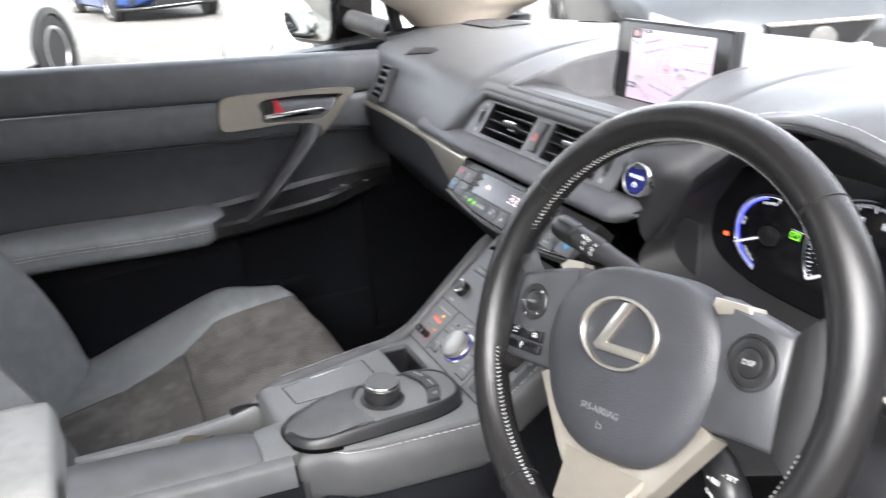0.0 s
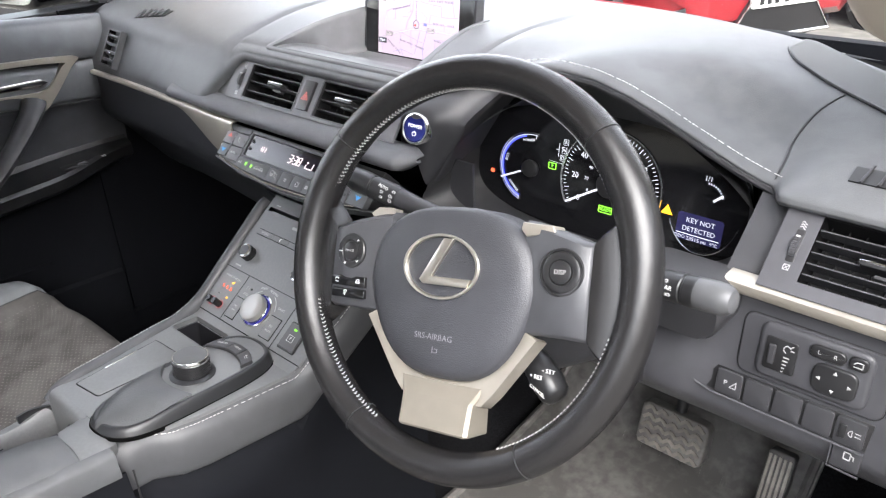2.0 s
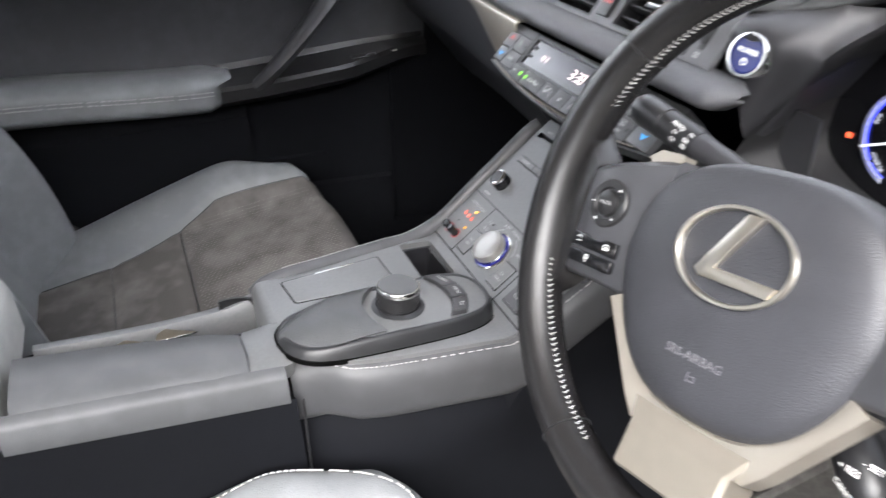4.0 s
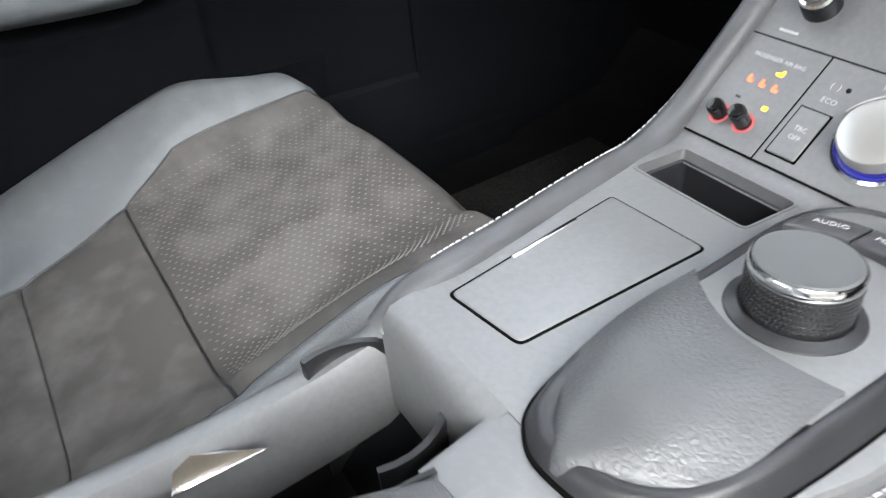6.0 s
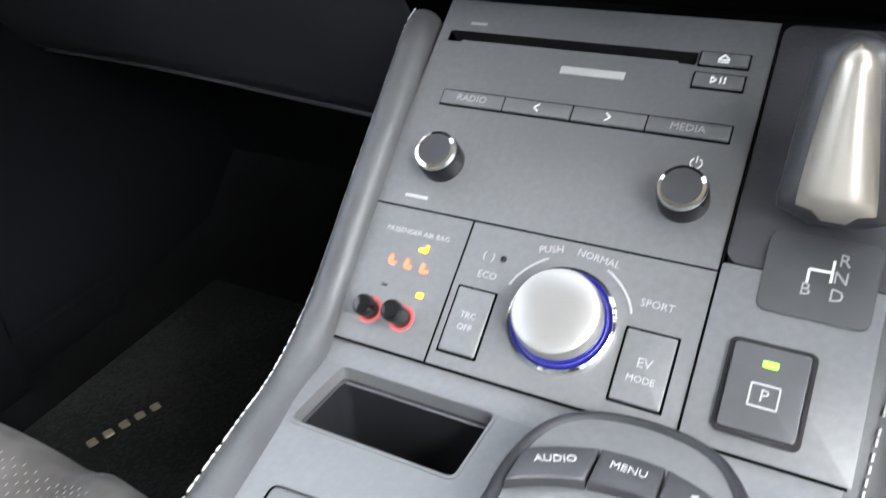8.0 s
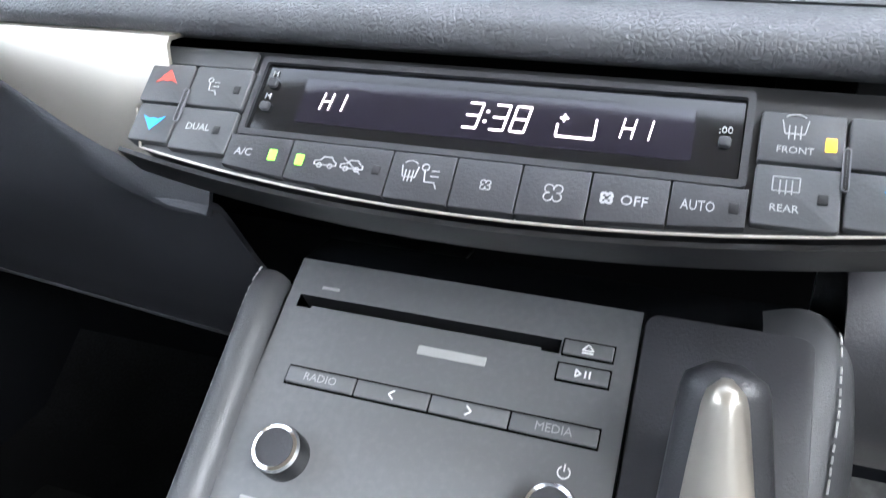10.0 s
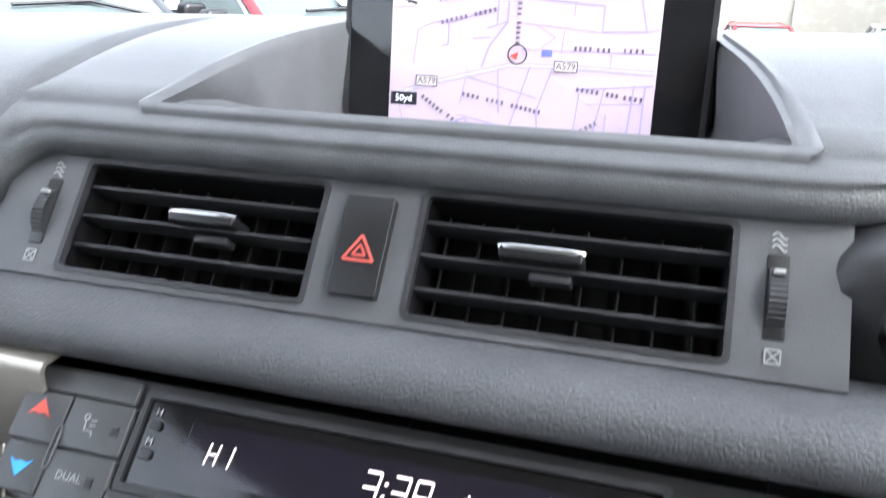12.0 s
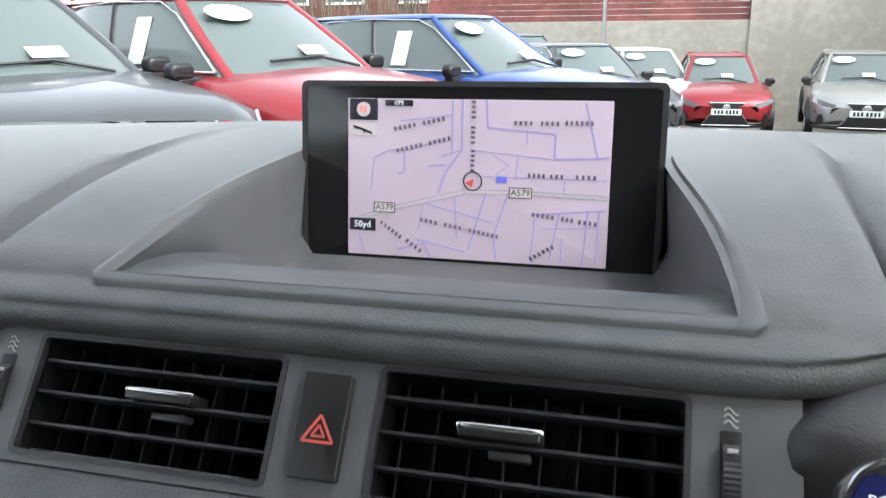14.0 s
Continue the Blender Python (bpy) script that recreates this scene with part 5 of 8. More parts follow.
part("disc_slot", bm, M_BLACK, stereo, "black disc slot", F_STACK)
part("slot_lip", slab(0.110, 0.0022, -0.001, 0.0005, 0.0003, -0.006, -0.018, 0.0763), M_CONSOLE, stereo, m=F_STACK)


def stereo_key(x0, x1, y0, y1, body="", mark=None):
    part("key_gap", slab(x1 - x0 + 0.0007, y1 - y0 + 0.0012, 0.0004, 0.0004, 0.0001, -0.001, (x0 + x1) / 2, (y0 + y1) / 2), M_GAP, stereo, m=F_STACK)
    k = key("stereo_key", F_STACK, x0, x1, y0, y1, M_CONSOLE, stereo, 0.0016, 0.0006)
    if body:
        word(body, 0.0052, F_STACK, (x0 + x1) / 2, (y0 + y1) / 2, 0.0016, k)
    if mark:
        icon(mark, M_WHITE, k, F_STACK @ shift((x0 + x1) / 2, (y0 + y1) / 2, 0.0016), 0.0007)
    return k


stereo_key(0.0462, 0.0675, 0.0755, 0.0825, mark=[[(-0.0024, -0.0006), (0, 0.002), (0.0024, -0.0006), (-0.0024, -0.0006)], [(-0.0024, -0.0018), (0.0024, -0.0018)]])
stereo_key(0.0458, 0.0676, 0.0640, 0.0715, mark=[[(-0.003, -0.0016), (-0.0008, 0), (-0.003, 0.0016), (-0.003, -0.0016)], [(0.001, -0.0016), (0.001, 0.0016)], [(0.0028, -0.0016), (0.0028, 0.0016)]])
stereo_key(-0.0706, -0.0374, 0.0386, 0.0466, "RADIO")
stereo_key(-0.0372, -0.0031, 0.0386, 0.0466, mark=[[(0.0012, 0.002), (-0.0012, 0), (0.0012, -0.002)]])
stereo_key(-0.0029, 0.0315, 0.0386, 0.0466, mark=[[(-0.0012, 0.002), (0.0012, 0), (-0.0012, -0.002)]])
stereo_key(0.0317, 0.0678, 0.0386, 0.0466, "MEDIA")
part("maker_bar", slab(0.0310, 0.0042, 0.0004, 0.0004, 0.0002, 0, 0, 0.0655), M_BADGE, stereo, m=F_STACK)
part("model_bar", slab(0.0090, 0.0016, 0.0003, 0.0003, 0.0001, 0, -0.0660, 0.0870), M_BADGE, stereo, m=F_STACK)
part("maker_bar", slab(0.0120, 0.0018, 0.0003, 0.0003, 0.0001, 0, -0.0640, -0.0125), M_BADGE, stereo, m=F_STACK)
for x, y in ((-0.0570, 0.0075), (0.0560, 0.0095)):
    f = F_STACK @ shift(x, y)
    k = part("stereo_knob", lathe([(0.0108, 0), (0.0106, 0.0095), (0.0100, 0.0105)], 36), M_GLOSS, stereo, "gloss black knob with chrome ring", f)
    part("knob_ring", lathe([(0.0101, 0.0102), (0.0103, 0.0112), (0.0096, 0.0128), (0.0082, 0.0132), (0.0080, 0.0115)], 36), M_CHROME, k, m=f)
    part("knob_cap", lathe([(0.0083, 0.0128), (0.0080, 0.0133), (0.003, 0.0130), (0.0001, 0.0130)], 36), M_PLASTIC, k, m=f)
icon([arc(0, 0, 0.0024, 120, 420, 14), [(0, 0.0004), (0, 0.0034)]], M_WHITE, stereo, F_STACK @ shift(0.0570, 0.0270, 0.0002), 0.0006)
# panel joints
bm = bmesh.new()
for a, b, c, d in ((-0.0860, -0.0185, 0.0765, -0.0185), (-0.0310, -0.0185, -0.0310, -0.0868)):
    bar(bm, a, b, c, d, 0.0008, 0.0003)
part("joint", bm, M_GAP, console, m=F_STACK)
bm = bmesh.new()
bar(bm, -0.086, -0.0874, 0.135, -0.0874, 0.0012, 0.0006)
bar(bm, 0.0768, -0.091, 0.0768, 0.101, 0.0010, 0.0004)
part("joint", bm, M_GAP, console, m=F_STACK)

# drive-mode knob and its keys
mode = thing("drive_mode_knob", "satin silver drive mode knob with blue ring light", "car control", (0.019, 0.04, 0.66))
fm = F_STACK @ shift(0.0215, -0.0540)
part("escutcheon", lathe([(0.0234, 0), (0.0230, 0.0022), (0.0216, 0.0030), (0.0203, 0.0012), (0.0203, 0)], 48), M_CHROME, mode, "chrome base ring", fm)
part("ring_light", lathe([(0.0198, 0), (0.0198, 0.0024), (0.0192, 0.0026), (0.0192, 0)], 48), glow("dim blue ring light", (0.06, 0.06, 0.70), 0.07), mode, "blue ring light", fm)
part("skirt", lathe([(0.0190, 0.0), (0.0186, 0.0060), (0.0186, 0.0064), (0.0186, 0.0090)], 48), M_CHROME, mode, m=fm)
part("cap", lathe([(0.0188, 0.0062), (0.0187, 0.0120), (0.0178, 0.0138), (0.0152, 0.0149), (0.0080, 0.0154), (0.0001, 0.0156)], 48), M_WHITEKNOB, mode, "satin silver cap", fm)
for a0, a1 in ((118, 160), (20, 64)):
    part("scale_line", tube([(x, y, 0.0002) for x, y in arc(0, 0, 0.0285, a0, a1, 12)], 0.00055, 6), M_PRINT, mode, m=fm)
for body, x, y, t in (("PUSH", 0.0080, -0.0245, 0.22), ("NORMAL", 0.0290, -0.0242, -0.12), ("ECO", -0.0165, -0.0425, 0.0), ("SPORT", 0.0575, -0.0385, 0.0)):
    word(body, 0.0046, F_STACK, x, y, 0.0003, console, turn=t)
word("(  )", 0.0050, F_STACK, -0.0185, -0.0335, 0.0003, console)
part("sensor", lathe([(0.0014, 0), (0.0014, 0.0004), (0.0008, 0.0001), (0.0001, 0.0001)], 16), M_GLOSS, console, m=F_STACK @ shift(-0.0115, -0.0335))
for x0, x1 in ((-0.0270, -0.0095), (0.0485, 0.0690)):
    part("key_gap", slab(x1 - x0 + 0.0014, 0.0314, 0.0004, 0.0006, 0.0001, -0.001, (x0 + x1) / 2, -0.0650), M_GAP, console, m=F_STACK)
tk = key("traction_key", F_STACK, -0.0270, -0.0095, -0.0800, -0.0500, M_CONSOLE, console, 0.0014, 0.0008, "graphite TRC OFF key")
word("TRC", 0.0040, F_STACK, -0.0182, -0.0625, 0.0014, tk)
word("OFF", 0.0040, F_STACK, -0.0182, -0.0680, 0.0014, tk)
ek = key("ev_key", F_STACK, 0.0485, 0.0690, -0.0800, -0.0500, M_CONSOLE, console, 0.0014, 0.0008, "graphite EV MODE key")
word("EV", 0.0056, F_STACK, 0.0588, -0.0632, 0.0014, ek)
word("MODE", 0.0040, F_STACK, 0.0588, -0.0698, 0.0014, ek)
# seat heating knobs and warning lamps
word("PASSENGER AIR BAG", 0.0036, F_STACK, -0.0560, -0.0305, 0.0003, console)
for x, y in ((-0.0655, -0.0710), (-0.0490, -0.0710)):
    f = F_STACK @ shift(x, y)
    heat = thing("seat_heater_knob", "small black push-turn seat heater knob with red ring", "car control", tuple(f @ Vector((0, 0, 0))), group="seat heater knobs")
    part("lit_ring", lathe([(0.0064, 0), (0.0063, 0.0005), (0.0060, 0.0005), (0.0059, 0)], 28), glow("dim red ring", (0.75, 0.16, 0.16), 0.25), heat, m=f)
    part("stem", lathe([(0.0048, 0), (0.0046, 0.006 if x < -0.06 else 0.010)], 24), M_GLOSS, heat, m=f)
    part("cap", lathe([(0.0050, 0.005 if x < -0.06 else 0.009), (0.0050, 0.008 if x < -0.06 else 0.012), (0.0040, 0.0096 if x < -0.06 else 0.0136), (0.0001, 0.0100 if x < -0.06 else 0.0140)], 24), M_GLOSS, heat, m=f)
seat_icon = [(-0.0012, 0.0026), (0.0002, 0.0026), (0.0006, -0.0002), (0.0026, -0.0006), (0.0024, -0.0022), (-0.0012, -0.0022), (-0.0018, -0.0004)]
for i, (x, y, g) in enumerate(((-0.0640, -0.0455, G_RED), (-0.0555, -0.0460, G_RED), (-0.0470, -0.0465, G_RED), (-0.0500, -0.0375, G_ORANGE))):
    part("warning_lamp", plate([(a, b) for a, b in seat_icon][::-1], 0.0003, 0.0001), g, console, "lit warning lamp", F_STACK @ shift(x, y, 0.0001, 0.0 if i < 3 else 1.5))
part("lamp", slab(0.0030, 0.0014, 0.0004, 0.0003, 0.0001, 0, -0.0630, -0.0580), M_BLACK, console, m=F_STACK)
part("lamp", slab(0.0034, 0.0026, 0.0004, 0.0003, 0.0001, 0, -0.0440, -0.0590), G_ORANGE, console, "lit amber lamp", F_STACK)

# ---- shift lever bay, driver's side of the stack ----
bay = part("lever_bay", slab(0.0660, 0.1150, -0.0006, 0.006, 0.0006, -0.02, 0.1105, 0.0440), M_KNEE, console, "black plastic lever bay", F_STACK)
part("bay_plate", slab(0.0592, 0.0730, 0.0002, 0.001, 0.0004, -0.018, 0.1067, -0.0508), M_CONSOLE, console, m=F_STACK)
part("pattern_panel", slab(0.0400, 0.0340, 0.0012, 0.004, 0.0006, -0.01, 0.1125, -0.0135), M_KEYS, console, "dark shift pattern panel", F_STACK)
for body, x, y in (("R", 0.1200, -0.0050), ("N", 0.1198, -0.0122), ("D", 0.1194, -0.0195), ("B", 0.1085, -0.0190)):
    word(body, 0.0072, F_STACK, x, y, 0.0013, console)
icon([[(0, 0), (0.008, 0)], [(0, 0), (0, -0.0055)], [(0.008, 0.005), (0.008, -0.004)]], M_WHITE, console, F_STACK @ shift(0.1085, -0.0105, 0.0013), 0.0010)
park = key("park_key", F_STACK, 0.0890, 0.1165, -0.0785, -0.0450, M_KEYS, console, 0.0040, 0.0015, "graphite parking key with lit green lamp")
part("key_frame", ring_frame(outline(0.0312, 0.0372, 0.003), outline(0.0277, 0.0337, 0.002), 0.0016, -0.003), M_BLACK, park, m=F_STACK @ shift(0.10275, -0.06175))
word("P", 0.0066, F_STACK, 0.1030, -0.0640, 0.0040, park)
icon([[(-0.0050, -0.0042), (0.0050, -0.0042), (0.0050, 0.0042), (-0.0050, 0.0042), (-0.0050, -0.0042)]], M_PRINT, park, F_STACK @ shift(0.1030, -0.0640, 0.0040), 0.0007)
part("lamp", slab(0.0056, 0.0026, 0.0044, 0.0005, 0.0002, 0, 0.1030, -0.0520), G_GREEN, park, "lit green lamp", F_STACK)
lever = thing("shift_lever", "satin silver shift lever with grey surround", "gear lever", (0.11, 0.09, 0.70))
def lozenge(wide, narrow, k, lift, depth):
    """A tapering rounded bar leaning forward over the bay."""
    loops_ = []
    for i in range(15):
        t = i / 14
        swell = min(1.0, math.sqrt(max(0.0, 1 - ((t - 0.86) / 0.14) ** 2)) if t > 0.86 else 1.0, math.sqrt(max(0.0, 1 - ((0.10 - t) / 0.10) ** 2)) if t < 0.10 else 1.0)
        w = (wide + (narrow - wide) * t) * (0.35 + 0.65 * swell)
        cy, h = 0.004 + 0.060 * t * (0.55 + 0.45 * k), 0.010 + 0.036 * t + lift
        loops_.append([(0.1125 - 0.0040 * t + w * math.cos(a), cy - 0.45 * depth * math.sin(a) * (0.4 + 0.6 * swell), h + depth * math.sin(a) * (0.4 + 0.6 * swell)) for a in [2 * math.pi * j / 24 for j in range(24)]])
    return loops_


bm = bmesh.new()
rings(bm, lozenge(0.0215, 0.0140, 1.0, 0.0, 0.011))
part("grip", bm, M_PLASTIC, lever, "grey grip", F_STACK, angle=70)
bm = bmesh.new()
rings(bm, lozenge(0.0162, 0.0066, 0.72, 0.0045, 0.010))
part("silver_face", bm, M_SILVER, lever, "satin silver face", F_STACK, angle=70)
part("stem", tube([F_STACK @ Vector(p) for p in ((0.1105, 0.045, -0.01), (0.1105, 0.045, 0.03))], 0.009, 12), M_BLACK, lever)

# ---- cup holder, sliding cover and armrest behind ----
REAR = Matrix.Translation((0.016, 0.0, 0.015))
part("cup_wall", sheet([[(x, y, z) for z in (0.612, 0.59, 0.53)] for x, y in [(-0.030 + 0.038 * math.cos(a), -0.232 + 0.036 * math.sin(a)) for a in np.linspace(-0.3, math.pi + 0.3, 20)]], 0.003), M_BLACK, console, m=REAR, angle=60)
rear = [[(-0.054, -0.198, 0.618), (-0.060, -0.220, 0.608), (-0.062, -0.25, 0.602), (-0.058, -0.32, 0.604), (-0.058, -0.42, 0.610)]]
rail = smooth_path(rear[0], 8)
part("side_rail", sheet([[(p.x - 0.022, p.y, p.z - 0.05), (p.x - 0.018, p.y, p.z - 0.008), (p.x - 0.008, p.y, p.z), (p.x, p.y, p.z - 0.001), (p.x + 0.004, p.y, p.z - 0.010), (p.x + 0.004, p.y, p.z - 0.05)] for p in rail], 0.002), M_CONSOLE, console, "graphite side rail", m=REAR, angle=50)
bm = bmesh.new()
loops = []
for y, w0, w1, z in ((-0.195, 0.036, 0.100, 0.6470), (-0.205, 0.038, 0.102, 0.6472), (-0.215, 0.040, 0.106, 0.6476), (-0.236, 0.044, 0.110, 0.6486)):
    loops.append([(w0, y, z - 0.03), (w0, y, z - 0.002), (w0 + 0.004, y, z), (w1 - 0.010, y, z), (w1, y, z - 0.006), (w1, y, z - 0.02)])
rings(bm, loops)
part("bridge", bm, M_CONSOLE, console, "graphite bridge behind the controller", angle=40)
bm = bmesh.new()
loops = []
for y, w0, w1, z in ((-0.2305, 0.040, 0.090, 0.628), (-0.2345, 0.034, 0.095, 0.637), (-0.26, 0.030, 0.097, 0.643), (-0.34, 0.022, 0.097, 0.650), (-0.42, 0.018, 0.097, 0.657)):
    loops.append([(w0, y, z - 0.03), (w0, y, z - 0.004), (w0 + 0.005, y, z + 0.001), ((w0 + w1) / 2, y, z + 0.003), (w1 - 0.012, y, z), (w1 + 0.002, y, z - 0.010), (w1 + 0.004, y, z - 0.034)])
rings(bm, loops)
part("sliding_cover", bm, M_PAD, console, "padded dark cover beside the cup holder", m=REAR, angle=50)
part("cup_floor", slab(0.10, 0.26, 0, 0.01, 0.001, -0.01), M_BLACK, console, m=REAR @ Matrix.Translation((-0.03, -0.31, 0.535)))
for y in (-0.335, -0.29):
    part("cup_clip", plate([(-0.02, -0.008), (0.022, 0.0), (-0.016, 0.008)], 0.003, 0.001), M_CHROME, console, "chrome-edged cup holder flap", REAR @ pose(-0.052, y, 0.593, 35, 0, 75))
rest = thing("armrest", "leather armrest box at the back of the console, coloured pale as if lit", "armrest", (-0.02, -0.55, 0.6))
bm = bmesh.new()
loops = []
for y, k, z in ((-0.430, 0.90, 0.660), (-0.436, 0.98, 0.668), (-0.46, 1.0, 0.672), (-0.6, 1.0, 0.680), (-0.75, 1.0, 0.680)):
    loops.append([(-0.020 + 0.098 * k * a, y, z + b) for a, b in ((-1, -0.055), (-1, -0.012), (-0.95, -0.003), (-0.8, 0.0), (0.8, 0.0), (0.95, -0.003), (1, -0.012), (1, -0.055))])
rings(bm, loops)
# paler than the seat leather: daylight falling on the lid is painted in
part("lid", bm, material("armrest leather with daylight in its colour", (0.28, 0.28, 0.27), 0.5, bump=0.5, bump_scale=380, pattern="leather"), rest, "leather lid coloured pale as if lit", m=REAR, angle=50)
bm = bmesh.new()
rings(bm, [[(-0.118, y, 0.585), (-0.118, y, 0.618), (0.080, y, 0.618), (0.094, y, 0.58)] for y in (-0.437, -0.75)])
part("box", bm, M_PLASTIC, rest, m=REAR)
part("side_joint", tube([(0.1105, -0.195, 0.605), (0.1165, -0.197, 0.555), (0.1275, -0.199, 0.46), (0.142, -0.200, 0.34)], 0.0011, 6), M_BLACK, console, m=REAR)
band = []
for y in np.linspace(-0.205, -0.43, 12):
    zt = 0.636 + 0.10 * (-0.205 - y)
    zl = 0.598 + 0.115 * (-0.205 - y)
    band.append([(0.092, y, zt - 0.004), (0.0995, y, zt - 0.006), (0.1035, y, zt - 0.012), (0.1050, y, zl + 0.006), (0.1040, y, zl), (0.096, y, zl - 0.002)])
part("side_trim", sheet(band, 0.002), M_PAD, console, "soft grey trim below the padded cover", m=REAR, angle=50)
part("slot_side", sheet([[(0.034 - 0.06 * (-0.235 - y), y, z) for z in (0.635, 0.60, 0.535)] for y in (-0.232, -0.30, -0.42)], 0.002), M_BLACK, console, m=REAR)
part("tunnel_side", sheet([[(0.1035, y, 0.602 + 0.115 * (-0.205 - y)), (0.1080, y, 0.575), (0.1160, y, 0.52)] for y in np.linspace(-0.200, -0.45, 6)], 0.003), M_LOWER_SHADE, console, m=REAR, angle=60)
part("tunnel_side", sheet([[(-0.080, y, 0.590), (-0.090, y, 0.56), (-0.105, y, 0.50)] for y in np.linspace(-0.195, -0.45, 6)], 0.003), M_LOWER_SHADE, console, m=REAR, angle=60)
apron = [[(x, y, z) for y, z in ((-0.1970, 0.6480), (-0.2025, 0.6470), (-0.2065, 0.6425), (-0.2085, 0.6350), (-0.2090, 0.5900))] for x in np.linspace(-0.036, 0.042, 8)]
part("rear_edge", sheet(apron, 0.0015), M_CONSOLE, console, "rounded graphite rear edge of the console top", angle=60)


# ---- driver's side: hood, instruments, power switch, right vent, switch panel ----
CN = 48
M_TUNNEL = material("matt dark tunnel plastic", (0.012, 0.012, 0.013), 0.55, bump=0.4, bump_scale=900)
front_loop, back_loop, mid_loop = [], [], []
for i in range(CN):
    a = 2 * math.pi * i / CN
    c, s = math.cos(a), math.sin(a)
    x = 0.375 + 0.190 * math.copysign(abs(c) ** 0.75, c)
    if s >= 0:
        yh, zh = hood_edge(x)
        k = abs(s) ** 0.45
        p = [x, 0.225 + (yh + 0.013 - 0.225) * k, 0.820 + (zh - 0.011 - 0.820) * k]
    else:
        p = [x, 0.225 - 0.012 * abs(s), 0.820 - 0.055 * abs(s) ** 0.6]
    if c < 0:
        p[0] += abs(c) * ((p[2] - 0.850) * 0.60 + 0.016)
        p[1] -= 0.022 * abs(c) * ease(0.93, 0.90, p[2])
    front_loop.append(tuple(p))
    xb = 0.362 + 0.172 * math.copysign(abs(c) ** 0.7, c)
    back_loop.append((xb, 0.292 + 0.012 * s, 0.836 + (0.076 if s > 0 else 0.062) * math.copysign(abs(s) ** 0.6, s)))
    mid_loop.append(tuple((f * 0.4 + b * 0.6) for f, b in zip(front_loop[-1], back_loop[-1])))
bm = bmesh.new()
rings(bm, [front_loop, mid_loop, back_loop], False, False)
part("instrument_tunnel", bm, M_TUNNEL, dashboard, "black tunnel round the instruments", angle=60)
lip = [Vector((x, *hood_edge(x))) + Vector((0, -0.0005, 0.0005)) for x in np.linspace(0.20, 0.570, 40)]
part("hood_stitching", stitches([p + Vector((0, 0.009, 0.0085)) for p in lip], 0.0030, 0.0012, 0.0005), M_STITCH, dashboard, "pale stitching along the hood's lip")
bm = bmesh.new()
tube([p + Vector((0, 0.003, -0.005)) for p in lip], 0.004, 8, bm)
part("hood_lip", bm, M_LEATHER, dashboard)

cluster = thing("instrument_cluster", "black instrument cluster with lit white and blue gauges", "instrument cluster", (0.362, 0.29, 0.80))
F_CLU = facing(0.0, 0.2915, 0.838, (0.15, 1.0))
CX = 0.362
part("face", plate([(CX + 0.175 * math.copysign(abs(math.cos(a)) ** 0.7, math.cos(a)), 0.002 + 0.075 * math.copysign(abs(math.sin(a)) ** 0.6, math.sin(a))) for a in [2 * math.pi * i / 48 for i in range(48)]], 0.0, 0.001, -0.01), M_GLOSS, cluster, "gloss black face", F_CLU)
G_DIM = glow("dim white display print", (0.80, 0.82, 1.0), 0.40)
G_INK = glow("white instrument print", (0.88, 0.90, 1.0), 0.45)
g1 = F_CLU @ shift(0.2705, -0.0040, 0.0010) @ Matrix.Diagonal((0.97, 0.86, 1.0, 1.0))
part("gauge_ring", tube([(0.0480 * math.cos(radians(a)), 0.0500 * math.sin(radians(a)), 0) for a in range(80, 256, 5)], 0.0010, 6), M_CHROME, cluster, "thin silver half ring", g1)
icon([arc(0, 0, 0.0450, 82, 252, 26, 0.0470)], G_INK, cluster, g1, 0.0010, "gauge_line")
icon([arc(0, 0, 0.0432, 105, 225, 22, 0.0452)], G_BLUE, cluster, g1 @ shift(0, 0, 0.0002), 0.0026, "blue_gauge_band", "lit blue band")
icon([arc(0, 0, 0.0432, 228, 252, 8, 0.0452)], glow("deep blue band", (0.12, 0.15, 1.0), 0.8), cluster, g1 @ shift(0, 0, 0.0002), 0.0026, "blue_gauge_band")
icon([[(-0.042, -0.022), (-0.012, -0.006)]], G_INK, cluster, g1 @ shift(0, 0, 0.003), 0.0024, "needle")
part("needle_hub", lathe([(0.012, 0), (0.012, 0.003), (0.010, 0.004), (0.0001, 0.004)], 28), M_BLACK, cluster, m=g1)
for body, a in (("POWER", 100), ("ECO", 168), ("CHARGE", 232)):
    text_mesh(body, 0.0052, G_INK, cluster, g1 @ shift(0.0375 * math.cos(radians(a)), 0.039 * math.sin(radians(a)), 0.0004, radians(a - 90 if a < 180 else a + 90) if body != "ECO" else radians(78)))
for x, y, a in ((0.004, 0.046, 82), (-0.014, -0.045, 252)):
    icon([[(0, -0.004), (0, 0.002)]], G_INK, cluster, g1 @ shift(x, y, 0.0003), 0.0010, "gauge_line")
for i, body in enumerate("RND"):
    icon([[(-0.0030, -0.0034), (0.0030, -0.0034), (0.0030, 0.0034), (-0.0030, 0.0034), (-0.0030, -0.0034)]], G_INK, cluster, F_CLU @ shift(0.3160 - 0.0013 * i, 0.0366 - 0.0096 * i, 0.0010), 0.0004)
    text_mesh(body, 0.0058, G_INK, cluster, F_CLU @ shift(0.3160 - 0.0013 * i, 0.0366 - 0.0096 * i, 0.0010))
icon([[(-0.010, 0), (0.010, -0.001)]], G_INK, cluster, F_CLU @ shift(0.305, 0.0118, 0.0010), 0.0004)
icon([[(0, 0.008), (0, -0.008)], [(-0.004, 0), (0, 0)]], G_INK, cluster, F_CLU @ shift(0.3075, 0.0265, 0.0010), 0.0006)
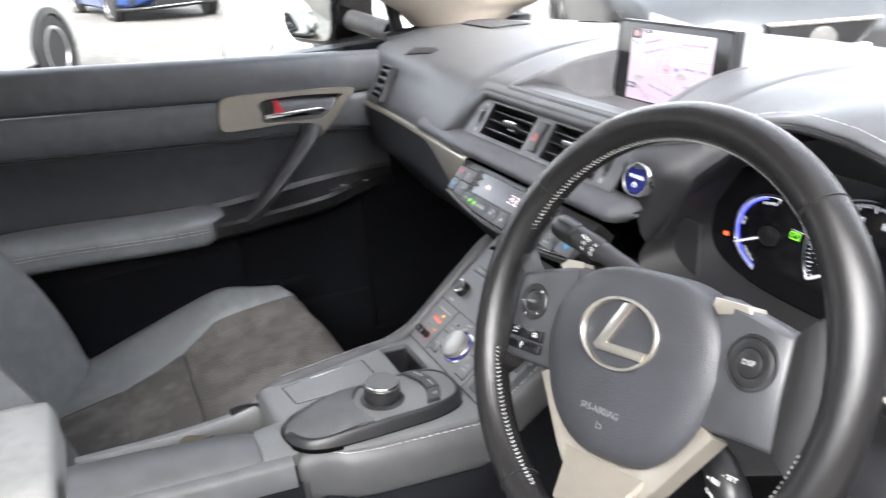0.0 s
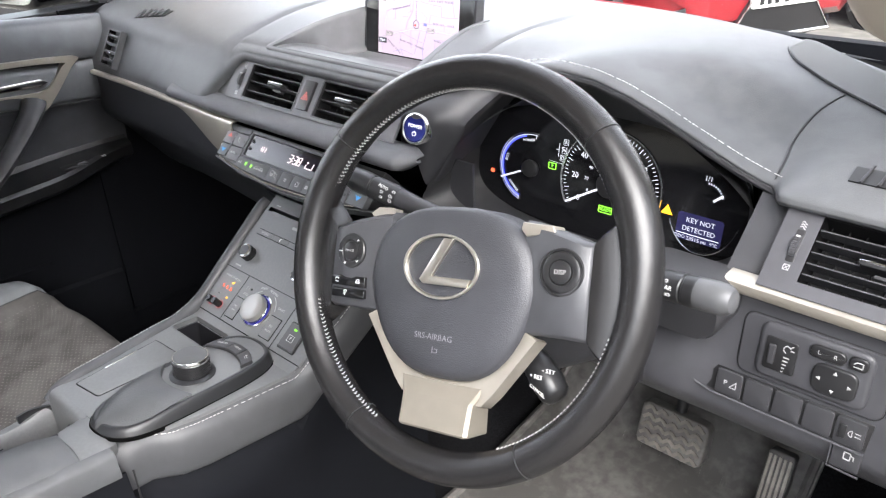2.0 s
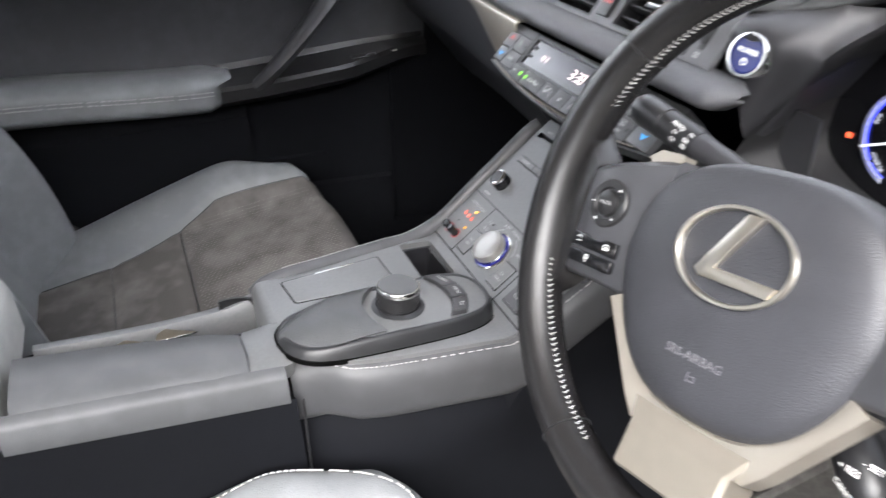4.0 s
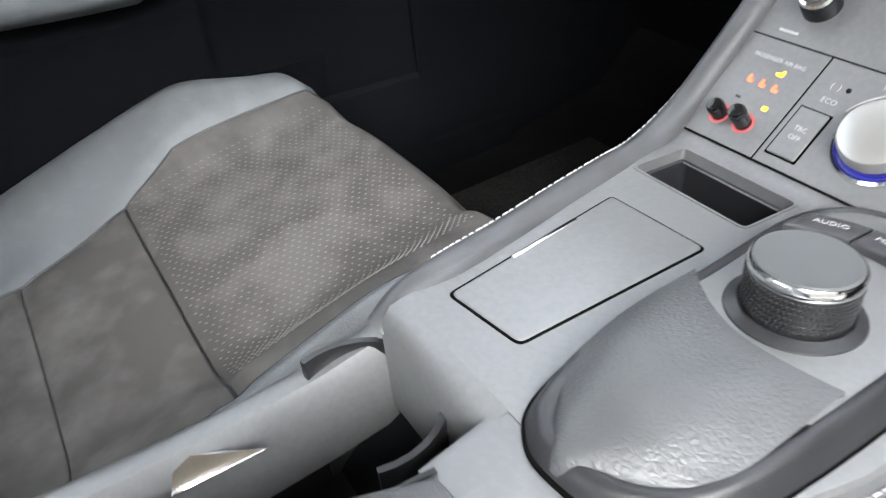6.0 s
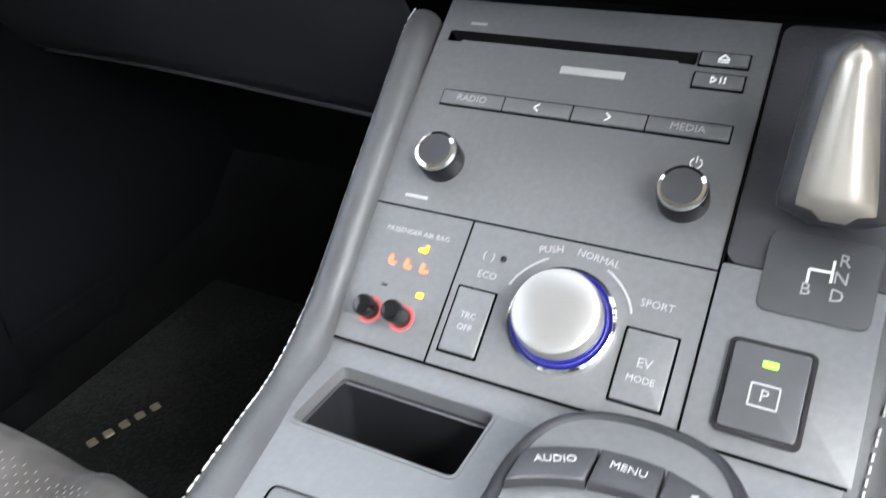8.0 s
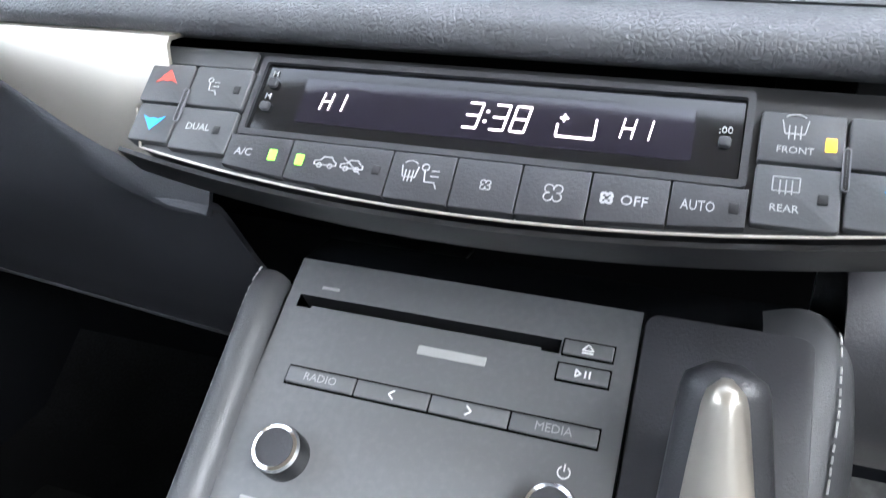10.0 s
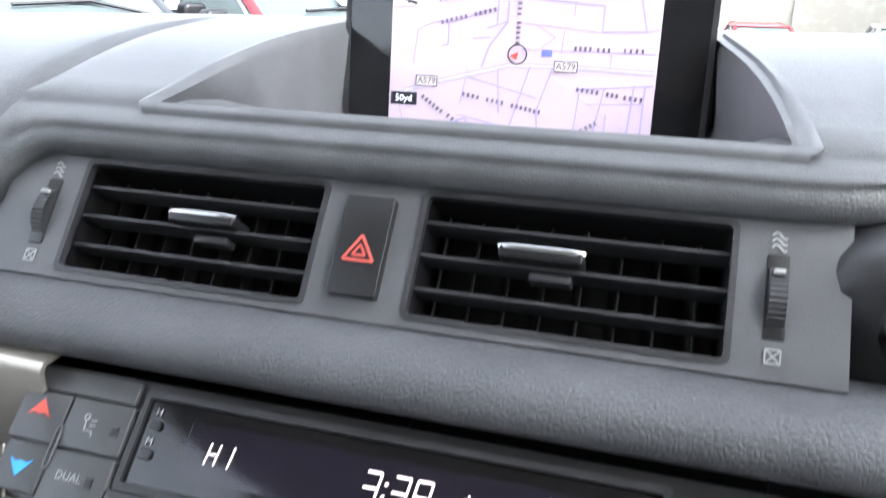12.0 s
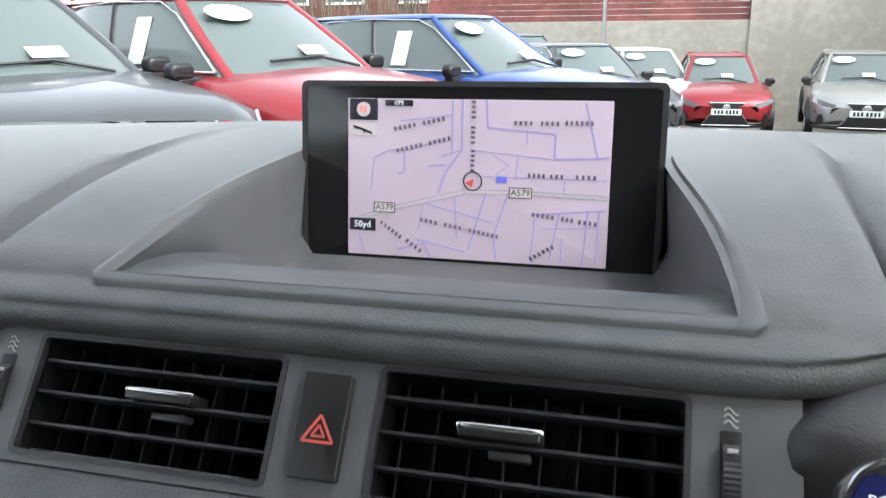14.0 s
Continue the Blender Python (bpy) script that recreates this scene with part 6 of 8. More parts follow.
for x, y, w, body in ((0.3007, 0.0058, 0.0100, "P"), (0.3768, -0.0280, 0.0165, "READY")):
    icon([[(-w / 2, -0.0035), (w / 2, -0.0035), (w / 2, 0.0035), (-w / 2, 0.0035), (-w / 2, -0.0035)]], G_GREEN, cluster, F_CLU @ shift(x, y, 0.0010), 0.0009)
    text_mesh(body, 0.0052, G_GREEN, cluster, F_CLU @ shift(x, y, 0.0010))
g2 = F_CLU @ shift(0.3775, 0.0010, 0.0010) @ Matrix.Diagonal((1.02, 1.02, 1.0, 1.0))
part("speed_ring", tube([(0.0620 * math.cos(radians(a)), 0.0600 * math.sin(radians(a)), 0) for a in range(-32, 216, 4)], 0.0012, 6), M_CHROME, cluster, "thin silver ring", g2)
ticks = []
for i in range(57):
    a = radians(213 - i * 246 / 56)
    r0 = 0.0520 if i % 4 == 0 else 0.0550
    ticks.append([(r0 * math.cos(a), r0 * 0.97 * math.sin(a)), (0.0585 * math.cos(a), 0.0567 * math.sin(a))])
icon(ticks, G_INK, cluster, g2, 0.0007, "speed_scale")
for i in range(8):
    a = radians(213 - i * 246 / 7)
    text_mesh(str(20 * i), 0.0092, G_INK, cluster, g2 @ shift(0.0440 * math.cos(a), 0.0425 * math.sin(a), 0.0002))
for i in range(0, 5):
    a = radians(205 - i * 28)
    text_mesh(str(20 * i), 0.0050, G_INK, cluster, g2 @ shift(0.0290 * math.cos(a), 0.0280 * math.sin(a), 0.0002))
icon([[(-0.050, -0.030), (-0.010, -0.006)]], G_INK, cluster, g2 @ shift(0, 0, 0.004), 0.0024, "needle")
part("needle_hub", lathe([(0.014, 0), (0.014, 0.004), (0.012, 0.005), (0.0001, 0.005)], 28), M_BLACK, cluster, m=g2)
icon([[(0.4895 + r * math.cos(radians(a)), 0.0120 + 1.05 * r * math.sin(radians(a))) for r in (0.0160, 0.0180)] for a in range(20, 95, 9)], G_INK, cluster, F_CLU @ shift(0, 0, 0.0010), 0.0010, "fuel_scale")
icon([[(0.4975, 0.0135), (0.5064, 0.0214)]], G_INK, cluster, F_CLU @ shift(0, 0, 0.003), 0.0024, "needle")
text_mesh("1/1", 0.0070, G_INK, cluster, F_CLU @ shift(0.4880, 0.0345, 0.0010))
info = part("info_display", slab(0.0500, 0.0290, 0.0008, 0.003, 0.0003, 0, 0.4870, -0.0200), material("dim violet info screen", (0.01, 0.01, 0.03), 0.2, vary=0.0, emit=(0.05, 0.045, 0.16), strength=0.16 * LIT), cluster, "dim violet message display", F_CLU)
for body, size, x, y in (("KEY NOT", 0.0074, 0.4876, -0.0128), ("DETECTED", 0.0074, 0.4870, -0.0222), ("ODO", 0.0052, 0.4675, -0.0316), ("23515 mi", 0.0058, 0.4860, -0.0322), ("9\u00b0C", 0.0052, 0.5050, -0.0322)):
    text_mesh(body, size, G_DIM, info, F_CLU @ shift(x, y, 0.0009))
icon([[(0.463, -0.0278), (0.510, -0.0278)]], G_WHITE, info, F_CLU @ shift(0, 0, 0.0009), 0.0005)
part("warning_triangle", plate([(0, 0.0058), (-0.0066, -0.0048), (0.0066, -0.0048)], 0.0004, 0.0001), G_ORANGE, cluster, "lit amber warning triangle", F_CLU @ shift(0.4494, -0.0078, 0.0008))
part("warning_lamp", slab(0.0060, 0.0050, 0.0004, 0.002, 0.0001), G_RED, cluster, "lit red warning lamp", F_CLU @ shift(0.2140, -0.0190, 0.0008))
part("info_ring", tube([(0.489 + 0.039 * math.cos(radians(a)), 0.004 + 0.050 * math.sin(radians(a)), 0.001) for a in range(205, 345, 6)], 0.0008, 6), M_CHROME, cluster, m=F_CLU)

# pod with the power switch, left of the instruments
pod = []
for i in range(17):
    t = i / 16
    yo = 0.192 - 0.008 * math.sin(math.pi * min(1, t * 1.25)) + 0.018 * ease(0.72, 1.0, t) + 0.010 * ease(0.13, 0.0, t) ** 2
    low = 0.846 - 0.050 * ease(0.35, 1.0, t)
    prof = []
    for j in range(21):
        u = j / 20
        z = 0.932 + (low - 0.932) * u
        prof.append(Vector((0, yo + 0.045 * ease(0.35, 0.0, u) ** 1.5 + 0.035 * ease(0.80, 1.0, u) ** 2 * ease(1.0, 0.5, t), z)))
    pod.append([(0.207 - (1 - t) * (0.067 - 0.034 * ease(0.895, 0.942, p.z)) + (p.z - 0.865) * 0.60 * t * t, p.y, p.z) for p in prof])
for dx, dy in ((0.001, 0.006), (-0.003, 0.030), (-0.010, 0.090)):
    pod.append([(x + dx, max(y + dy, y), z) for x, y, z in pod[16]])
part("power_pod", sheet(pod, 0.002), M_PLASTIC, dashboard, "dark plastic pod round the power switch", m=Matrix.Translation((0.004, 0.007, 0.004)), angle=60)
lining = []
for x in np.linspace(0.185, 0.572, 30):
    yh, zh = hood_edge(x)
    lining.append([(x, yh + 0.012, zh - 0.008), (x, yh + 0.040, min(zh - 0.012, 0.935)), (x, 0.345, 0.900)])
part("hood_lining", sheet(lining, 0.002), M_TUNNEL, dashboard, angle=60)
power = thing("power_switch", "round blue power switch with chrome ring", "car switch", (0.179, 0.184, 0.889))
fp = facing(0.1825, 0.1900, 0.8935, (0.35, 1.0)) @ Matrix.Rotation(0.12, 4, "Y")
part("chrome_ring", lathe([(0.0190, -0.006), (0.0190, 0.003), (0.0178, 0.0052), (0.0160, 0.0052), (0.0150, 0.0035), (0.0150, 0)], 48), M_CHROME, power, m=fp)
part("cap", lathe([(0.0149, 0), (0.0149, 0.0034), (0.0140, 0.0042), (0.006, 0.0040), (0.0001, 0.0040)], 48), material("deep blue gloss", (0.010, 0.014, 0.10), 0.12, vary=0.1, emit=(0.02, 0.03, 0.25), strength=0.06 * LIT), power, "deep blue cap", fp)
text_mesh("POWER", 0.0058, G_WHITE, power, fp @ shift(0, 0.0025, 0.0042))
icon([arc(0, 0, 0.0026, 120, 420, 14), [(0, 0.0004), (0, 0.0036)]], G_WHITE, power, fp @ shift(0, -0.0060, 0.0042), 0.0006)

# panel under the instruments and to the door
knee = []
for x in np.linspace(0.155, 0.765, 44):
    f = ease(0.50, 0.57, x)
    pts = [(0, 0.225 - 0.028 * f, 0.775 + 0.055 * f), (0, 0.205 - 0.011 * f, 0.765 + 0.035 * f), (0, 0.182 + 0.010 * f, 0.745 + 0.010 * f), (0, 0.178 + 0.012 * f, 0.715), (0, 0.188 + 0.006 * f, 0.690), (0, 0.230, 0.655), (0, 0.33, 0.61), (0, 0.50, 0.58)]
    knee.append([(x, p.y, p.z) for p in smooth_path(pts, 5)])
part("knee_panel", sheet(knee, 0.003), M_KNEE, dashboard, "dark plastic panel below the wheel", angle=60)
strip = []
for x in np.linspace(0.561, 0.765, 12):
    strip.append([(x, 0.198, 0.8385), (x, 0.184, 0.8380), (x, 0.1795, 0.8350), (x, 0.1790, 0.8290), (x, 0.182, 0.8245), (x, 0.196, 0.8240)])
part("silver_strip", sheet(strip, 0.002), M_SILVER, dashboard, "satin champagne silver trim strip", angle=50)
F_RV = facing(0.6635, 0.2125, 0.8680, (0.057, 0.056))
RV = (-0.046, 0.052, -0.0300, 0.0320)
part("right_fascia", frame_with_holes(-0.076, 0.100, -0.042, 0.040, (RV,), 0.0, -0.006), M_KNEE, dashboard, m=F_RV)
vent("side_vent", F_RV, *RV, 5, (0.010, 0.001, 0.036), dashboard, "black slatted side vent with chrome slider")
thumb_wheel(F_RV, -0.0585, dashboard)
part("hood_cheek", sheet([[(0.556 + 0.028 * t, 0.262 - 0.075 * s, 0.895 - 0.066 * s) for t in (0, 0.5, 1)] for s in (0, 0.25, 0.5, 0.75, 1.0)], 0.003), M_PLASTIC, dashboard)

# switch panel
F_SW = facing(0.6353, 0.1910, 0.7835, (0.06, 1.0)) @ Matrix.Diagonal((1.17, 1.17, 1.17, 1))
switches = thing("switch_panel", "dark plastic switch panel with mirror and dimmer controls", "switch panel", (0.63, 0.18, 0.73))
part("surround_gap", slab(0.1070, 0.0540, 0.0012, 0.009, 0.0008, -0.02, 0.0065, -0.0065), M_BLACK, switches, m=F_SW)
part("surround", slab(0.1050, 0.0520, 0.0024, 0.008, 0.0012, -0.02, 0.0065, -0.0065), M_KNEE, switches, m=F_SW)
part("raised_panel", slab(0.080, 0.047, 0.0055, 0.008, 0.004, 0.0, 0.0075, -0.0055), M_KNEE, switches, m=F_SW)
part("row_tray", plate([(-0.0850, -0.0545), (-0.0640, -0.0600), (0.0540, -0.0605), (0.0560, -0.0365), (-0.0600, -0.0365), (-0.0640, -0.0420)], 0.0010, 0.0006, -0.02), M_BLACK, switches, "dark tray holding the row of keys", F_SW)
part("row_lip", tube([F_SW @ Vector(p) for p in ((-0.0850, -0.0540, 0.001), (-0.0740, -0.0585, 0.003), (-0.0620, -0.0608, 0.004), (0.0, -0.0614, 0.004), (0.0540, -0.0618, 0.004))], 0.0011, 8), M_KNEE, switches)
FDIM = F_SW @ shift(-0.0148, -0.0063) @ Matrix.Diagonal((0.85, 1.0, 1.0, 1)) @ shift(0.022, -0.002)
dim = key("dimmer", FDIM, -0.036, -0.008, -0.012, 0.016, M_BLACK, switches, 0.0062, 0.002, "black dimmer wheel module")
part("dimmer_wheel", slab(0.006, 0.016, 0.0085, 0.001, 0.001, 0, -0.029, 0.002), M_PLASTIC, dim, m=FDIM)
icon([[(-0.003, 0.008 - i * 0.003), (0.002 - i * 0.0008, 0.008 - i * 0.003)] for i in range(5)], M_PRINT, dim, FDIM @ shift(-0.016, -0.006, 0.0062), 0.0008)
icon([arc(0, 0, 0.003, 30, 260, 8), [(0.002, 0.002), (0.005, 0.004)], [(0.003, 0), (0.006, 0)]], M_PRINT, dim, FDIM @ shift(-0.017, 0.009, 0.0062), 0.0008)
lr = part("mirror_select", slab(0.0250, 0.0100, 0.0075, 0.005, 0.0012, 0, 0.0165, 0.0085), M_BLACK, switches, "black mirror select rocker", F_SW)
word("L", 0.0048, F_SW, 0.0110, 0.0085, 0.0075, lr)
word("R", 0.0048, F_SW, 0.0220, 0.0085, 0.0075, lr)
fold = part("mirror_fold", slab(0.0130, 0.0105, 0.0075, 0.004, 0.0012, 0, 0.0370, 0.0090), M_BLACK, switches, m=F_SW)
icon([[(-0.003, -0.002), (0.003, -0.002), (0.003, 0.002), (-0.001, 0.002), (-0.003, 0.0)]], M_PRINT, fold, F_SW @ shift(0.0370, 0.009, 0.0075), 0.0007)
pad = part("mirror_pad", slab(0.0310, 0.0235, 0.0080, 0.007, 0.0016, 0, 0.0245, -0.0110), M_BLACK, switches, "black four-way mirror pad", F_SW)
for dx, dy in ((0, 0.0075), (0, -0.0075), (0.0105, 0), (-0.0105, 0)):
    a = math.atan2(dy, dx)
    part("arrow", plate([(0.0018, 0), (-0.0012, 0.0015), (-0.0012, -0.0015)], 0.0003, 0.0001), M_PRINT, pad, m=F_SW @ shift(0.0245 + dx, -0.011 + dy, 0.0080, a))
for i, x in enumerate((-0.0594, -0.0366, -0.0140, 0.0086)):
    k = key("blank_switch" if i else "parking_sensor_switch", F_SW, x, x + 0.0212, -0.0600, -0.0375, M_PLASTIC, switches, 0.0030, 0.002, "" if i else "dark parking sensor switch")
    if not i:
        word("P", 0.0060, F_SW, x + 0.008, -0.0485, 0.0030, k)
        icon([[(-0.001, -0.003), (0.004, -0.003), (0.004, 0.003), (-0.001, -0.003)]], M_PRINT, k, F_SW @ shift(x + 0.0125, -0.0485, 0.0030), 0.0007)
lv = key("headlamp_level", F_SW, 0.0312, 0.0524, -0.0600, -0.0375, M_PLASTIC, switches, 0.0030, 0.002, "dark headlamp level switch")
part("level_wheel", slab(0.0050, 0.0120, 0.0045, 0.001, 0.0008, 0, 0.0370, -0.0485), M_BLACK, lv, m=F_SW)
icon([arc(-0.002, 0, 0.0025, 90, 270, 8), [(-0.002, -0.0025), (-0.002, 0.0025)], [(0.0, 0.0018), (0.004, 0.0018)], [(0.0, -0.001), (0.004, -0.001)]], M_PRINT, lv, F_SW @ shift(0.0455, -0.049, 0.0030), 0.0006)
fuel = key("fuel_flap_switch", F_SW, 0.0330, 0.0540, -0.0820, -0.0635, M_PLASTIC, switches, 0.0020, 0.002, "black fuel flap switch")
part("flap_lip", tube([F_SW @ Vector(p) for p in ((0.0320, -0.0640, 0.002), (0.0322, -0.0825, 0.003), (0.0545, -0.0832, 0.003))], 0.0010, 8), M_KNEE, fuel)
icon([[(-0.0022, -0.003), (0.0022, -0.003), (0.0022, 0.003), (-0.0022, 0.003), (-0.0022, -0.003)], [(0.0022, 0.0015), (0.0045, 0.0008), (0.0045, -0.0022)]], M_PRINT, fuel, F_SW @ shift(0.0440, -0.069, 0.0020), 0.0008)

# top of the dashboard, right: speaker grille, demister slot, joint


def dash_z(x, y):
    p = smooth_path([(0, a, b) for a, b in dash_profile(x)], 9)
    return float(np.interp(y, [v.y for v in p[14:]], [v.z for v in p[14:]]))


def on_dash(pts, lift):
    return [Vector((x, y, dash_z(x, y) + lift)) for x, y in pts]


M_GRILLE = material("perforated grille", (0.045, 0.045, 0.047), 0.55, bump=1.0, bump_scale=1400, pattern="leather")


def grille(name, x0, x1, near, far_):
    """Perforated cover lying on the pad between two curves."""
    rows_ = []
    for i in range(25):
        x = x0 + (x1 - x0) * i / 24
        e = 0.018 * max(0.0, 1 - i / 3) ** 2 + 0.018 * max(0.0, 1 - (24 - i) / 3) ** 2
        a, b = near(x) + e, far_(x) - e
        rows_.append(on_dash([(x, a + (b - a) * j / 14) for j in range(15)], 0.003))
    part(name, sheet(rows_, 0.003), M_GRILLE, dashboard, "grey perforated speaker grille")
    edge_ = [r[0] for r in rows_] + rows_[-1] + [r[-1] for r in rows_[::-1]] + rows_[0][::-1]
    part("grille_edge", tube([p + Vector((0, 0, -0.0015)) for p in edge_], 0.0018, 6, closed=True), M_BLACK, dashboard)


grille("speaker_grille", 0.492, 0.690, lambda x: max(0.362, 0.433 - 0.50 * (x - 0.492)), lambda x: dash_far(x) - 0.014)
grille("speaker_grille", -0.640, -0.500, lambda x: 0.400, lambda x: 0.490)
part("dash_joint", tube(on_dash([(p.x, p.y) for p in smooth_path([(0.563, 0.262, 0), (0.560, 0.290, 0), (0.557, 0.313, 0), (0.561, 0.345, 0), (0.568, 0.372, 0), (0.573, 0.392, 0)], 6)], 0.0), 0.0014, 6), M_BLACK, dashboard)
part("demister_slot", sheet([on_dash([(x, y) for x in np.linspace(0.622, 0.700, 6)], 0.0015) for y in (0.262, 0.272, 0.282)], 0.002), M_BLACK, dashboard, "black side demister slot")
for i in range(5):
    x = 0.632 + 0.014 * i
    part("demister_rib", tube(on_dash([(x, 0.260), (x + 0.003, 0.284)], 0.003), 0.0014, 6), M_PLASTIC, dashboard)
part("demister_slot", sheet([on_dash([(x, y + 0.18 * (x + 0.54)) for x in np.linspace(-0.545, -0.465, 6)], 0.0015) for y in (0.238, 0.247, 0.256)], 0.002), M_BLACK, dashboard, "black side demister slot")
for i in range(5):
    x = -0.535 + 0.015 * i
    part("demister_rib", tube(on_dash([(x, 0.236 + 0.18 * (x + 0.54)), (x - 0.003, 0.258 + 0.18 * (x + 0.54))], 0.003), 0.0014, 6), M_PLASTIC, dashboard)
# passenger's side vent
F_LV = Matrix.Translation((-0.578, 0.199, 0.888)) @ Matrix.Rotation(radians(-5), 4, "Z") @ facing(0, 0, 0, (0.55, 1.0))
LV = (-0.024, 0.024, -0.030, 0.030)
part("left_fascia", frame_with_holes(-0.0275, 0.0275, -0.0335, 0.0335, (LV,), 0.001, -0.010), M_PAD, dashboard, m=F_LV)
vent("side_vent", F_LV, *LV, 4, (0.0, -0.010, 0.016), dashboard, "black slatted side vent")
for i in range(4):
    part("broad_slat", slab(0.047, 0.0050, 0.0000, 0.0012, 0.0008, -0.008, 0, -0.0215 + 0.0143 * i), M_PAD, dashboard, m=F_LV)


# ---- passenger door ----
door = thing("door_left", "black leather-trimmed passenger door with silver handle surround", "car door", (-0.68, -0.2, 0.3))


def door_line(z0, y):
    return z0 - 0.080 * (y - 0.17)


def door_skin(prof, y0, y1, slope=True, n=24):
    rows_ = []
    for y in np.linspace(y0, y1, n):
        pts = smooth_path([(x, 0, z) for z, x in prof], 5)
        rows_.append([(p.x, y, door_line(p.z, y) if slope else p.z) for p in pts])
    return rows_


part("upper_pad", sheet(door_skin(((0.930, -0.720), (0.938, -0.690), (0.936, -0.668), (0.925, -0.657), (0.895, -0.652), (0.870, -0.655), (0.862, -0.662)), -0.95, 0.30), 0.004), M_DOORPAD, door, "soft dark grey upper pad", angle=60)
part("middle_pad", sheet(door_skin(((0.8605, -0.668), (0.858, -0.660), (0.845, -0.653), (0.815, -0.651), (0.795, -0.656), (0.788, -0.664)), -0.95, 0.24), 0.004), M_DOORPAD, door, "dark leather middle pad", angle=60)
part("inset_panel", sheet(door_skin(((0.789, -0.664), (0.780, -0.672), (0.740, -0.688), (0.690, -0.694), (0.640, -0.694)), -0.95, 0.24), 0.004), M_INSET, door, "black leather inset panel", angle=60)
part("stitching", stitches([(-0.6625, y, door_line(0.7895, y)) for y in np.linspace(-0.9, 0.10, 60)], 0.005, 0.0025, 0.0007), M_STITCH, door, "pale stitching")
arm = []
for y in np.linspace(-0.95, -0.125, 20):
    e = ease(-0.125, -0.16, y)
    zt = 0.690 + 0.02 * ease(-0.15, -0.5, y)
    pts = [(-0.694, 0, zt - 0.006), (-0.68, 0, zt), (-0.630, 0, zt + 0.002), (-0.604, 0, zt - 0.008), (-0.598, 0, zt - 0.030), (-0.600, 0, zt - 0.052), (-0.64, 0, zt - 0.070), (-0.690, 0, zt - 0.08)]
    arm.append([(-0.69 + (p.x + 0.69) * (0.55 + 0.45 * e), y, zt - 0.04 + (p.z - zt + 0.04) * (0.7 + 0.3 * e)) for p in smooth_path(pts, 4)])
part("armrest", sheet(arm, 0.003), M_SEATLEATHER, door, "padded leather armrest with twin stitching", angle=60)
for dz in (0.0, -0.006):
    part("stitching", stitches([(-0.5965, y, 0.668 + dz + 0.02 * ease(-0.15, -0.5, y)) for y in np.linspace(-0.9, -0.16, 40)], 0.005, 0.002, 0.0006), M_STITCH, door)
ledge = []
for y in np.linspace(-0.15, 0.235, 20):
    e = ease(0.235, 0.05, y)
    zt = 0.668 + 0.016 * ease(-0.15, 0.2, y)
    xo = -0.690 + 0.088 * (0.25 + 0.75 * e)
    ledge.append([(-0.695, y, zt + 0.020), (-0.688, y, zt + 0.004), (xo - 0.004, y, zt), (xo, y, zt - 0.004), (xo - 0.001, y, zt - 0.020), (xo - 0.03, y, zt - 0.036), (-0.695, y, zt - 0.045)])
part("switch_ledge", sheet(ledge, 0.003), M_BLACK, door, "dark plastic ledge with window switch", angle=40)
ws = part("window_switch", slab(0.046, 0.018, 0.004, 0.003, 0.001, -0.01), M_BLACK, door, "black window switch", pose(-0.632, 0.105, 0.682, 3, 0, 90))
part("switch_rocker", slab(0.018, 0.012, 0.007, 0.002, 0.002, 0), M_PLASTIC, ws, m=pose(-0.632, 0.118, 0.682, 3, 0, 90))
icon([[(-0.004, -0.002), (0.004, -0.002)], [(-0.004, 0.002), (0.004, 0.002)]], M_WHITE, ws, pose(-0.634, 0.163, 0.6855, 3, 0, 90), 0.0022)
# silver handle surround with recess, lever and pull strap
FD = Matrix(((0, 0, 1, -0.652), (1, 0, 0, 0), (0, 1, 0, 0), (0, 0, 0, 1)))
outer = smooth_path([(-0.100, 0.838, 0), (-0.098, 0.868, 0), (-0.078, 0.890, 0), (0.040, 0.884, 0), (0.160, 0.873, 0), (0.150, 0.855, 0), (0.112, 0.812, 0), (0.086, 0.790, 0), (0.070, 0.798, 0), (0.050, 0.822, 0), (-0.030, 0.826, 0), (-0.085, 0.828, 0)], 4, closed=True)
inner = smooth_path([(-0.022, 0.838, 0), (-0.022, 0.850, 0), (-0.020, 0.873, 0), (0.040, 0.875, 0), (0.134, 0.866, 0), (0.132, 0.858, 0), (0.108, 0.832, 0), (0.090, 0.824, 0), (0.075, 0.824, 0), (0.050, 0.826, 0), (0.010, 0.829, 0), (-0.015, 0.832, 0)], 4, closed=True)
hs = part("handle_surround", ring_frame([(p.x, p.y) for p in outer], [(p.x, p.y) for p in inner], 0.007, -0.012), M_SILVER, door, "satin champagne handle surround", FD, angle=30)
part("handle_recess", plate([(p.x, p.y) for p in inner][::-1], -0.010, 0.001, -0.014), M_BLACK, hs, m=FD)
part("door_lever", plate([(x, y) for x, y in ((-0.016, 0.838), (0.090, 0.832), (0.104, 0.838), (0.092, 0.846), (-0.014, 0.848))], 0.006, 0.002, -0.004), M_CHROME, hs, "chrome door lever", FD)
part("lock_tab", slab(0.020, 0.030, 0.003, 0.003, 0.001, -0.01, -0.006, 0.858), M_BLACK, hs, m=FD)
part("lock_flag", plate([(0.006, 0.846), (0.022, 0.848), (0.014, 0.872), (0.006, 0.872)], 0.002, 0.0005, -0.01), material("red plastic", (0.55, 0.02, 0.03), 0.4), hs, "red lock flag", FD)
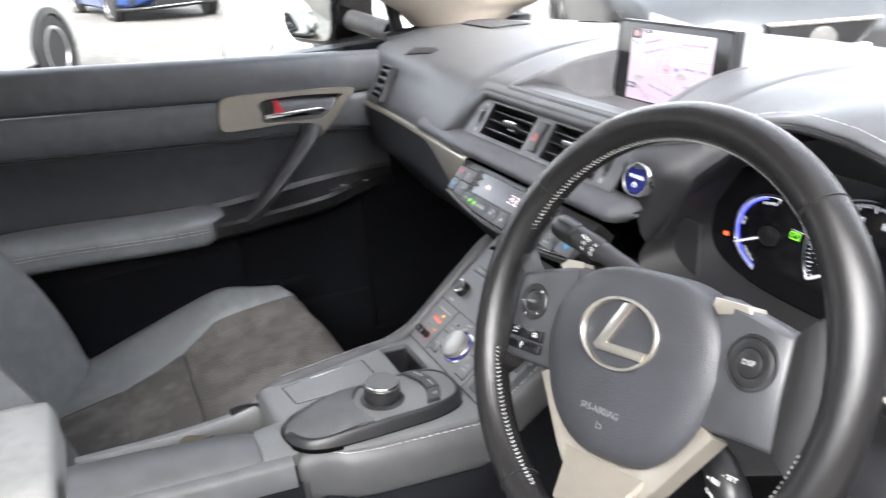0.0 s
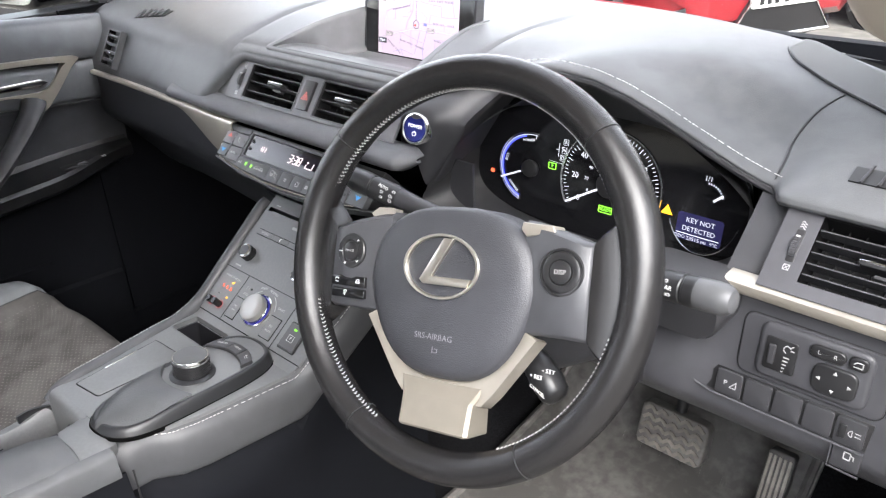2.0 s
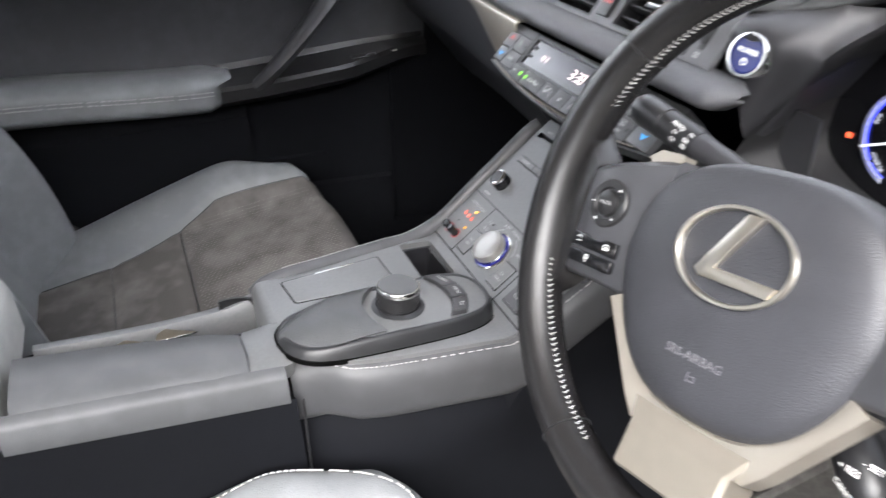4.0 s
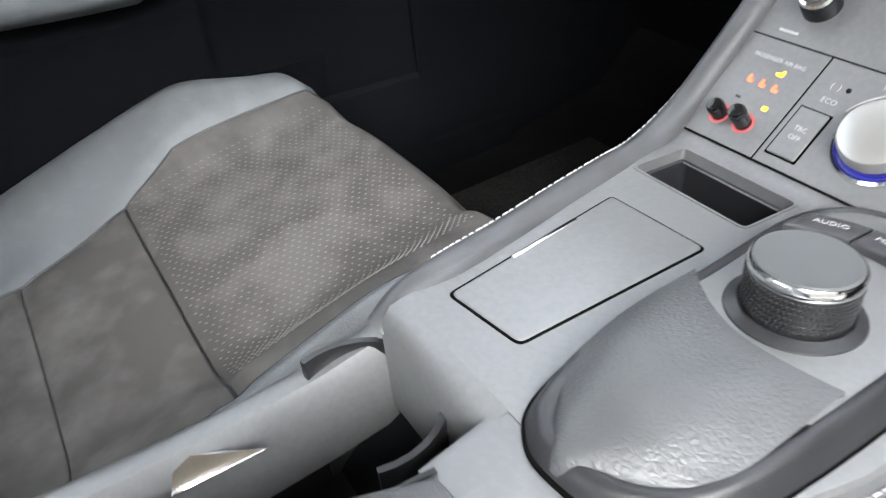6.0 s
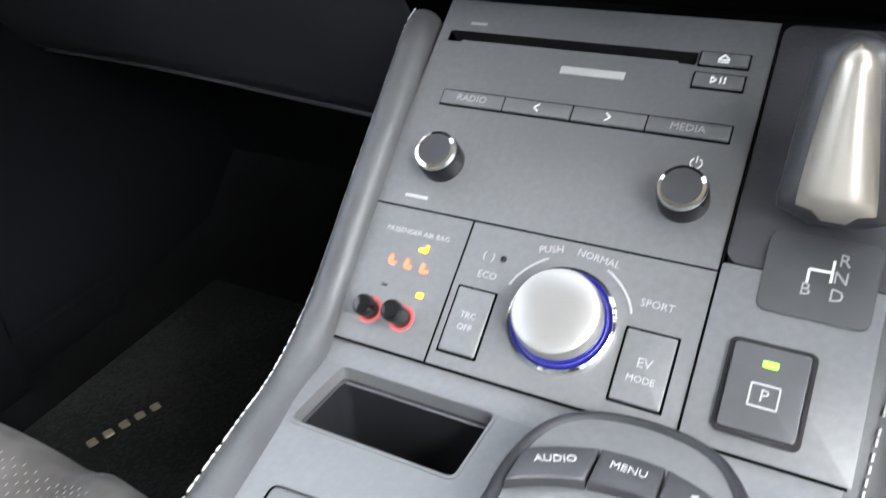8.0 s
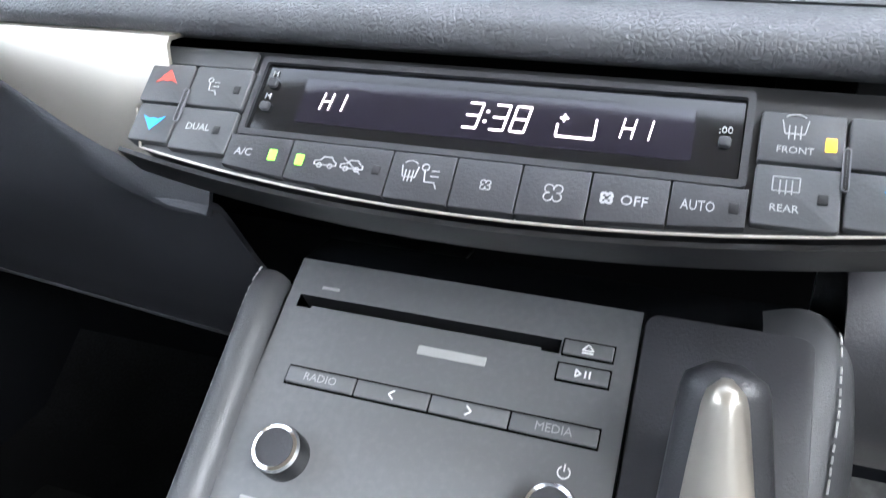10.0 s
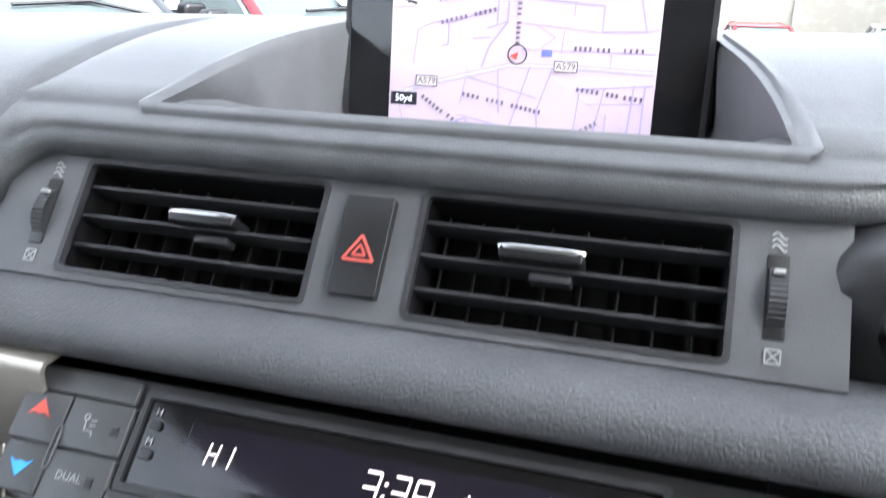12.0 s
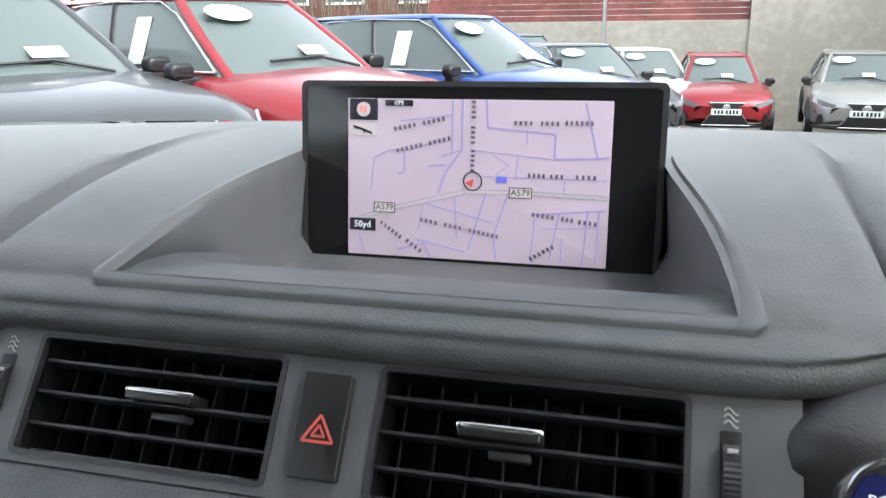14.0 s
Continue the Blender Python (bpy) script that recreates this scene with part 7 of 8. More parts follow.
strap = smooth_path([(-0.640, 0.070, 0.812), (-0.628, 0.055, 0.795), (-0.612, 0.010, 0.752), (-0.606, -0.040, 0.706), (-0.612, -0.075, 0.672), (-0.625, -0.095, 0.652)], 6)
part("pull_strap", tube(strap, [0.022] * 10 + [0.021] * (len(strap) - 10), 12, flat=0.62), M_PLASTIC, door, "dark slanting pull handle")
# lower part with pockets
part("lower_panel", sheet([[(x, y, z) for z, x in ((0.640, -0.690), (0.60, -0.680), (0.592, -0.672), (0.50, -0.672), (0.40, -0.676), (0.24, -0.690))] for y in (-0.95, -0.5, -0.11, -0.105)], 0.004), M_LOWER_SHADE, door, "dark plastic lower panel")
part("pocket_back", sheet([[(-0.700, y, z) for z in (0.64, 0.5, 0.24)] for y in (-0.11, 0.1, 0.30)], 0.004), M_LOWER_SHADE, door)
part("pocket_front", sheet([[(-0.660, y, z0), (-0.655, y, z0 - 0.004), (-0.660, y, 0.24)] for y, z0 in ((-0.105, 0.450), (0.0, 0.446), (0.150, 0.438))], 0.006), M_LOWER_SHADE, door, "dark door pocket")
part("pocket_front", sheet([[(-0.690, y, z0), (-0.685, y, z0 - 0.003), (-0.690, y, 0.44)] for y, z0 in ((-0.105, 0.500), (0.035, 0.493))], 0.004), M_LOWER_SHADE, door)
part("pocket_front", sheet([[(-0.680, y, z0), (-0.672, y, z0 - 0.004), (-0.680, y, 0.24)] for y, z0 in ((0.04, 0.330), (0.310, 0.322))], 0.006), M_LOWER_SHADE, door)
part("door_outer", slab(1.30, 0.70, 0.0, 0.01, 0.002, -0.06, -0.32, 0.59), M_BLACK, door, m=Matrix(((0, 0, 1, -0.725), (1, 0, 0, 0), (0, 1, 0, 0), (0, 0, 0, 1))))


# ---- seats ----
def suede_edge(v, s=-1):
    return min(0.66, 0.44 + 0.88 * max(0.0, v - 0.26) ** 1.3) if s < 0 else 0.82


def seat_height(u, v):
    """Cushion height over its base: u across (-1 door side, 1 console side), v from the back (0) to the front (1)."""
    h = 0.055 + 0.085 * v
    h += (0.016 + 0.044 * ease(0.0, 0.7, v)) * ease(0.46, 0.86, abs(u))
    h -= 0.075 * ease(0.84, 1.04, abs(u)) ** 2
    h -= 0.120 * ease(0.88, 1.0, v) ** 1.8
    h -= 0.045 * ease(0.55, 1.0, abs(u)) * ease(0.66, 0.95, v)
    for vs in (0.27, 0.475):
        h -= 0.006 * math.exp(-((v - vs) / 0.012) ** 2) * ease(suede_edge(v, u) + 0.06, suede_edge(v, u) - 0.06, abs(u))
    h -= 0.005 * math.exp(-((abs(u) - suede_edge(v, u)) / 0.022) ** 2)
    return h


def seat_point(u, v, cx, y0, z0, lift=0.0):
    w = 0.250 - 0.020 * v ** 3 + 0.012 * math.sin(math.pi * v)
    round_front = (0.075 if u < 0 else 0.045) * abs(u) ** 3 * ease(0.45, 1, v)
    return (cx + w * u, y0 + 0.55 * v - round_front, z0 + seat_height(u, v) + lift)


def build_seat(cx, y0, z0, label):
    seat = thing("front_seat", label, "car seat", (cx, y0 + 0.25, 0.28), group="front seats")
    vs = [i / 40 for i in range(41)]
    us = [-1.04 + 2.08 * i / 52 for i in range(53)]
    ks = [i / 26 for i in range(27)]
    part("centre_panel", sheet([[seat_point(-suede_edge(v) + k * (suede_edge(v) + suede_edge(v, 1)), v, cx, y0, z0) for k in ks] for v in vs], 0.004), M_SUEDE, seat, "brown-grey suede centre with pale dotted perforation", angle=70)
    for s in (-1, 1):
        part("side_bolster", sheet([[seat_point(s * (suede_edge(v, s) + (1.04 - suede_edge(v, s)) * k), v, cx, y0, z0, 0.001) for k in ks] for v in vs], 0.004), M_SEATLEATHER, seat, "grey-black leather side bolster", angle=70)
        part("piping", tube([seat_point(s * 0.93, v, cx, y0, z0, 0.001) for v in vs[2:40]], 0.0016, 6), M_LEATHER, seat)
        part("seam", tube([seat_point(s * suede_edge(v, s), v, cx, y0, z0, 0.0005) for v in vs[:40]], 0.0012, 6), M_BLACK, seat)
    for v in (0.27, 0.475):
        part("seam", tube([seat_point(-suede_edge(v) + k * (suede_edge(v) + suede_edge(v, 1)), v, cx, y0, z0, 0.001) for k in ks], 0.0013, 6), M_BLACK, seat)
    bm = bmesh.new()
    for i in range(52):
        for j in range(30):
            v, u = 0.49 + 0.40 * (j + 0.5 * (i % 2)) / 30, -0.56 + 1.26 * i / 51
            x, y, z = seat_point(u, v, cx, y0, z0, 0.0004)
            vs4 = [bm.verts.new((x + dx, y + dy, z + dz)) for dx, dy, dz in ((-0.0005, -0.0012, 0), (0.0005, -0.0012, 0), (0.0004, 0.0012, 0.0001), (-0.0005, 0.0012, 0.0001), (0, 0, 0.0005))]
            for a in range(4):
                bm.faces.new((vs4[a], vs4[(a + 1) % 4], vs4[4]))
    tagged(part("perforation", bm, material("pale perforation thread", (0.23, 0.215, 0.20), 0.8), seat, "rows of pale stitches"), kind="stuff")
    bm = slab(0.44, 0.46, 0.0, 0.05, 0.01, -0.14, cx, y0 + 0.24)
    part("base", bm, M_PLASTIC, seat, m=Matrix.Translation((0, 0, z0 + 0.02)))
    back = []
    for i in range(25):
        t = i / 24
        z = z0 + 0.05 + 0.60 * t
        yb = y0 + 0.045 - 0.24 * t - 0.02 * t * t
        w = 0.245 - 0.03 * t
        prof = []
        for u in np.linspace(-1, 1, 31):
            fwd = 0.105 * ease(0.45, 0.85, abs(u)) * (0.6 + 0.4 * math.sin(math.pi * min(1, t * 1.3))) - 0.09 * ease(0.86, 1.0, abs(u)) ** 2
            prof.append((cx + w * u, yb + fwd, z))
        back.append(prof)
    part("backrest", sheet(back, 0.05), M_SEATLEATHER, seat, "grey-black leather backrest with side bolsters", angle=60)
    part("headrest", slab(0.26, 0.17, 0.09, 0.06, 0.03, 0.0), M_SEATLEATHER, seat, m=Matrix.Translation((cx, y0 - 0.25, z0 + 0.71)) @ Matrix.Rotation(radians(80), 4, "X"))
    if cx > 0:
        part("stitching", stitches([seat_point(p.x, p.y, cx, y0, z0, 0.0022) for p in smooth_path([(-0.80, 0.10, 0), (-0.84, 0.40, 0), (-0.87, 0.60, 0), (-0.895, 0.76, 0), (-0.85, 0.85, 0), (-0.74, 0.895, 0), (-0.62, 0.905, 0), (-0.30, 0.91, 0), (0.0, 0.912, 0)], 10)], 0.0042, 0.0016, 0.0008), M_STITCH, seat, "pale stitching")
    return seat


build_seat(-0.388, -0.520, 0.368, "grey-black leather passenger seat with brown-grey suede centre")
build_seat(0.375, -0.600, 0.395, "grey-black leather driver's seat with pale stitching")
for x, y in ((-0.615, -0.50), (0.615, -0.62)):
    b = thing("seat_belt_buckle", "grey belt anchor strap beside the seat", "seat belt", (x, y, 0.40))
    part("strap", sheet([[(x - 0.02, y + 0.12 * t, 0.42 + 0.12 * (1 - t)), (x + 0.02, y + 0.12 * t, 0.42 + 0.12 * (1 - t))] for t in (0, 0.5, 1)], 0.003), material("belt webbing", (0.05, 0.05, 0.052), 0.8, bump=0.4), b)

# ---- floor, footwells, pedals ----
fl = part("floor", sheet([[(x, y, z) for x in (-0.73, -0.3, 0.3, 0.73)] for y, z in ((-1.6, 0.27), (0.30, 0.27), (0.50, 0.30), (0.66, 0.45), (0.70, 0.75))], 0.01), M_CARPET, None)
tagged(fl, "black carpeted car floor and bulkhead", "floor", kind="structure")
mat_ = thing("floor_mat", "black rubber floor mat with moulded ribs, dusty marks and light in its colour", "floor mat", (0.37, 0.15, 0.275))


def mat_z(y, lift=0.0):
    return float(np.interp(y, (-0.2, 0.30, 0.50, 0.66), (0.27, 0.27, 0.30, 0.45))) + 0.012 + lift


mat_ys = [-0.11 + 0.72 * i / 36 for i in range(37)]
part("sheet", sheet([[(x, y, mat_z(y)) for x in np.linspace(0.165, 0.600, 8)] for y in mat_ys], 0.006), M_RUBBER, mat_, angle=60)
for x in (0.175, 0.590):
    part("tray_rim", tube([(x, y, mat_z(y, 0.006)) for y in mat_ys], 0.007, 8), M_RUBBER, mat_)
part("tray_rim", tube([(x, 0.610, mat_z(0.610, 0.006)) for x in (0.175, 0.38, 0.590)], 0.007, 8), M_RUBBER, mat_)
for i in range(12):
    x = 0.205 + 0.033 * i
    part("rib", tube([(x - 0.17 * (y - 0.4), y, mat_z(y, 0.001)) for y in np.linspace(0.24, 0.57, 12)], 0.0050, 6), M_RUBBER, mat_)
for i in range(4):
    part("rib", slab(0.0070, 0.17, 0.017, 0.002, 0.002, 0.008), M_RUBBER, mat_, m=pose(0.290 + 0.060 * i, 0.06, 0.275, 0, 0, -10))
BADGE0, BADGE1 = (-0.505, 0.112), (-0.482, 0.178)
mat2 = part("floor_mat", slab(0.42, 0.60, 0.012, 0.05, 0.004, 0.001), M_MAT, None, m=Matrix.Translation((-0.38, 0.14, 0.272)))
tagged(mat2, "black carpet passenger floor mat", "floor mat")
for i in range(5):
    x, y = BADGE0[0] + (BADGE1[0] - BADGE0[0]) * i / 4, BADGE0[1] + (BADGE1[1] - BADGE0[1]) * i / 4
    part("badge_bar", slab(0.0100, 0.0105, 0.0022, 0.002, 0.0006, 0.0), material("beige thread", (0.36, 0.31, 0.22), 0.8), mat2, "beige embroidered plain shape" if i == 0 else "", pose(x, y, 0.2835, 0, 0, math.degrees(math.atan2(BADGE1[1] - BADGE0[1], BADGE1[0] - BADGE0[0]))))
brake = thing("brake_pedal", "worn rubber brake pedal with zigzag tread", "pedal", (0.42, 0.45, 0.40))
FBP = facing(0.418, 0.452, 0.402, (0.30, 1.0))
pd = part("pad", slab(0.105, 0.068, 0.010, 0.012, 0.004, -0.012), M_RUBBER, brake, m=FBP)
for j in range(5):
    y = -0.026 + 0.013 * j
    pts = [(-0.046 + 0.0092 * i, y + (0.004 if i % 2 else -0.004)) for i in range(11)]
    icon([pts], material("worn rubber tread", (0.16, 0.145, 0.13), 0.75, vary=0.3), pd, FBP @ shift(0, 0, 0.0098) @ Matrix.Diagonal((1, 1, 9, 1)), 0.0052, "tread")
part("arm", tube([(0.418, 0.460, 0.41), (0.42, 0.49, 0.50), (0.42, 0.50, 0.62)], 0.009, 10), M_BLACK, brake)
gas = thing("accelerator_pedal", "dark ribbed accelerator pedal with metal-look ribs", "pedal", (0.56, 0.45, 0.35))
FAP = facing(0.566, 0.452, 0.375, (0.35, 1.0))
part("pad", slab(0.036, 0.130, 0.008, 0.006, 0.003, -0.010), M_RUBBER, gas, m=FAP)
for i in range(5):
    part("rib", slab(0.0040, 0.118, 0.0105, 0.001, 0.001, 0.007, -0.0135 + 0.00675 * i, 0), material("grey worn rib", (0.38, 0.35, 0.31), 0.6, vary=0.25), gas, m=FAP)
foot = part("footwell_shell", sheet([[(x, 0.60, z) for z in (0.27, 0.5, 0.80)] for x in (-0.73, 0, 0.73)], 0.02), M_LOWER_SHADE, None)
tagged(foot, "black bulkhead behind the dashboard", "bulkhead", kind="structure")

# ---- body shell round the cabin ----
def shell_part(name, bm, mat, label, category, angle=50):
    return tagged(part(name, bm, mat, None, angle=angle), label, category, kind="structure")


roof_rows = []
for y in np.linspace(0.12, -1.75, 16):
    t = (0.12 - y) / 1.87
    roof_rows.append([(x, y, 1.375 + 0.045 * math.sin(math.pi * min(1, t * 1.1)) - 0.05 * abs(x / 0.6) ** 3 - 0.02 * t) for x in np.linspace(-0.60, 0.60, 17)])
shell_part("roof", sheet(roof_rows, 0.03), M_LINER, "beige headliner roof", "roof")
for s in (-1, 1):
    back_edge = smooth_path([(0.70, 0.385, 0.925), (0.66, 0.32, 0.985), (0.62, 0.25, 1.03), (0.597, 0.20, 1.065), (0.585, 0.10, 1.17), (0.58, 0.0, 1.36)], 6)
    fore_edge = smooth_path([(0.69, 0.44, 0.915), (0.665, 0.55, 0.972), (0.655, 0.60, 1.00), (0.64, 0.50, 1.09), (0.61, 0.30, 1.22), (0.585, 0.08, 1.39)], 6)
    loops = []
    for p, q in zip(back_edge, fore_edge):
        mid_ = (p + q) / 2 + Vector((-0.022, 0, 0.004))
        loops.append([(s * v.x + (0.018 if s > 0 else 0.0), v.y, v.z) for v in (p + Vector((0.075, -0.005, 0)), p + Vector((0.012, -0.010, 0)), p, (p + mid_) / 2 + Vector((-0.006, 0, 0)), mid_, (q + mid_) / 2 + Vector((-0.004, 0, 0)), q, q + Vector((0.05, 0.01, 0)))])
    bm = bmesh.new()
    rings(bm, loops)
    shell_part("a_pillar", bm, M_LINER, "beige windscreen pillar trim", "pillar", 70)
    shell_part("roof_rail", tube([(s * 0.60, 0.10, 1.355), (s * 0.605, -0.5, 1.385), (s * 0.60, -1.2, 1.375), (s * 0.60, -1.75, 1.32)], 0.035, 10), M_LINER, "beige roof rail trim", "roof rail")
    shell_part("b_pillar", tube([(s * 0.70, -0.92, 0.90), (s * 0.66, -0.94, 1.15), (s * 0.60, -0.95, 1.37)], 0.045, 10), M_LINER, "beige centre pillar trim", "pillar")
    shell_part("c_pillar", tube([(s * 0.70, -1.62, 0.90), (s * 0.66, -1.66, 1.15), (s * 0.60, -1.70, 1.35)], 0.09, 10), M_LINER, "beige rear pillar trim", "pillar")
shell_part("rear_side", slab(0.75, 0.70, 0.0, 0.02, 0.005, -0.05, -1.32, 0.60, m=Matrix(((0, 0, 1, -0.70), (1, 0, 0, 0), (0, 1, 0, 0), (0, 0, 0, 1)))), M_PLASTIC, "dark rear door panel", "door panel")
shell_part("rear_side", slab(0.75, 0.70, 0.0, 0.02, 0.005, -0.05, -1.32, 0.60, m=Matrix(((0, 0, 1, 0.75), (1, 0, 0, 0), (0, 1, 0, 0), (0, 0, 0, 1)))), M_PLASTIC, "dark rear door panel", "door panel")
shell_part("tailgate", slab(1.40, 0.75, 0.0, 0.02, 0.005, -0.05, 0, 0.60, m=Matrix(((1, 0, 0, 0), (0, 0, 1, -1.72), (0, 1, 0, 0), (0, 0, 0, 1)))), M_PLASTIC, "dark tailgate panel", "tailgate")
bench = thing("rear_bench", "grey-black leather rear bench seat", "car seat", (0, -1.3, 0.3))
part("cushion", slab(1.25, 0.48, 0.14, 0.06, 0.05, 0.0), M_SEATLEATHER, bench, m=Matrix.Translation((0, -1.28, 0.33)))
part("backrest", slab(1.25, 0.55, 0.12, 0.06, 0.05, 0.0), M_SEATLEATHER, bench, m=pose(0, -1.62, 0.70, 105, 0, 0))
for s in (-1, 1):
    shell_part("dash_end", sheet([[(0.765 if s > 0 else -0.70, y, z - 0.03 * ease(0.45, 0.60, y)) for y in (0.17, 0.35, 0.50, 0.70)] for z in (0.2, 0.85, 0.945)], 0.01), M_LOWER_SHADE if s < 0 else M_PLASTIC, "dark end of the dashboard", "dashboard end")
    shell_part("footwell_side", slab(0.63, 0.76, 0.0, 0.02, 0.005, -0.03, 0.475, 0.54, m=Matrix(((0, 0, 1, -0.735 if s < 0 else 0.80), (1, 0, 0, 0), (0, 1, 0, 0), (0, 0, 0, 1)))), M_LOWER_SHADE, "black side panel of the footwell", "side panel")
shell_part("bulkhead", slab(1.56, 0.76, 0.0, 0.02, 0.005, -0.03, 0.0, 0.54, m=Matrix(((1, 0, 0, 0), (0, 0, 1, 0.78), (0, 1, 0, 0), (0, 0, 0, 1)))), M_LOWER_SHADE, "black bulkhead under the windscreen", "bulkhead")
shell_part("sill_frame", tube([(-0.70, 0.26, 0.945), (-0.705, 0.44, 0.955), (-0.70, 0.60, 0.945)], 0.016, 8), M_BLACK, "black quarter window surround", "trim")
shell_part("window_bar", tube([(-0.712, 0.30, 0.94), (-0.700, 0.26, 1.10), (-0.690, 0.22, 1.22)], 0.014, 8), M_BLACK, "black quarter window post", "trim")
shell_part("cowl", sheet([[(x, dash_far(x) + dy, z - 0.010 * (x / 0.7) ** 2) for x in np.linspace(-0.74, 0.76, 15)] for dy, z in ((-0.014, 0.9550), (0.004, 0.9562), (0.022, 0.9520), (0.10, 0.930), (0.30, 0.885))], 0.006), M_GAP, "black windscreen edge and cowl", "cowl")


# ---- outside: sloping yard, parked cars, wall ----
def yard_z(y):
    return -0.050 * max(0.0, y) - 0.033 * max(0.0, y - 8.0)


M_YARD = material("worn pale concrete yard", (0.14, 0.132, 0.115), 0.85, vary=0.25, scale=8, second_scale=0.7, bump=0.4, bump_scale=60)
gr = part("ground", sheet([[(x, y, yard_z(y)) for x in (-300, -40, -10, 0, 10, 40, 300)] for y in (-300, -40, -10, 0, 8, 22, 300)], 0.05), M_YARD, None)
tagged(gr, "worn pale concrete yard of a car park", "ground", kind="structure")


def paint(name, c, metal=0.25):
    return material(name, c, 0.30, metal=metal, vary=0.04, coat=0.45)


M_TYRE = material("tyre rubber", (0.018, 0.018, 0.018), 0.7)
M_ALLOY = material("alloy wheel", (0.45, 0.45, 0.46), 0.3, metal=0.9)
# base colour raised to a pale green to stand for reflected sky
M_GLASS_SKY = material("tinted car glass with sky reflection in its colour", (0.105, 0.125, 0.122), 0.10, vary=0.0, spec=0.42)
M_LAMP = material("headlamp lens", (0.30, 0.31, 0.33), 0.12, metal=0.4)
M_PAPER = material("white window paper", (0.66, 0.69, 0.66), 0.7)
M_MINT = material("pale mint sticker", (0.62, 0.82, 0.76), 0.6)
M_TRIM = material("satin window trim", (0.6, 0.6, 0.6), 0.25, metal=0.9)


def build_car(front, head, mat, height, label, papers=True, grille=True, group=""):
    """A parked hatchback or crossover; front: the middle of its nose on the ground, head: the way it points, in degrees from +y to +x."""
    L, W = 4.45, 1.80
    k = height / 1.54
    a = radians(head)
    m = Matrix.Translation((front[0] - math.sin(a) * L / 2, front[1] - math.cos(a) * L / 2, yard_z(front[1]))) @ Matrix.Rotation(-a, 4, "Z")
    car = thing("car", label, "car", tuple(m.translation), group)
    stations = ((-2.22, 0.62, 0.42, 0.80, 0.86), (-2.17, 0.76, 0.36, 0.92, 0.99), (-1.9, 0.86, 0.26, 0.98, 1.04), (-1.2, 0.895, 0.22, 0.98, 1.03), (0.0, 0.90, 0.21, 0.96, 1.00), (0.75, 0.90, 0.21, 0.94, 1.01), (1.10, 0.895, 0.22, 0.91, 0.99), (1.60, 0.88, 0.24, 0.85, 0.93), (1.95, 0.82, 0.28, 0.78, 0.86), (2.14, 0.70, 0.32, 0.68, 0.77), (2.22, 0.56, 0.38, 0.58, 0.66))
    loops = []
    for y, w, z0, zs, zc in stations:
        w, zs, zc = w * W / 1.80, zs * k, zc * k
        pts = [(w * 0.90, z0), (w * 0.985, z0 + 0.06), (w * 0.97, z0 + 0.20), (w, zs - 0.20), (w * 0.985, zs - 0.06), (w * 0.93, zs), (w * 0.70, zs + (zc - zs) * 0.75), (w * 0.40, zc), (0, zc + 0.012)]
        loops.append([(x, y, z) for x, z in pts] + [(-x, y, z) for x, z in pts[-2::-1]])
    bm = bmesh.new()
    rings(bm, loops)
    body_ = part("body", bm, mat, car, m=m, angle=35)
    # glasshouse and roof
    zb, zr = 0.985 * k, height

    base = [(-2.02, 0.62), (-1.9, 0.70), (-1.0, 0.765), (0.2, 0.755), (0.80, 0.700), (0.98, 0.50), (1.03, 0.0)]
    top = [(-1.72, 0.42), (-1.62, 0.50), (-1.0, 0.575), (-0.2, 0.575), (0.10, 0.545), (0.19, 0.36), (0.215, 0.0)]

    def loop(t, bulge=0.0):
        out = [(b[1] + (c[1] - b[1]) * t + bulge, b[0] + (c[0] - b[0]) * t, zb + (zr - 0.055 - zb) * t) for b, c in zip(base, top)]
        return out + [(-x, y, z) for x, y, z in out[-2::-1]]
    bm = bmesh.new()
    rings(bm, [loop(-0.12), loop(0.0), loop(0.5, 0.018), loop(1.0)])
    part("glass", bm, M_GLASS_SKY, car, "tinted windows with sky reflection in their colour", m, angle=30)
    bm = bmesh.new()
    crown = [[(x * s, (y + 0.7) * s - 0.7, z + dz) for x, y, z in loop(1.0)] for s, dz in ((1.015, -0.012), (1.03, 0.006), (0.97, 0.030), (0.75, 0.048), (0.35, 0.056))]
    rings(bm, crown)
    part("roof", bm, mat, car, m=m, angle=60)
    for s in (-1, 1):
        def at(b, t, out=0.008):
            i = min(int(b), 5)
            f = b - i
            p, q = loop(t, 0.018 * math.sin(math.pi * t)), None
            x = p[i][0] + (p[i + 1][0] - p[i][0]) * f
            y = p[i][1] + (p[i + 1][1] - p[i][1]) * f
            return Vector((s * (x + out), y, p[i][2]))
        part("front_pillar", tube([at(4.25, t) for t in (-0.06, 0.25, 0.5, 0.75, 1.02)], 0.040, 8, flat=0.6), mat, car, m=m)
        part("rear_pillar", tube([at(0.6, t, -0.01) for t in (-0.06, 0.25, 0.5, 0.75, 1.02)], 0.13, 8, flat=0.5), mat, car, m=m)
        part("door_pillar", tube([at(2.45, t, 0.0) for t in (0, 0.5, 1.0)], 0.030, 8, flat=0.5), M_BLACK, car, m=m)
        part("window_trim", tube([at(b, 0.02, 0.014) for b in (1.0, 1.6, 2.4, 3.2, 4.0)], 0.011, 6), M_TRIM, car, m=m)
        part("window_trim", tube([at(b, t, 0.016) for b, t in ((4.0, 0.02), (4.02, 0.4), (3.95, 0.8), (3.6, 0.97), (2.4, 1.0), (1.4, 0.95))], 0.010, 6), M_TRIM, car, m=m)
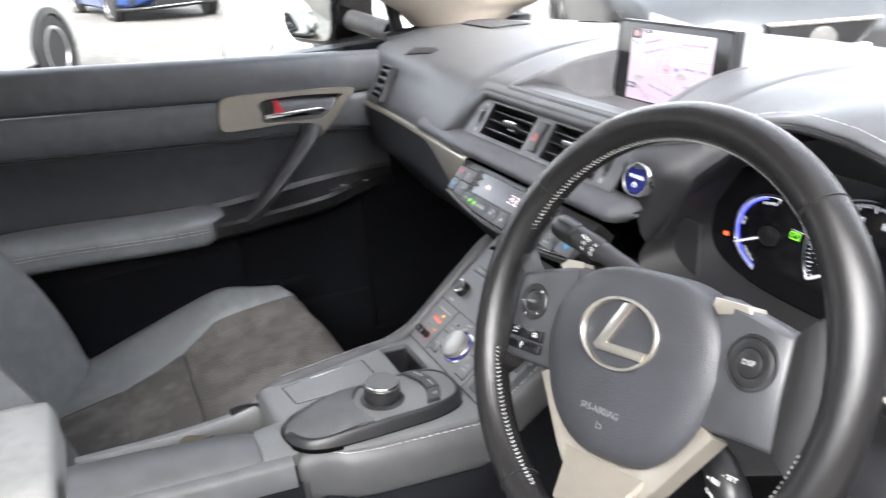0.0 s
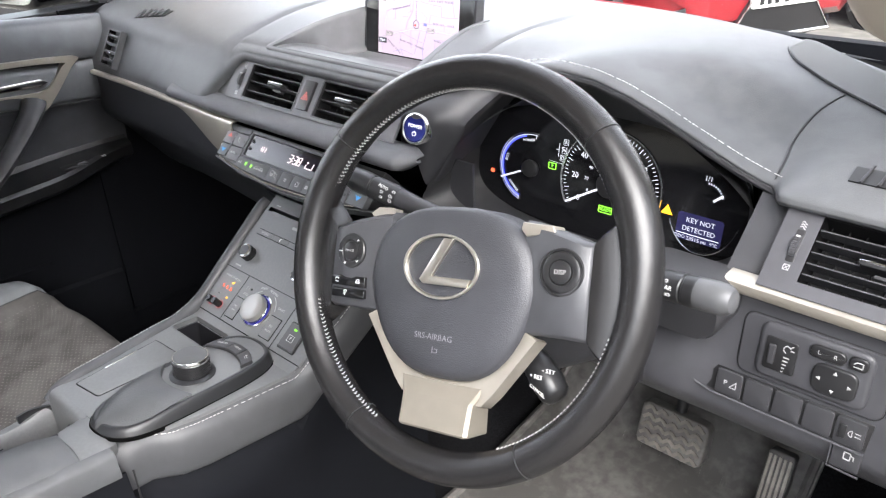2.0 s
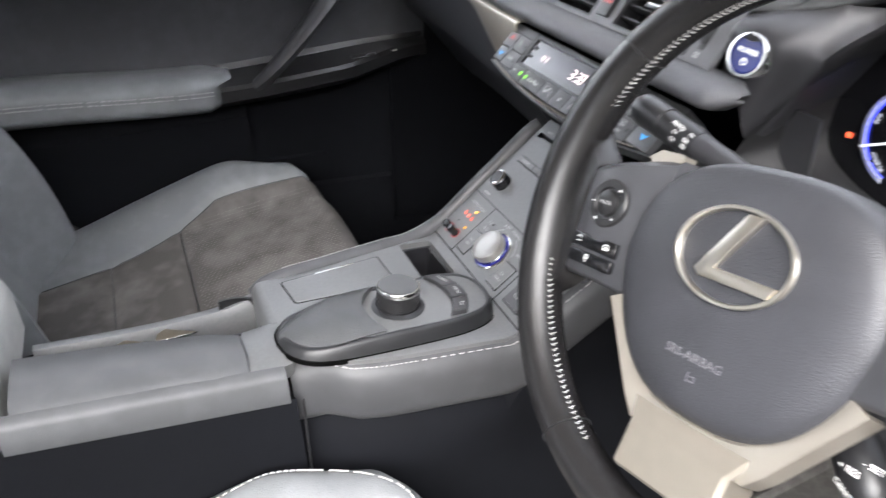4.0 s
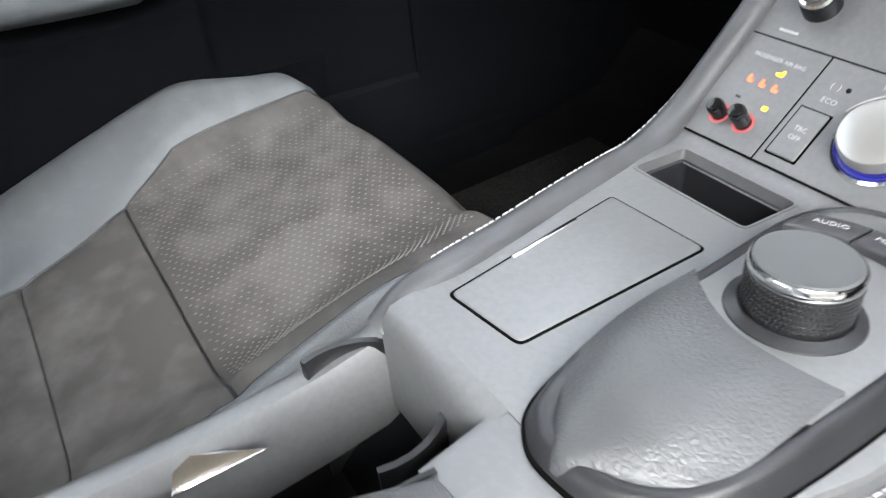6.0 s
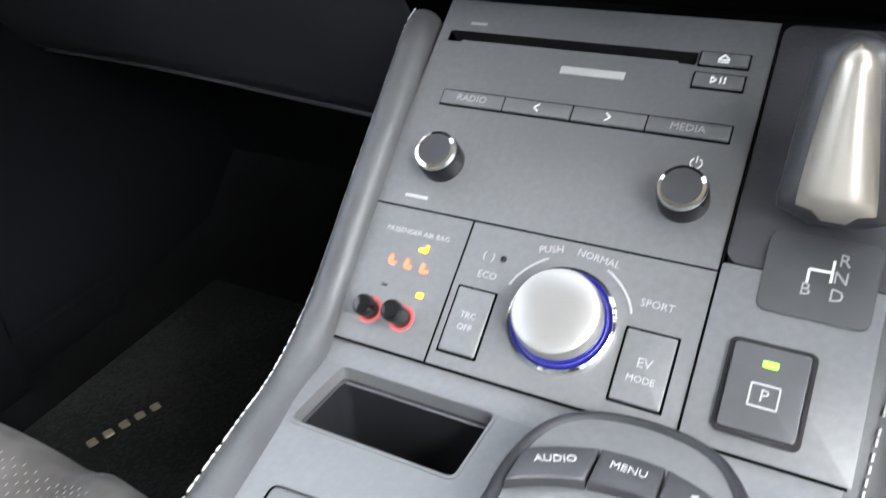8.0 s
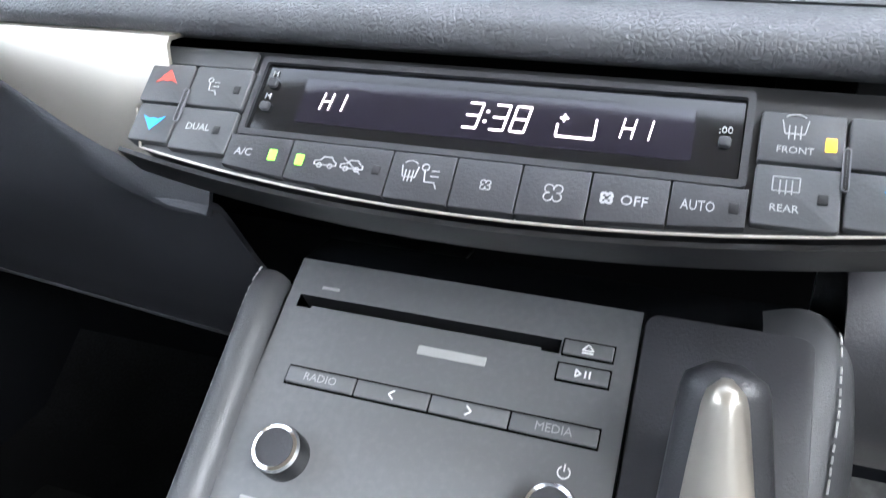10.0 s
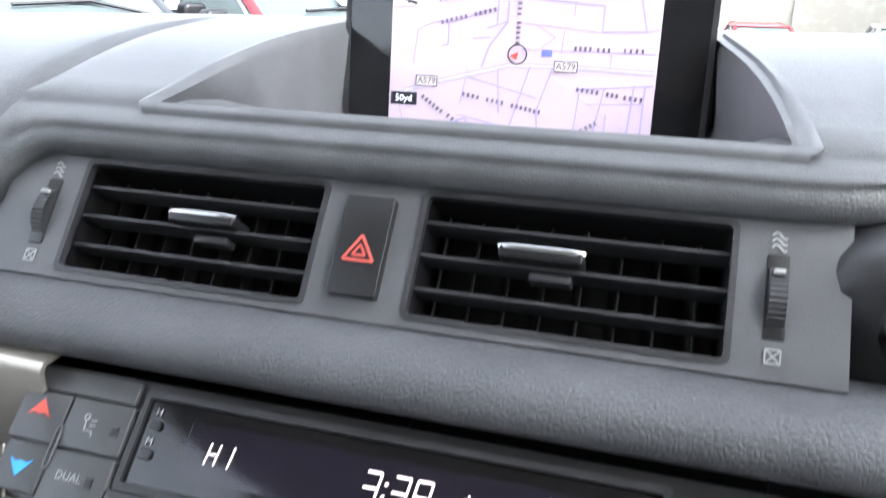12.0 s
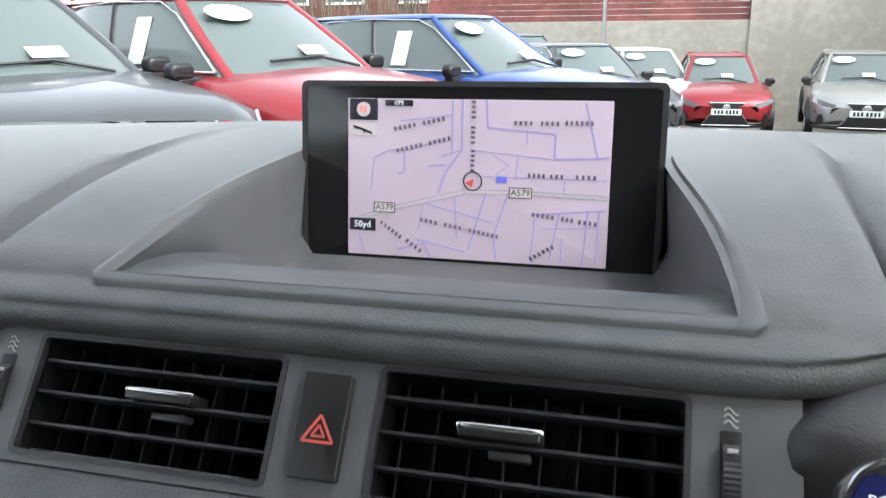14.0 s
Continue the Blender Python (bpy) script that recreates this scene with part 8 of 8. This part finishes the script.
        mir = m @ Matrix.Translation((s * 0.925, 0.66, 1.01 * k))
        mr = part("door_mirror", slab(0.18, 0.115, 0.08, 0.045, 0.03, -0.02, 0, 0), M_BLACK, car, m=mir @ Matrix.Rotation(radians(-90), 4, "X"))
        part("mirror_base", slab(0.20, 0.07, 0.07, 0.03, 0.02, -0.03, -s * 0.06, 0.07), M_BLACK, mr, m=mir @ Matrix.Rotation(radians(-90), 4, "X"))
        for y in (-1.36, 1.36):
            hub = m @ Matrix.Translation((s * 0.80, y, 0.325)) @ Matrix.Rotation(s * math.pi / 2, 4, "Y")
            part("arch", lathe([(0.39, -0.02), (0.385, 0.112), (0.33, 0.115), (0.33, 0.0)], 28), M_BLACK, car, m=hub)
            wh = part("wheel", lathe([(0.20, -0.02), (0.315, 0.0), (0.325, 0.03), (0.325, 0.09), (0.30, 0.118), (0.235, 0.118), (0.225, 0.10)], 28), M_TYRE, car, "black tyre", hub)
            part("rim", lathe([(0.228, 0.06), (0.228, 0.110), (0.20, 0.112), (0.19, 0.08), (0.06, 0.095), (0.0, 0.10)], 20), M_ALLOY, wh, m=hub)
        part("headlamp", sheet([[(s * x, y, z * k) for x, y, z in row_] for row_ in (((0.48, 2.235, 0.665), (0.66, 2.155, 0.72), (0.835, 1.90, 0.775)), ((0.52, 2.215, 0.61), (0.70, 2.13, 0.64), (0.85, 1.92, 0.70)))], 0.02), M_LAMP, car, "clear headlamp", m)
        part("fog_slot", plate([(-0.06, -0.10), (0.06, -0.10), (0.02, 0.06), (-0.05, 0.04)], 0.02, 0.005), M_BLACK, car, m=m @ Matrix.Translation((s * 0.70, 2.145, 0.42)) @ Matrix.Rotation(radians(s * -35), 4, "Z") @ Matrix.Rotation(radians(-90), 4, "X") @ Matrix.Rotation(math.pi, 4, "Z"))
    nose = m @ Matrix.Translation((0, 2.225, 0.0)) @ Matrix(((1, 0, 0, 0), (0, 0, 1, 0), (0, 1, 0, 0), (0, 0, 0, 1)))
    if grille:
        pts = [(-0.30, 0.70 * k), (0.30, 0.70 * k), (0.20, 0.56), (0.42, 0.26), (-0.42, 0.26), (-0.20, 0.56)]
        g = part("grille", plate(pts[::-1], 0.030, 0.01, -0.10), material("black mesh grille", (0.012, 0.012, 0.013), 0.35, bump=1.0, bump_scale=60, pattern="leather"), car, "black spindle grille", nose)
        part("grille_edge", tube([nose @ Vector((x, y, 0.03)) for x, y in pts], 0.013, 6, closed=True), M_TRIM, g)
        part("badge", lathe([(0.072, 0), (0.075, 0.012), (0.055, 0.016), (0.0, 0.016)], 24), M_TRIM, g, "plain oval badge", nose @ Matrix.Translation((0, 0.60 * k, 0.028)))
    pl = part("plate", slab(0.52, 0.111, 0.048, 0.01, 0.003, 0.02, 0, 0.50), M_PAPER, car, "white number plate with plain bars", nose)
    for i in range(7):
        part("plate_bar", slab(0.036, 0.070, 0.050, 0.004, 0.001, 0.04, -0.19 + 0.060 * i + (0.02 if i > 3 else 0), 0.50), M_BLACK, pl, m=nose)
    part("bumper_lip", tube([m @ Vector((x, 2.10 - 0.35 * (x / 0.85) ** 4 + 0.06 * (1 - (x / 0.85) ** 2), 0.24)) for x in np.linspace(-0.85, 0.85, 13)], 0.035, 8), M_BLACK, car)
    part("wiper", tube([m @ Vector(p) for p in ((-0.45, 0.995, 1.0 * k), (-0.1, 0.92, 1.08 * k), (0.35, 0.93, 1.06 * k))], 0.012, 6), M_BLACK, car)
    if papers:
        slope_ = Vector((0, 0.215 - 1.03, zr - 0.055 - zb)).normalized()
        f = m @ Matrix(((1, slope_.x, 0, 0), (0, slope_.y, slope_.z, 0), (0, slope_.z, -slope_.y, 0), (0, 0, 0, 1)))

        def on_screen(x, t):
            return m @ Matrix.Translation((x, 1.03 + (0.215 - 1.03) * t - 0.14 * (abs(x) / 0.6) ** 2.2, zb + (zr - 0.055 - zb) * t + 0.005)) @ Matrix(((1, 0, 0, 0), (0, slope_.y, slope_.z, 0), (0, slope_.z, -slope_.y, 0), (0, 0, 0, 1)))
        bm = lathe([(0.20, 0), (0.20, 0.004), (0.0, 0.005)], 28)
        for v in bm.verts:
            v.co.y *= 0.55
        part("screen_sticker", bm, M_MINT, car, "pale mint oval price sticker", on_screen(0.30, 0.74) @ Matrix.Translation((0, 0, 0.035)))
        part("screen_paper", slab(0.22, 0.12, 0.004, 0.01, 0.001), M_PAPER, car, m=on_screen(-0.10, 0.22) @ Matrix.Translation((0, 0, 0.03)))
        sp = loop(0.5, 0.018)
        part("window_paper", slab(0.20, 0.36, 0.004, 0.005, 0.001), M_PAPER, car, "white price sheet in the window", m @ Matrix.Translation((0.700, -0.15, zb + 0.22)) @ Matrix(((0, -0.36, 0.93, 0), (1, 0, 0, 0), (0, 0.93, 0.36, 0), (0, 0, 0, 1))))
    return car


P_RED, P_BLUE, P_GREY = paint("red metallic paint", (0.25, 0.016, 0.022)), paint("blue metallic paint", (0.022, 0.060, 0.22)), paint("grey metallic paint", (0.075, 0.079, 0.083), 0.5)
P_WHITE, P_BLACK, P_SILVER = paint("white paint", (0.50, 0.50, 0.485), 0.0), paint("charcoal paint", (0.045, 0.048, 0.052)), paint("silver paint", (0.33, 0.325, 0.31), 0.5)
ROW = 115
for fx, fy, mat, h, label in ((-4.35, -2.75, P_WHITE, 1.56, "white parked crossover in a car sales row"), (-3.20, 1.10, P_WHITE, 1.56, "white parked crossover with black grille"), (-2.20, 3.35, P_GREY, 1.50, "grey metallic parked crossover with clear headlamps"),
                              (-1.10, 4.80, P_RED, 1.56, "red parked crossover with price sheets in its windows"), (0.15, 7.35, P_BLUE, 1.56, "blue parked crossover with a mint price sticker")):
    build_car((fx, fy), ROW, mat, h, label, group="cars in the sales row")
for fx, fy, hd, mat, h, label in ((0.15, 11.6, 150, P_BLACK, 1.48, "charcoal parked hatchback across the yard"), (-1.35, 14.6, 150, P_BLACK, 1.86, "charcoal parked crossover by the wall"), (0.70, 15.4, 165, P_WHITE, 1.60, "white parked crossover by the wall"),
                                  (1.62, 15.0, 180, P_RED, 1.46, "red parked hatchback with chrome-edged grille"), (3.85, 14.6, 188, P_SILVER, 1.48, "silver parked hatchback by the wall"), (-13.5, 1.5, 80, P_BLUE, 1.5, "blue parked hatchback across the yard")):
    build_car((fx, fy), hd, mat, h, label, group="cars across the yard")
M_RENDER = material("stained cream render", (0.30, 0.28, 0.24), 0.9, vary=0.12, scale=5, second_scale=0.5, bump=0.5, bump_scale=40)
M_CLAD = material("red-brown timber boards", (0.17, 0.055, 0.050), 0.8, vary=0.25, scale=6, second_scale=0.8, bump=0.4, bump_scale=60)
WY = 21.0


def block(x0, x1, y0, y1, z0, z1):
    bm = bmesh.new()
    rings(bm, [[(x0, y0, z), (x1, y0, z), (x1, y1, z), (x0, y1, z)] for z in (z0, z1)])
    return bm


tagged(part("wall_low", block(-26, 2.60, WY, WY + 0.3, -2.0, 1.16), M_RENDER, None), "stained cream rendered yard wall", "wall", kind="structure")
tagged(part("wall_high", block(2.60, 22, WY - 0.05, WY + 0.3, -2.0, 5.2), M_RENDER, None), "tall cream rendered building wall", "wall", kind="structure")
# side and back walls are added out of view to cut low sky light
tagged(part("unseen_wall_side", block(9.0, 9.3, -16, WY, -2.0, 4.6), M_RENDER, None), "added unseen wall that blocks low sky light", "wall", kind="structure")
tagged(part("unseen_wall_back", block(-26, 9.3, -16.3, -16, -0.6, 4.6), M_RENDER, None), "added unseen wall that blocks low sky light", "wall", kind="structure")
fence = thing("fence", "red-brown timber board fence on the wall", "fence", (-8, WY + 0.2, 1.16))
for i in range(4):
    part("board", block(-5.6, 2.59, WY + 0.10, WY + 0.14 + 0.004 * i, 1.165 + 0.15 * i, 1.308 + 0.15 * i), M_CLAD, fence)
M_BRICK = material("brown brick", (0.16, 0.075, 0.055), 0.85, vary=0.3, scale=14, second_scale=1.2, bump=0.5, bump_scale=60)
house = thing("house", "brown brick house with white windows behind the yard wall", "house", (-10.5, 30, -2.0))
part("wall", block(-16, -6.6, 28, 34, -2.0, 4.6), M_BRICK, house)
for x in (-13.6, -11.4, -8.6):
    wd = part("window", block(x, x + 1.5, 27.94, 28.02, 1.9, 3.3), M_WHITE, house, "white-framed window")
    for dx in (0.08, 0.79):
        part("pane", block(x + dx, x + dx + 0.63, 27.92, 27.95, 2.0, 3.2), M_GLASS_SKY, wd)
bm = bmesh.new()
rings(bm, [[(x, y, z) for y, z in ((27.6, 4.5), (31, 6.6), (34.4, 4.5), (31, 6.4))] for x in (-16.3, -6.3)])
part("roof", bm, material("grey roof slates", (0.07, 0.07, 0.075), 0.7, vary=0.3, scale=20, bump=0.5, bump_scale=60), house, "grey slate roof")
post = thing("lamp_post", "slim grey metal post beside the fence", "post", (-0.90, 20.6, -1.40))
part("shaft", tube([(-0.90, 20.6, -1.50), (-0.90, 20.6, 5.5)], 0.05, 10), M_ALLOY, post)
cone = random.Random(7)
hedge = bmesh.new()
for i in range(900):
    x, z, y = cone.uniform(-26, 2.3), 1.75 + abs(cone.gauss(0, 0.55)), WY + 1.2 + cone.uniform(0, 1.2)
    d = Vector((cone.gauss(0, 0.5), cone.gauss(0, 0.3), 1)).normalized() * cone.uniform(0.3, 0.9)
    tube([(x, y, z - 0.5), (x + d.x * 0.5, y, z + d.z * 0.4), (x + d.x, y + d.y, z + d.z)], [0.018, 0.012, 0.004], 4, hedge)
tagged(part("hedge", hedge, material("bare brown twigs", (0.16, 0.14, 0.11), 0.9), None), "bare brown hedge twigs behind the fence", "hedge", kind="stuff")
# own door mirror outside the passenger window
om = thing("door_mirror", "black car door mirror with pale reflecting glass", "car mirror", (-0.96, 0.2, 0.95))
mm = Matrix.Translation((-0.98, 0.185, 1.010)) @ Matrix.Rotation(radians(12), 4, "Z") @ facing(0, 0, 0, (0.05, 1.0))
part("housing", slab(0.255, 0.185, 0.0, 0.055, 0.02, -0.10), M_GLOSS, om, m=mm)
part("mirror_glass", slab(0.225, 0.158, 0.002, 0.045, 0.001, -0.004), material("mirror", (0.8, 0.85, 0.86), 0.02, metal=1.0, vary=0.0), om, m=mm)
part("stem", tube([(-0.86, 0.25, 0.975), (-0.735, 0.29, 0.955)], 0.022, 12), M_RUBBER, om)
for s, bx in ((-1, -0.735),):
    w_ = part("window_left", sheet([[(-0.705 + 0.075 * t, y, 0.94 + 0.40 * t) for y in (-0.90, -0.3, 0.28)] for t in (0, 0.5, 1)], 0.003), material("clear side glass", (1, 1, 1), 0.02, vary=0.0, glass=True), None)
    w_.visible_shadow = False
    tagged(w_, "clear passenger door window", "window", kind="structure")
ws_ = part("windscreen", sheet([[(x, (dash_far(x) + 0.012) * (1 - t) + 0.11 * t, 0.957 + 0.418 * t) for x in np.linspace(-0.69 + 0.10 * t, 0.69 - 0.10 * t, 9)] for t in (0, 0.33, 0.66, 1)], 0.003), material("clear windscreen glass", (1, 1, 1), 0.01, vary=0.0, glass=True), None)
ws_.visible_shadow = False
tagged(ws_, "clear windscreen glass", "windscreen", kind="structure")
